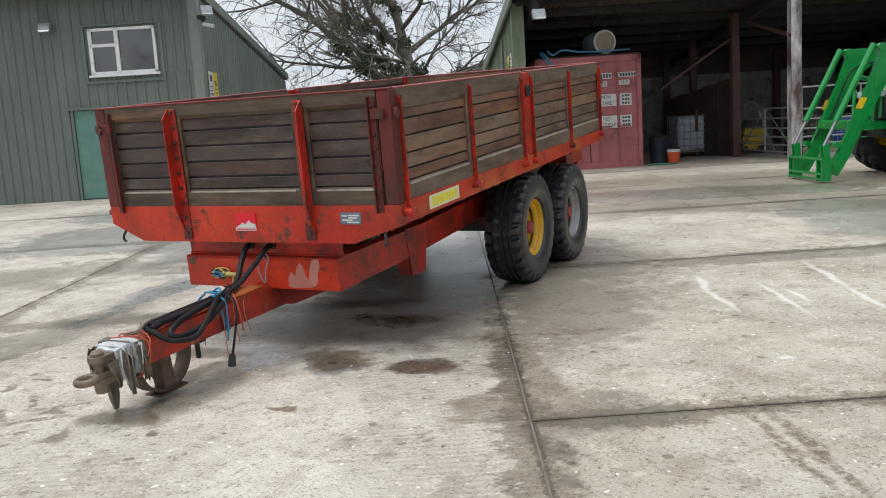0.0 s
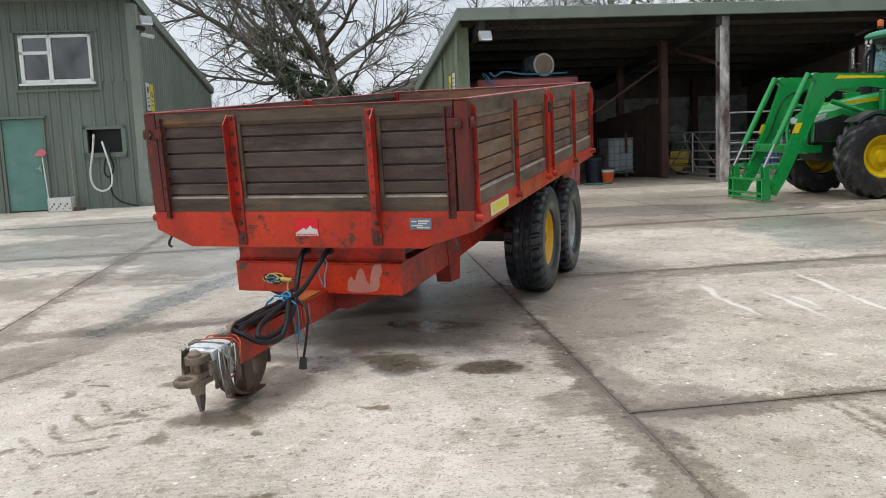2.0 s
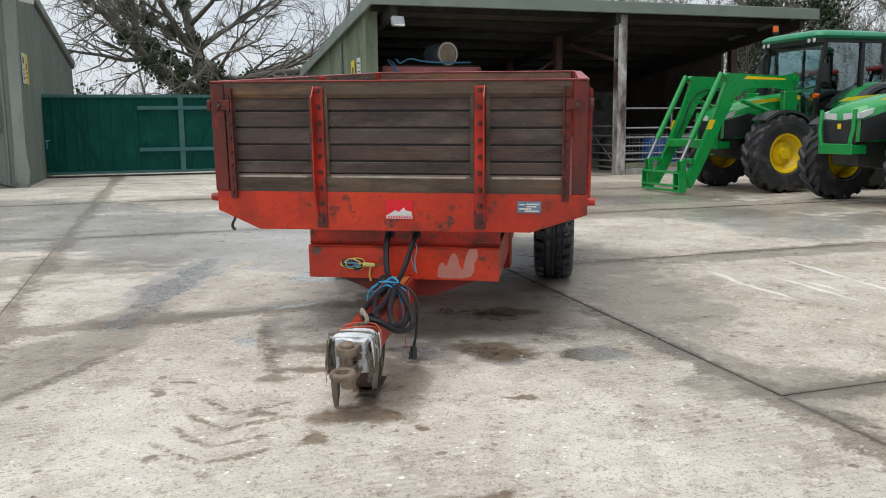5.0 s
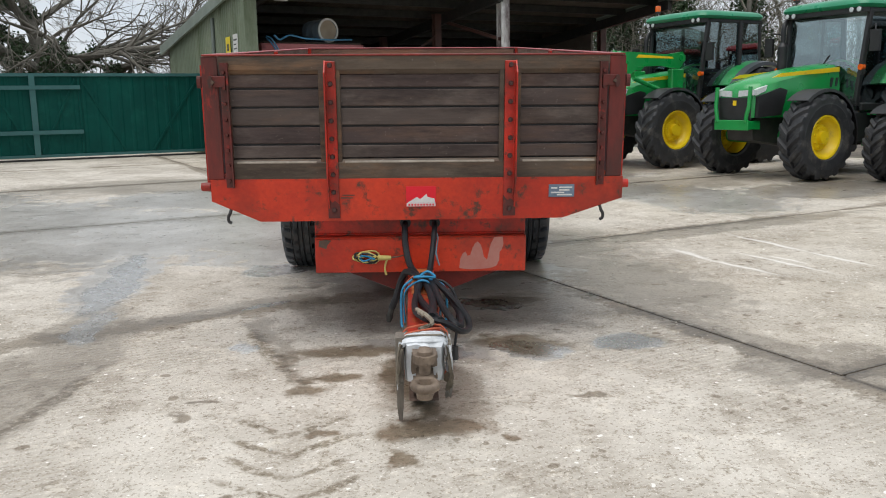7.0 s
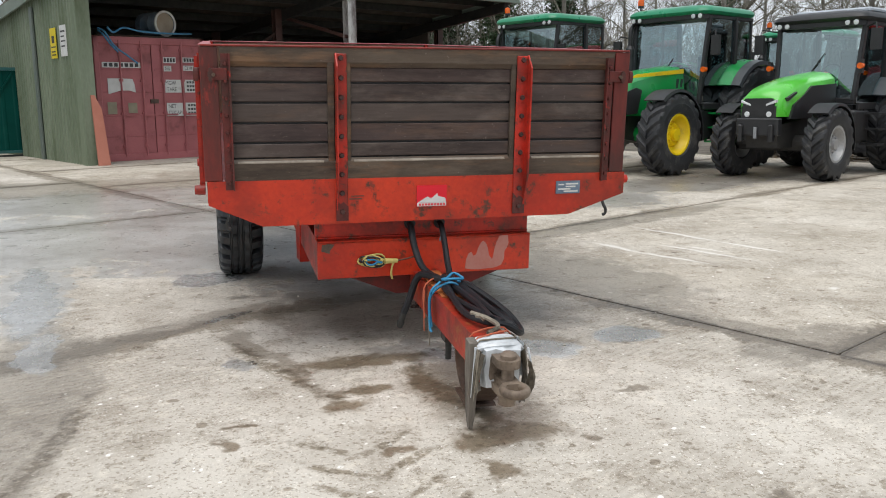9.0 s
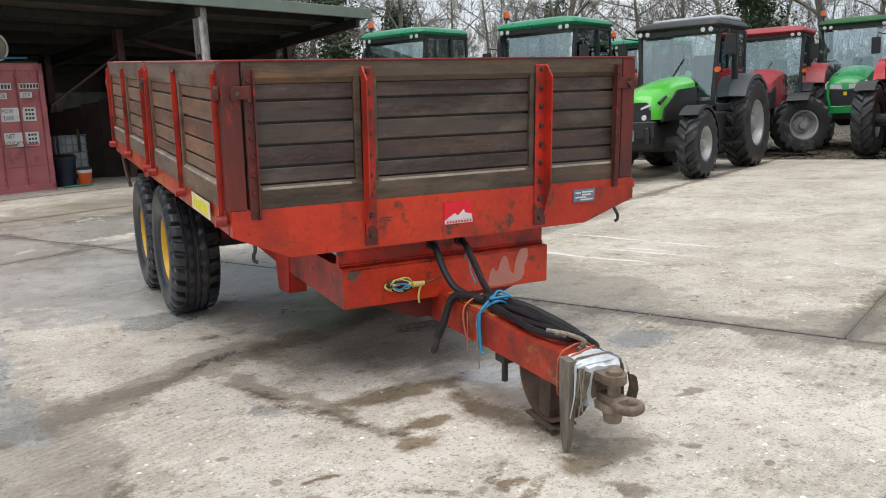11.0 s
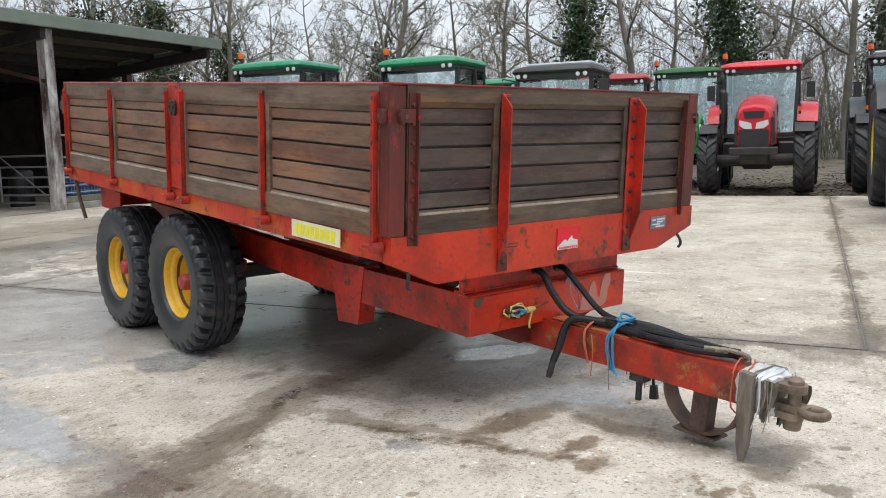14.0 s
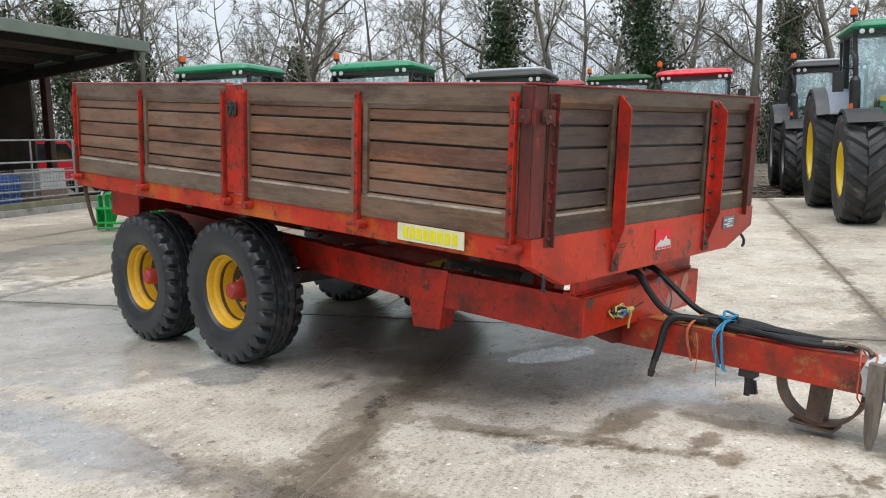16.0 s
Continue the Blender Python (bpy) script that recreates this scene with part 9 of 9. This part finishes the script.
for k in range(3):
    bm = bm_new()
    y = -1.10 - 0.03 * k
    tube(bm, [(0.02 + 0.113 * math.cos(a) / max(abs(math.cos(a)), abs(math.sin(a))) ** 0.7, y + 0.035 * math.sin(a + 1.3 * k) + 0.02 * math.sin(2 * a + k), 0.350 + 0.114 * math.sin(a) / max(abs(math.cos(a)), abs(math.sin(a))) ** 0.7) for a in (2 * math.pi * q / 20 for q in range(21))], 0.0042, 5)
    part("twine_turn", bm, ORANGE_TWINE if k < 2 else RAG, WP, smooth=True)

RP = thing("rope_bundle", TR.matrix_basis.copy(), "yellow and blue rope bundle hooked on the front plate", "rope")
YROPE = surface("pale_yellow_rope", (0.62, 0.52, 0.16), (0.50, 0.42, 0.14), 30, 0.7)
for k in range(6):
    bm = bm_new()
    tube(bm, [(-0.295 + 0.004 * (k % 3 - 1) + (0.078 - 0.007 * k) * math.cos(a + 0.25 * (k % 2)), 0.052 - 0.006 * k + 0.010 * math.sin(3 * a + k), 0.503 + (0.036 - 0.005 * k) * math.sin(a) + 0.007 * math.sin(2 * a + 2 * k)) for a in (2 * math.pi * q / 16 for q in range(17))], 0.0055, 6)
    part("rope_turn", bm, (YROPE, BLACK, YROPE, BLACK, YROPE, BLUE_ROPE)[k], RP, smooth=True)
bm = bm_new()
rod(bm, (-0.23, 0.035, 0.503), (-0.155, 0.05, 0.498), 0.017, 0.013, 10)
tube(bm, curve_pts([(-0.17, 0.045, 0.50), (-0.185, 0.04, 0.47), (-0.190, 0.045, 0.43), (-0.183, 0.05, 0.395)], 4), 0.006, 6)
part("rope_tail", bm, YROPE, RP, "hanging yellow tail", smooth=True)
bm = bm_new()
tube(bm, curve_pts([(-0.38, 0.06, 0.50), (-0.3, 0.05, 0.505), (-0.15, 0.05, 0.50), (-0.05, 0.045, 0.52)], 4), 0.005, 6)
part("hook_wire", bm, RUST, RP, smooth=True)

# rubbed paint on the headstock, holes for the hoses
bm = bm_new()
prism(bm, [(0.246, 0.427), (0.252, 0.482), (0.266, 0.513), (0.282, 0.525), (0.296, 0.499), (0.311, 0.506), (0.325, 0.551), (0.339, 0.575), (0.355, 0.585), (0.373, 0.565), (0.383, 0.534), (0.390, 0.496), (0.410, 0.474), (0.418, 0.513), (0.425, 0.551), (0.436, 0.582), (0.452, 0.611), (0.501, 0.614), (0.506, 0.568), (0.496, 0.537), (0.483, 0.520), (0.482, 0.474), (0.466, 0.439), (0.438, 0.427), (0.413, 0.422), (0.369, 0.420), (0.325, 0.417), (0.282, 0.419)], "y", 0.0675, 0.0695)
part("paint_patch", bm, PATCH, cbx, "pale pink rubbed patch")
bm = bm_new()
for x in (-0.068, 0.104):
    bm = bm_new()
    rod(bm, (x, 0.118, 0.69), (x, 0.132, 0.69), 0.032, 0.032, 14)
    part("hose_hole", bm, BLACK, cbx)
bm = bm_new()
prism(bm, [(-0.575, 0.565), (-0.57, 0.60), (-0.53, 0.605), (-0.50, 0.60), (-0.525, 0.57), (-0.53, 0.55)], "y", 0.0675, 0.0712)
part("dark_chip", bm, RUST, cbx, "dark chipped spot")
bm = bm_new()
span(bm, (-0.43, -0.0075, 0.862), (-0.36, -0.0035, 0.868))
span(bm, (-0.42, -0.0075, 0.878), (-0.35, -0.0035, 0.883))
part("paint_scrape", bm, RUST, front_beam)
# ---------------------------------------------------------------- bring the whole place to true size
for ob in list(scene.objects):
    if ob.parent is None and ob.type != "CAMERA":
        ob.matrix_basis = Matrix.Scale(SIZE, 4) @ ob.matrix_basis
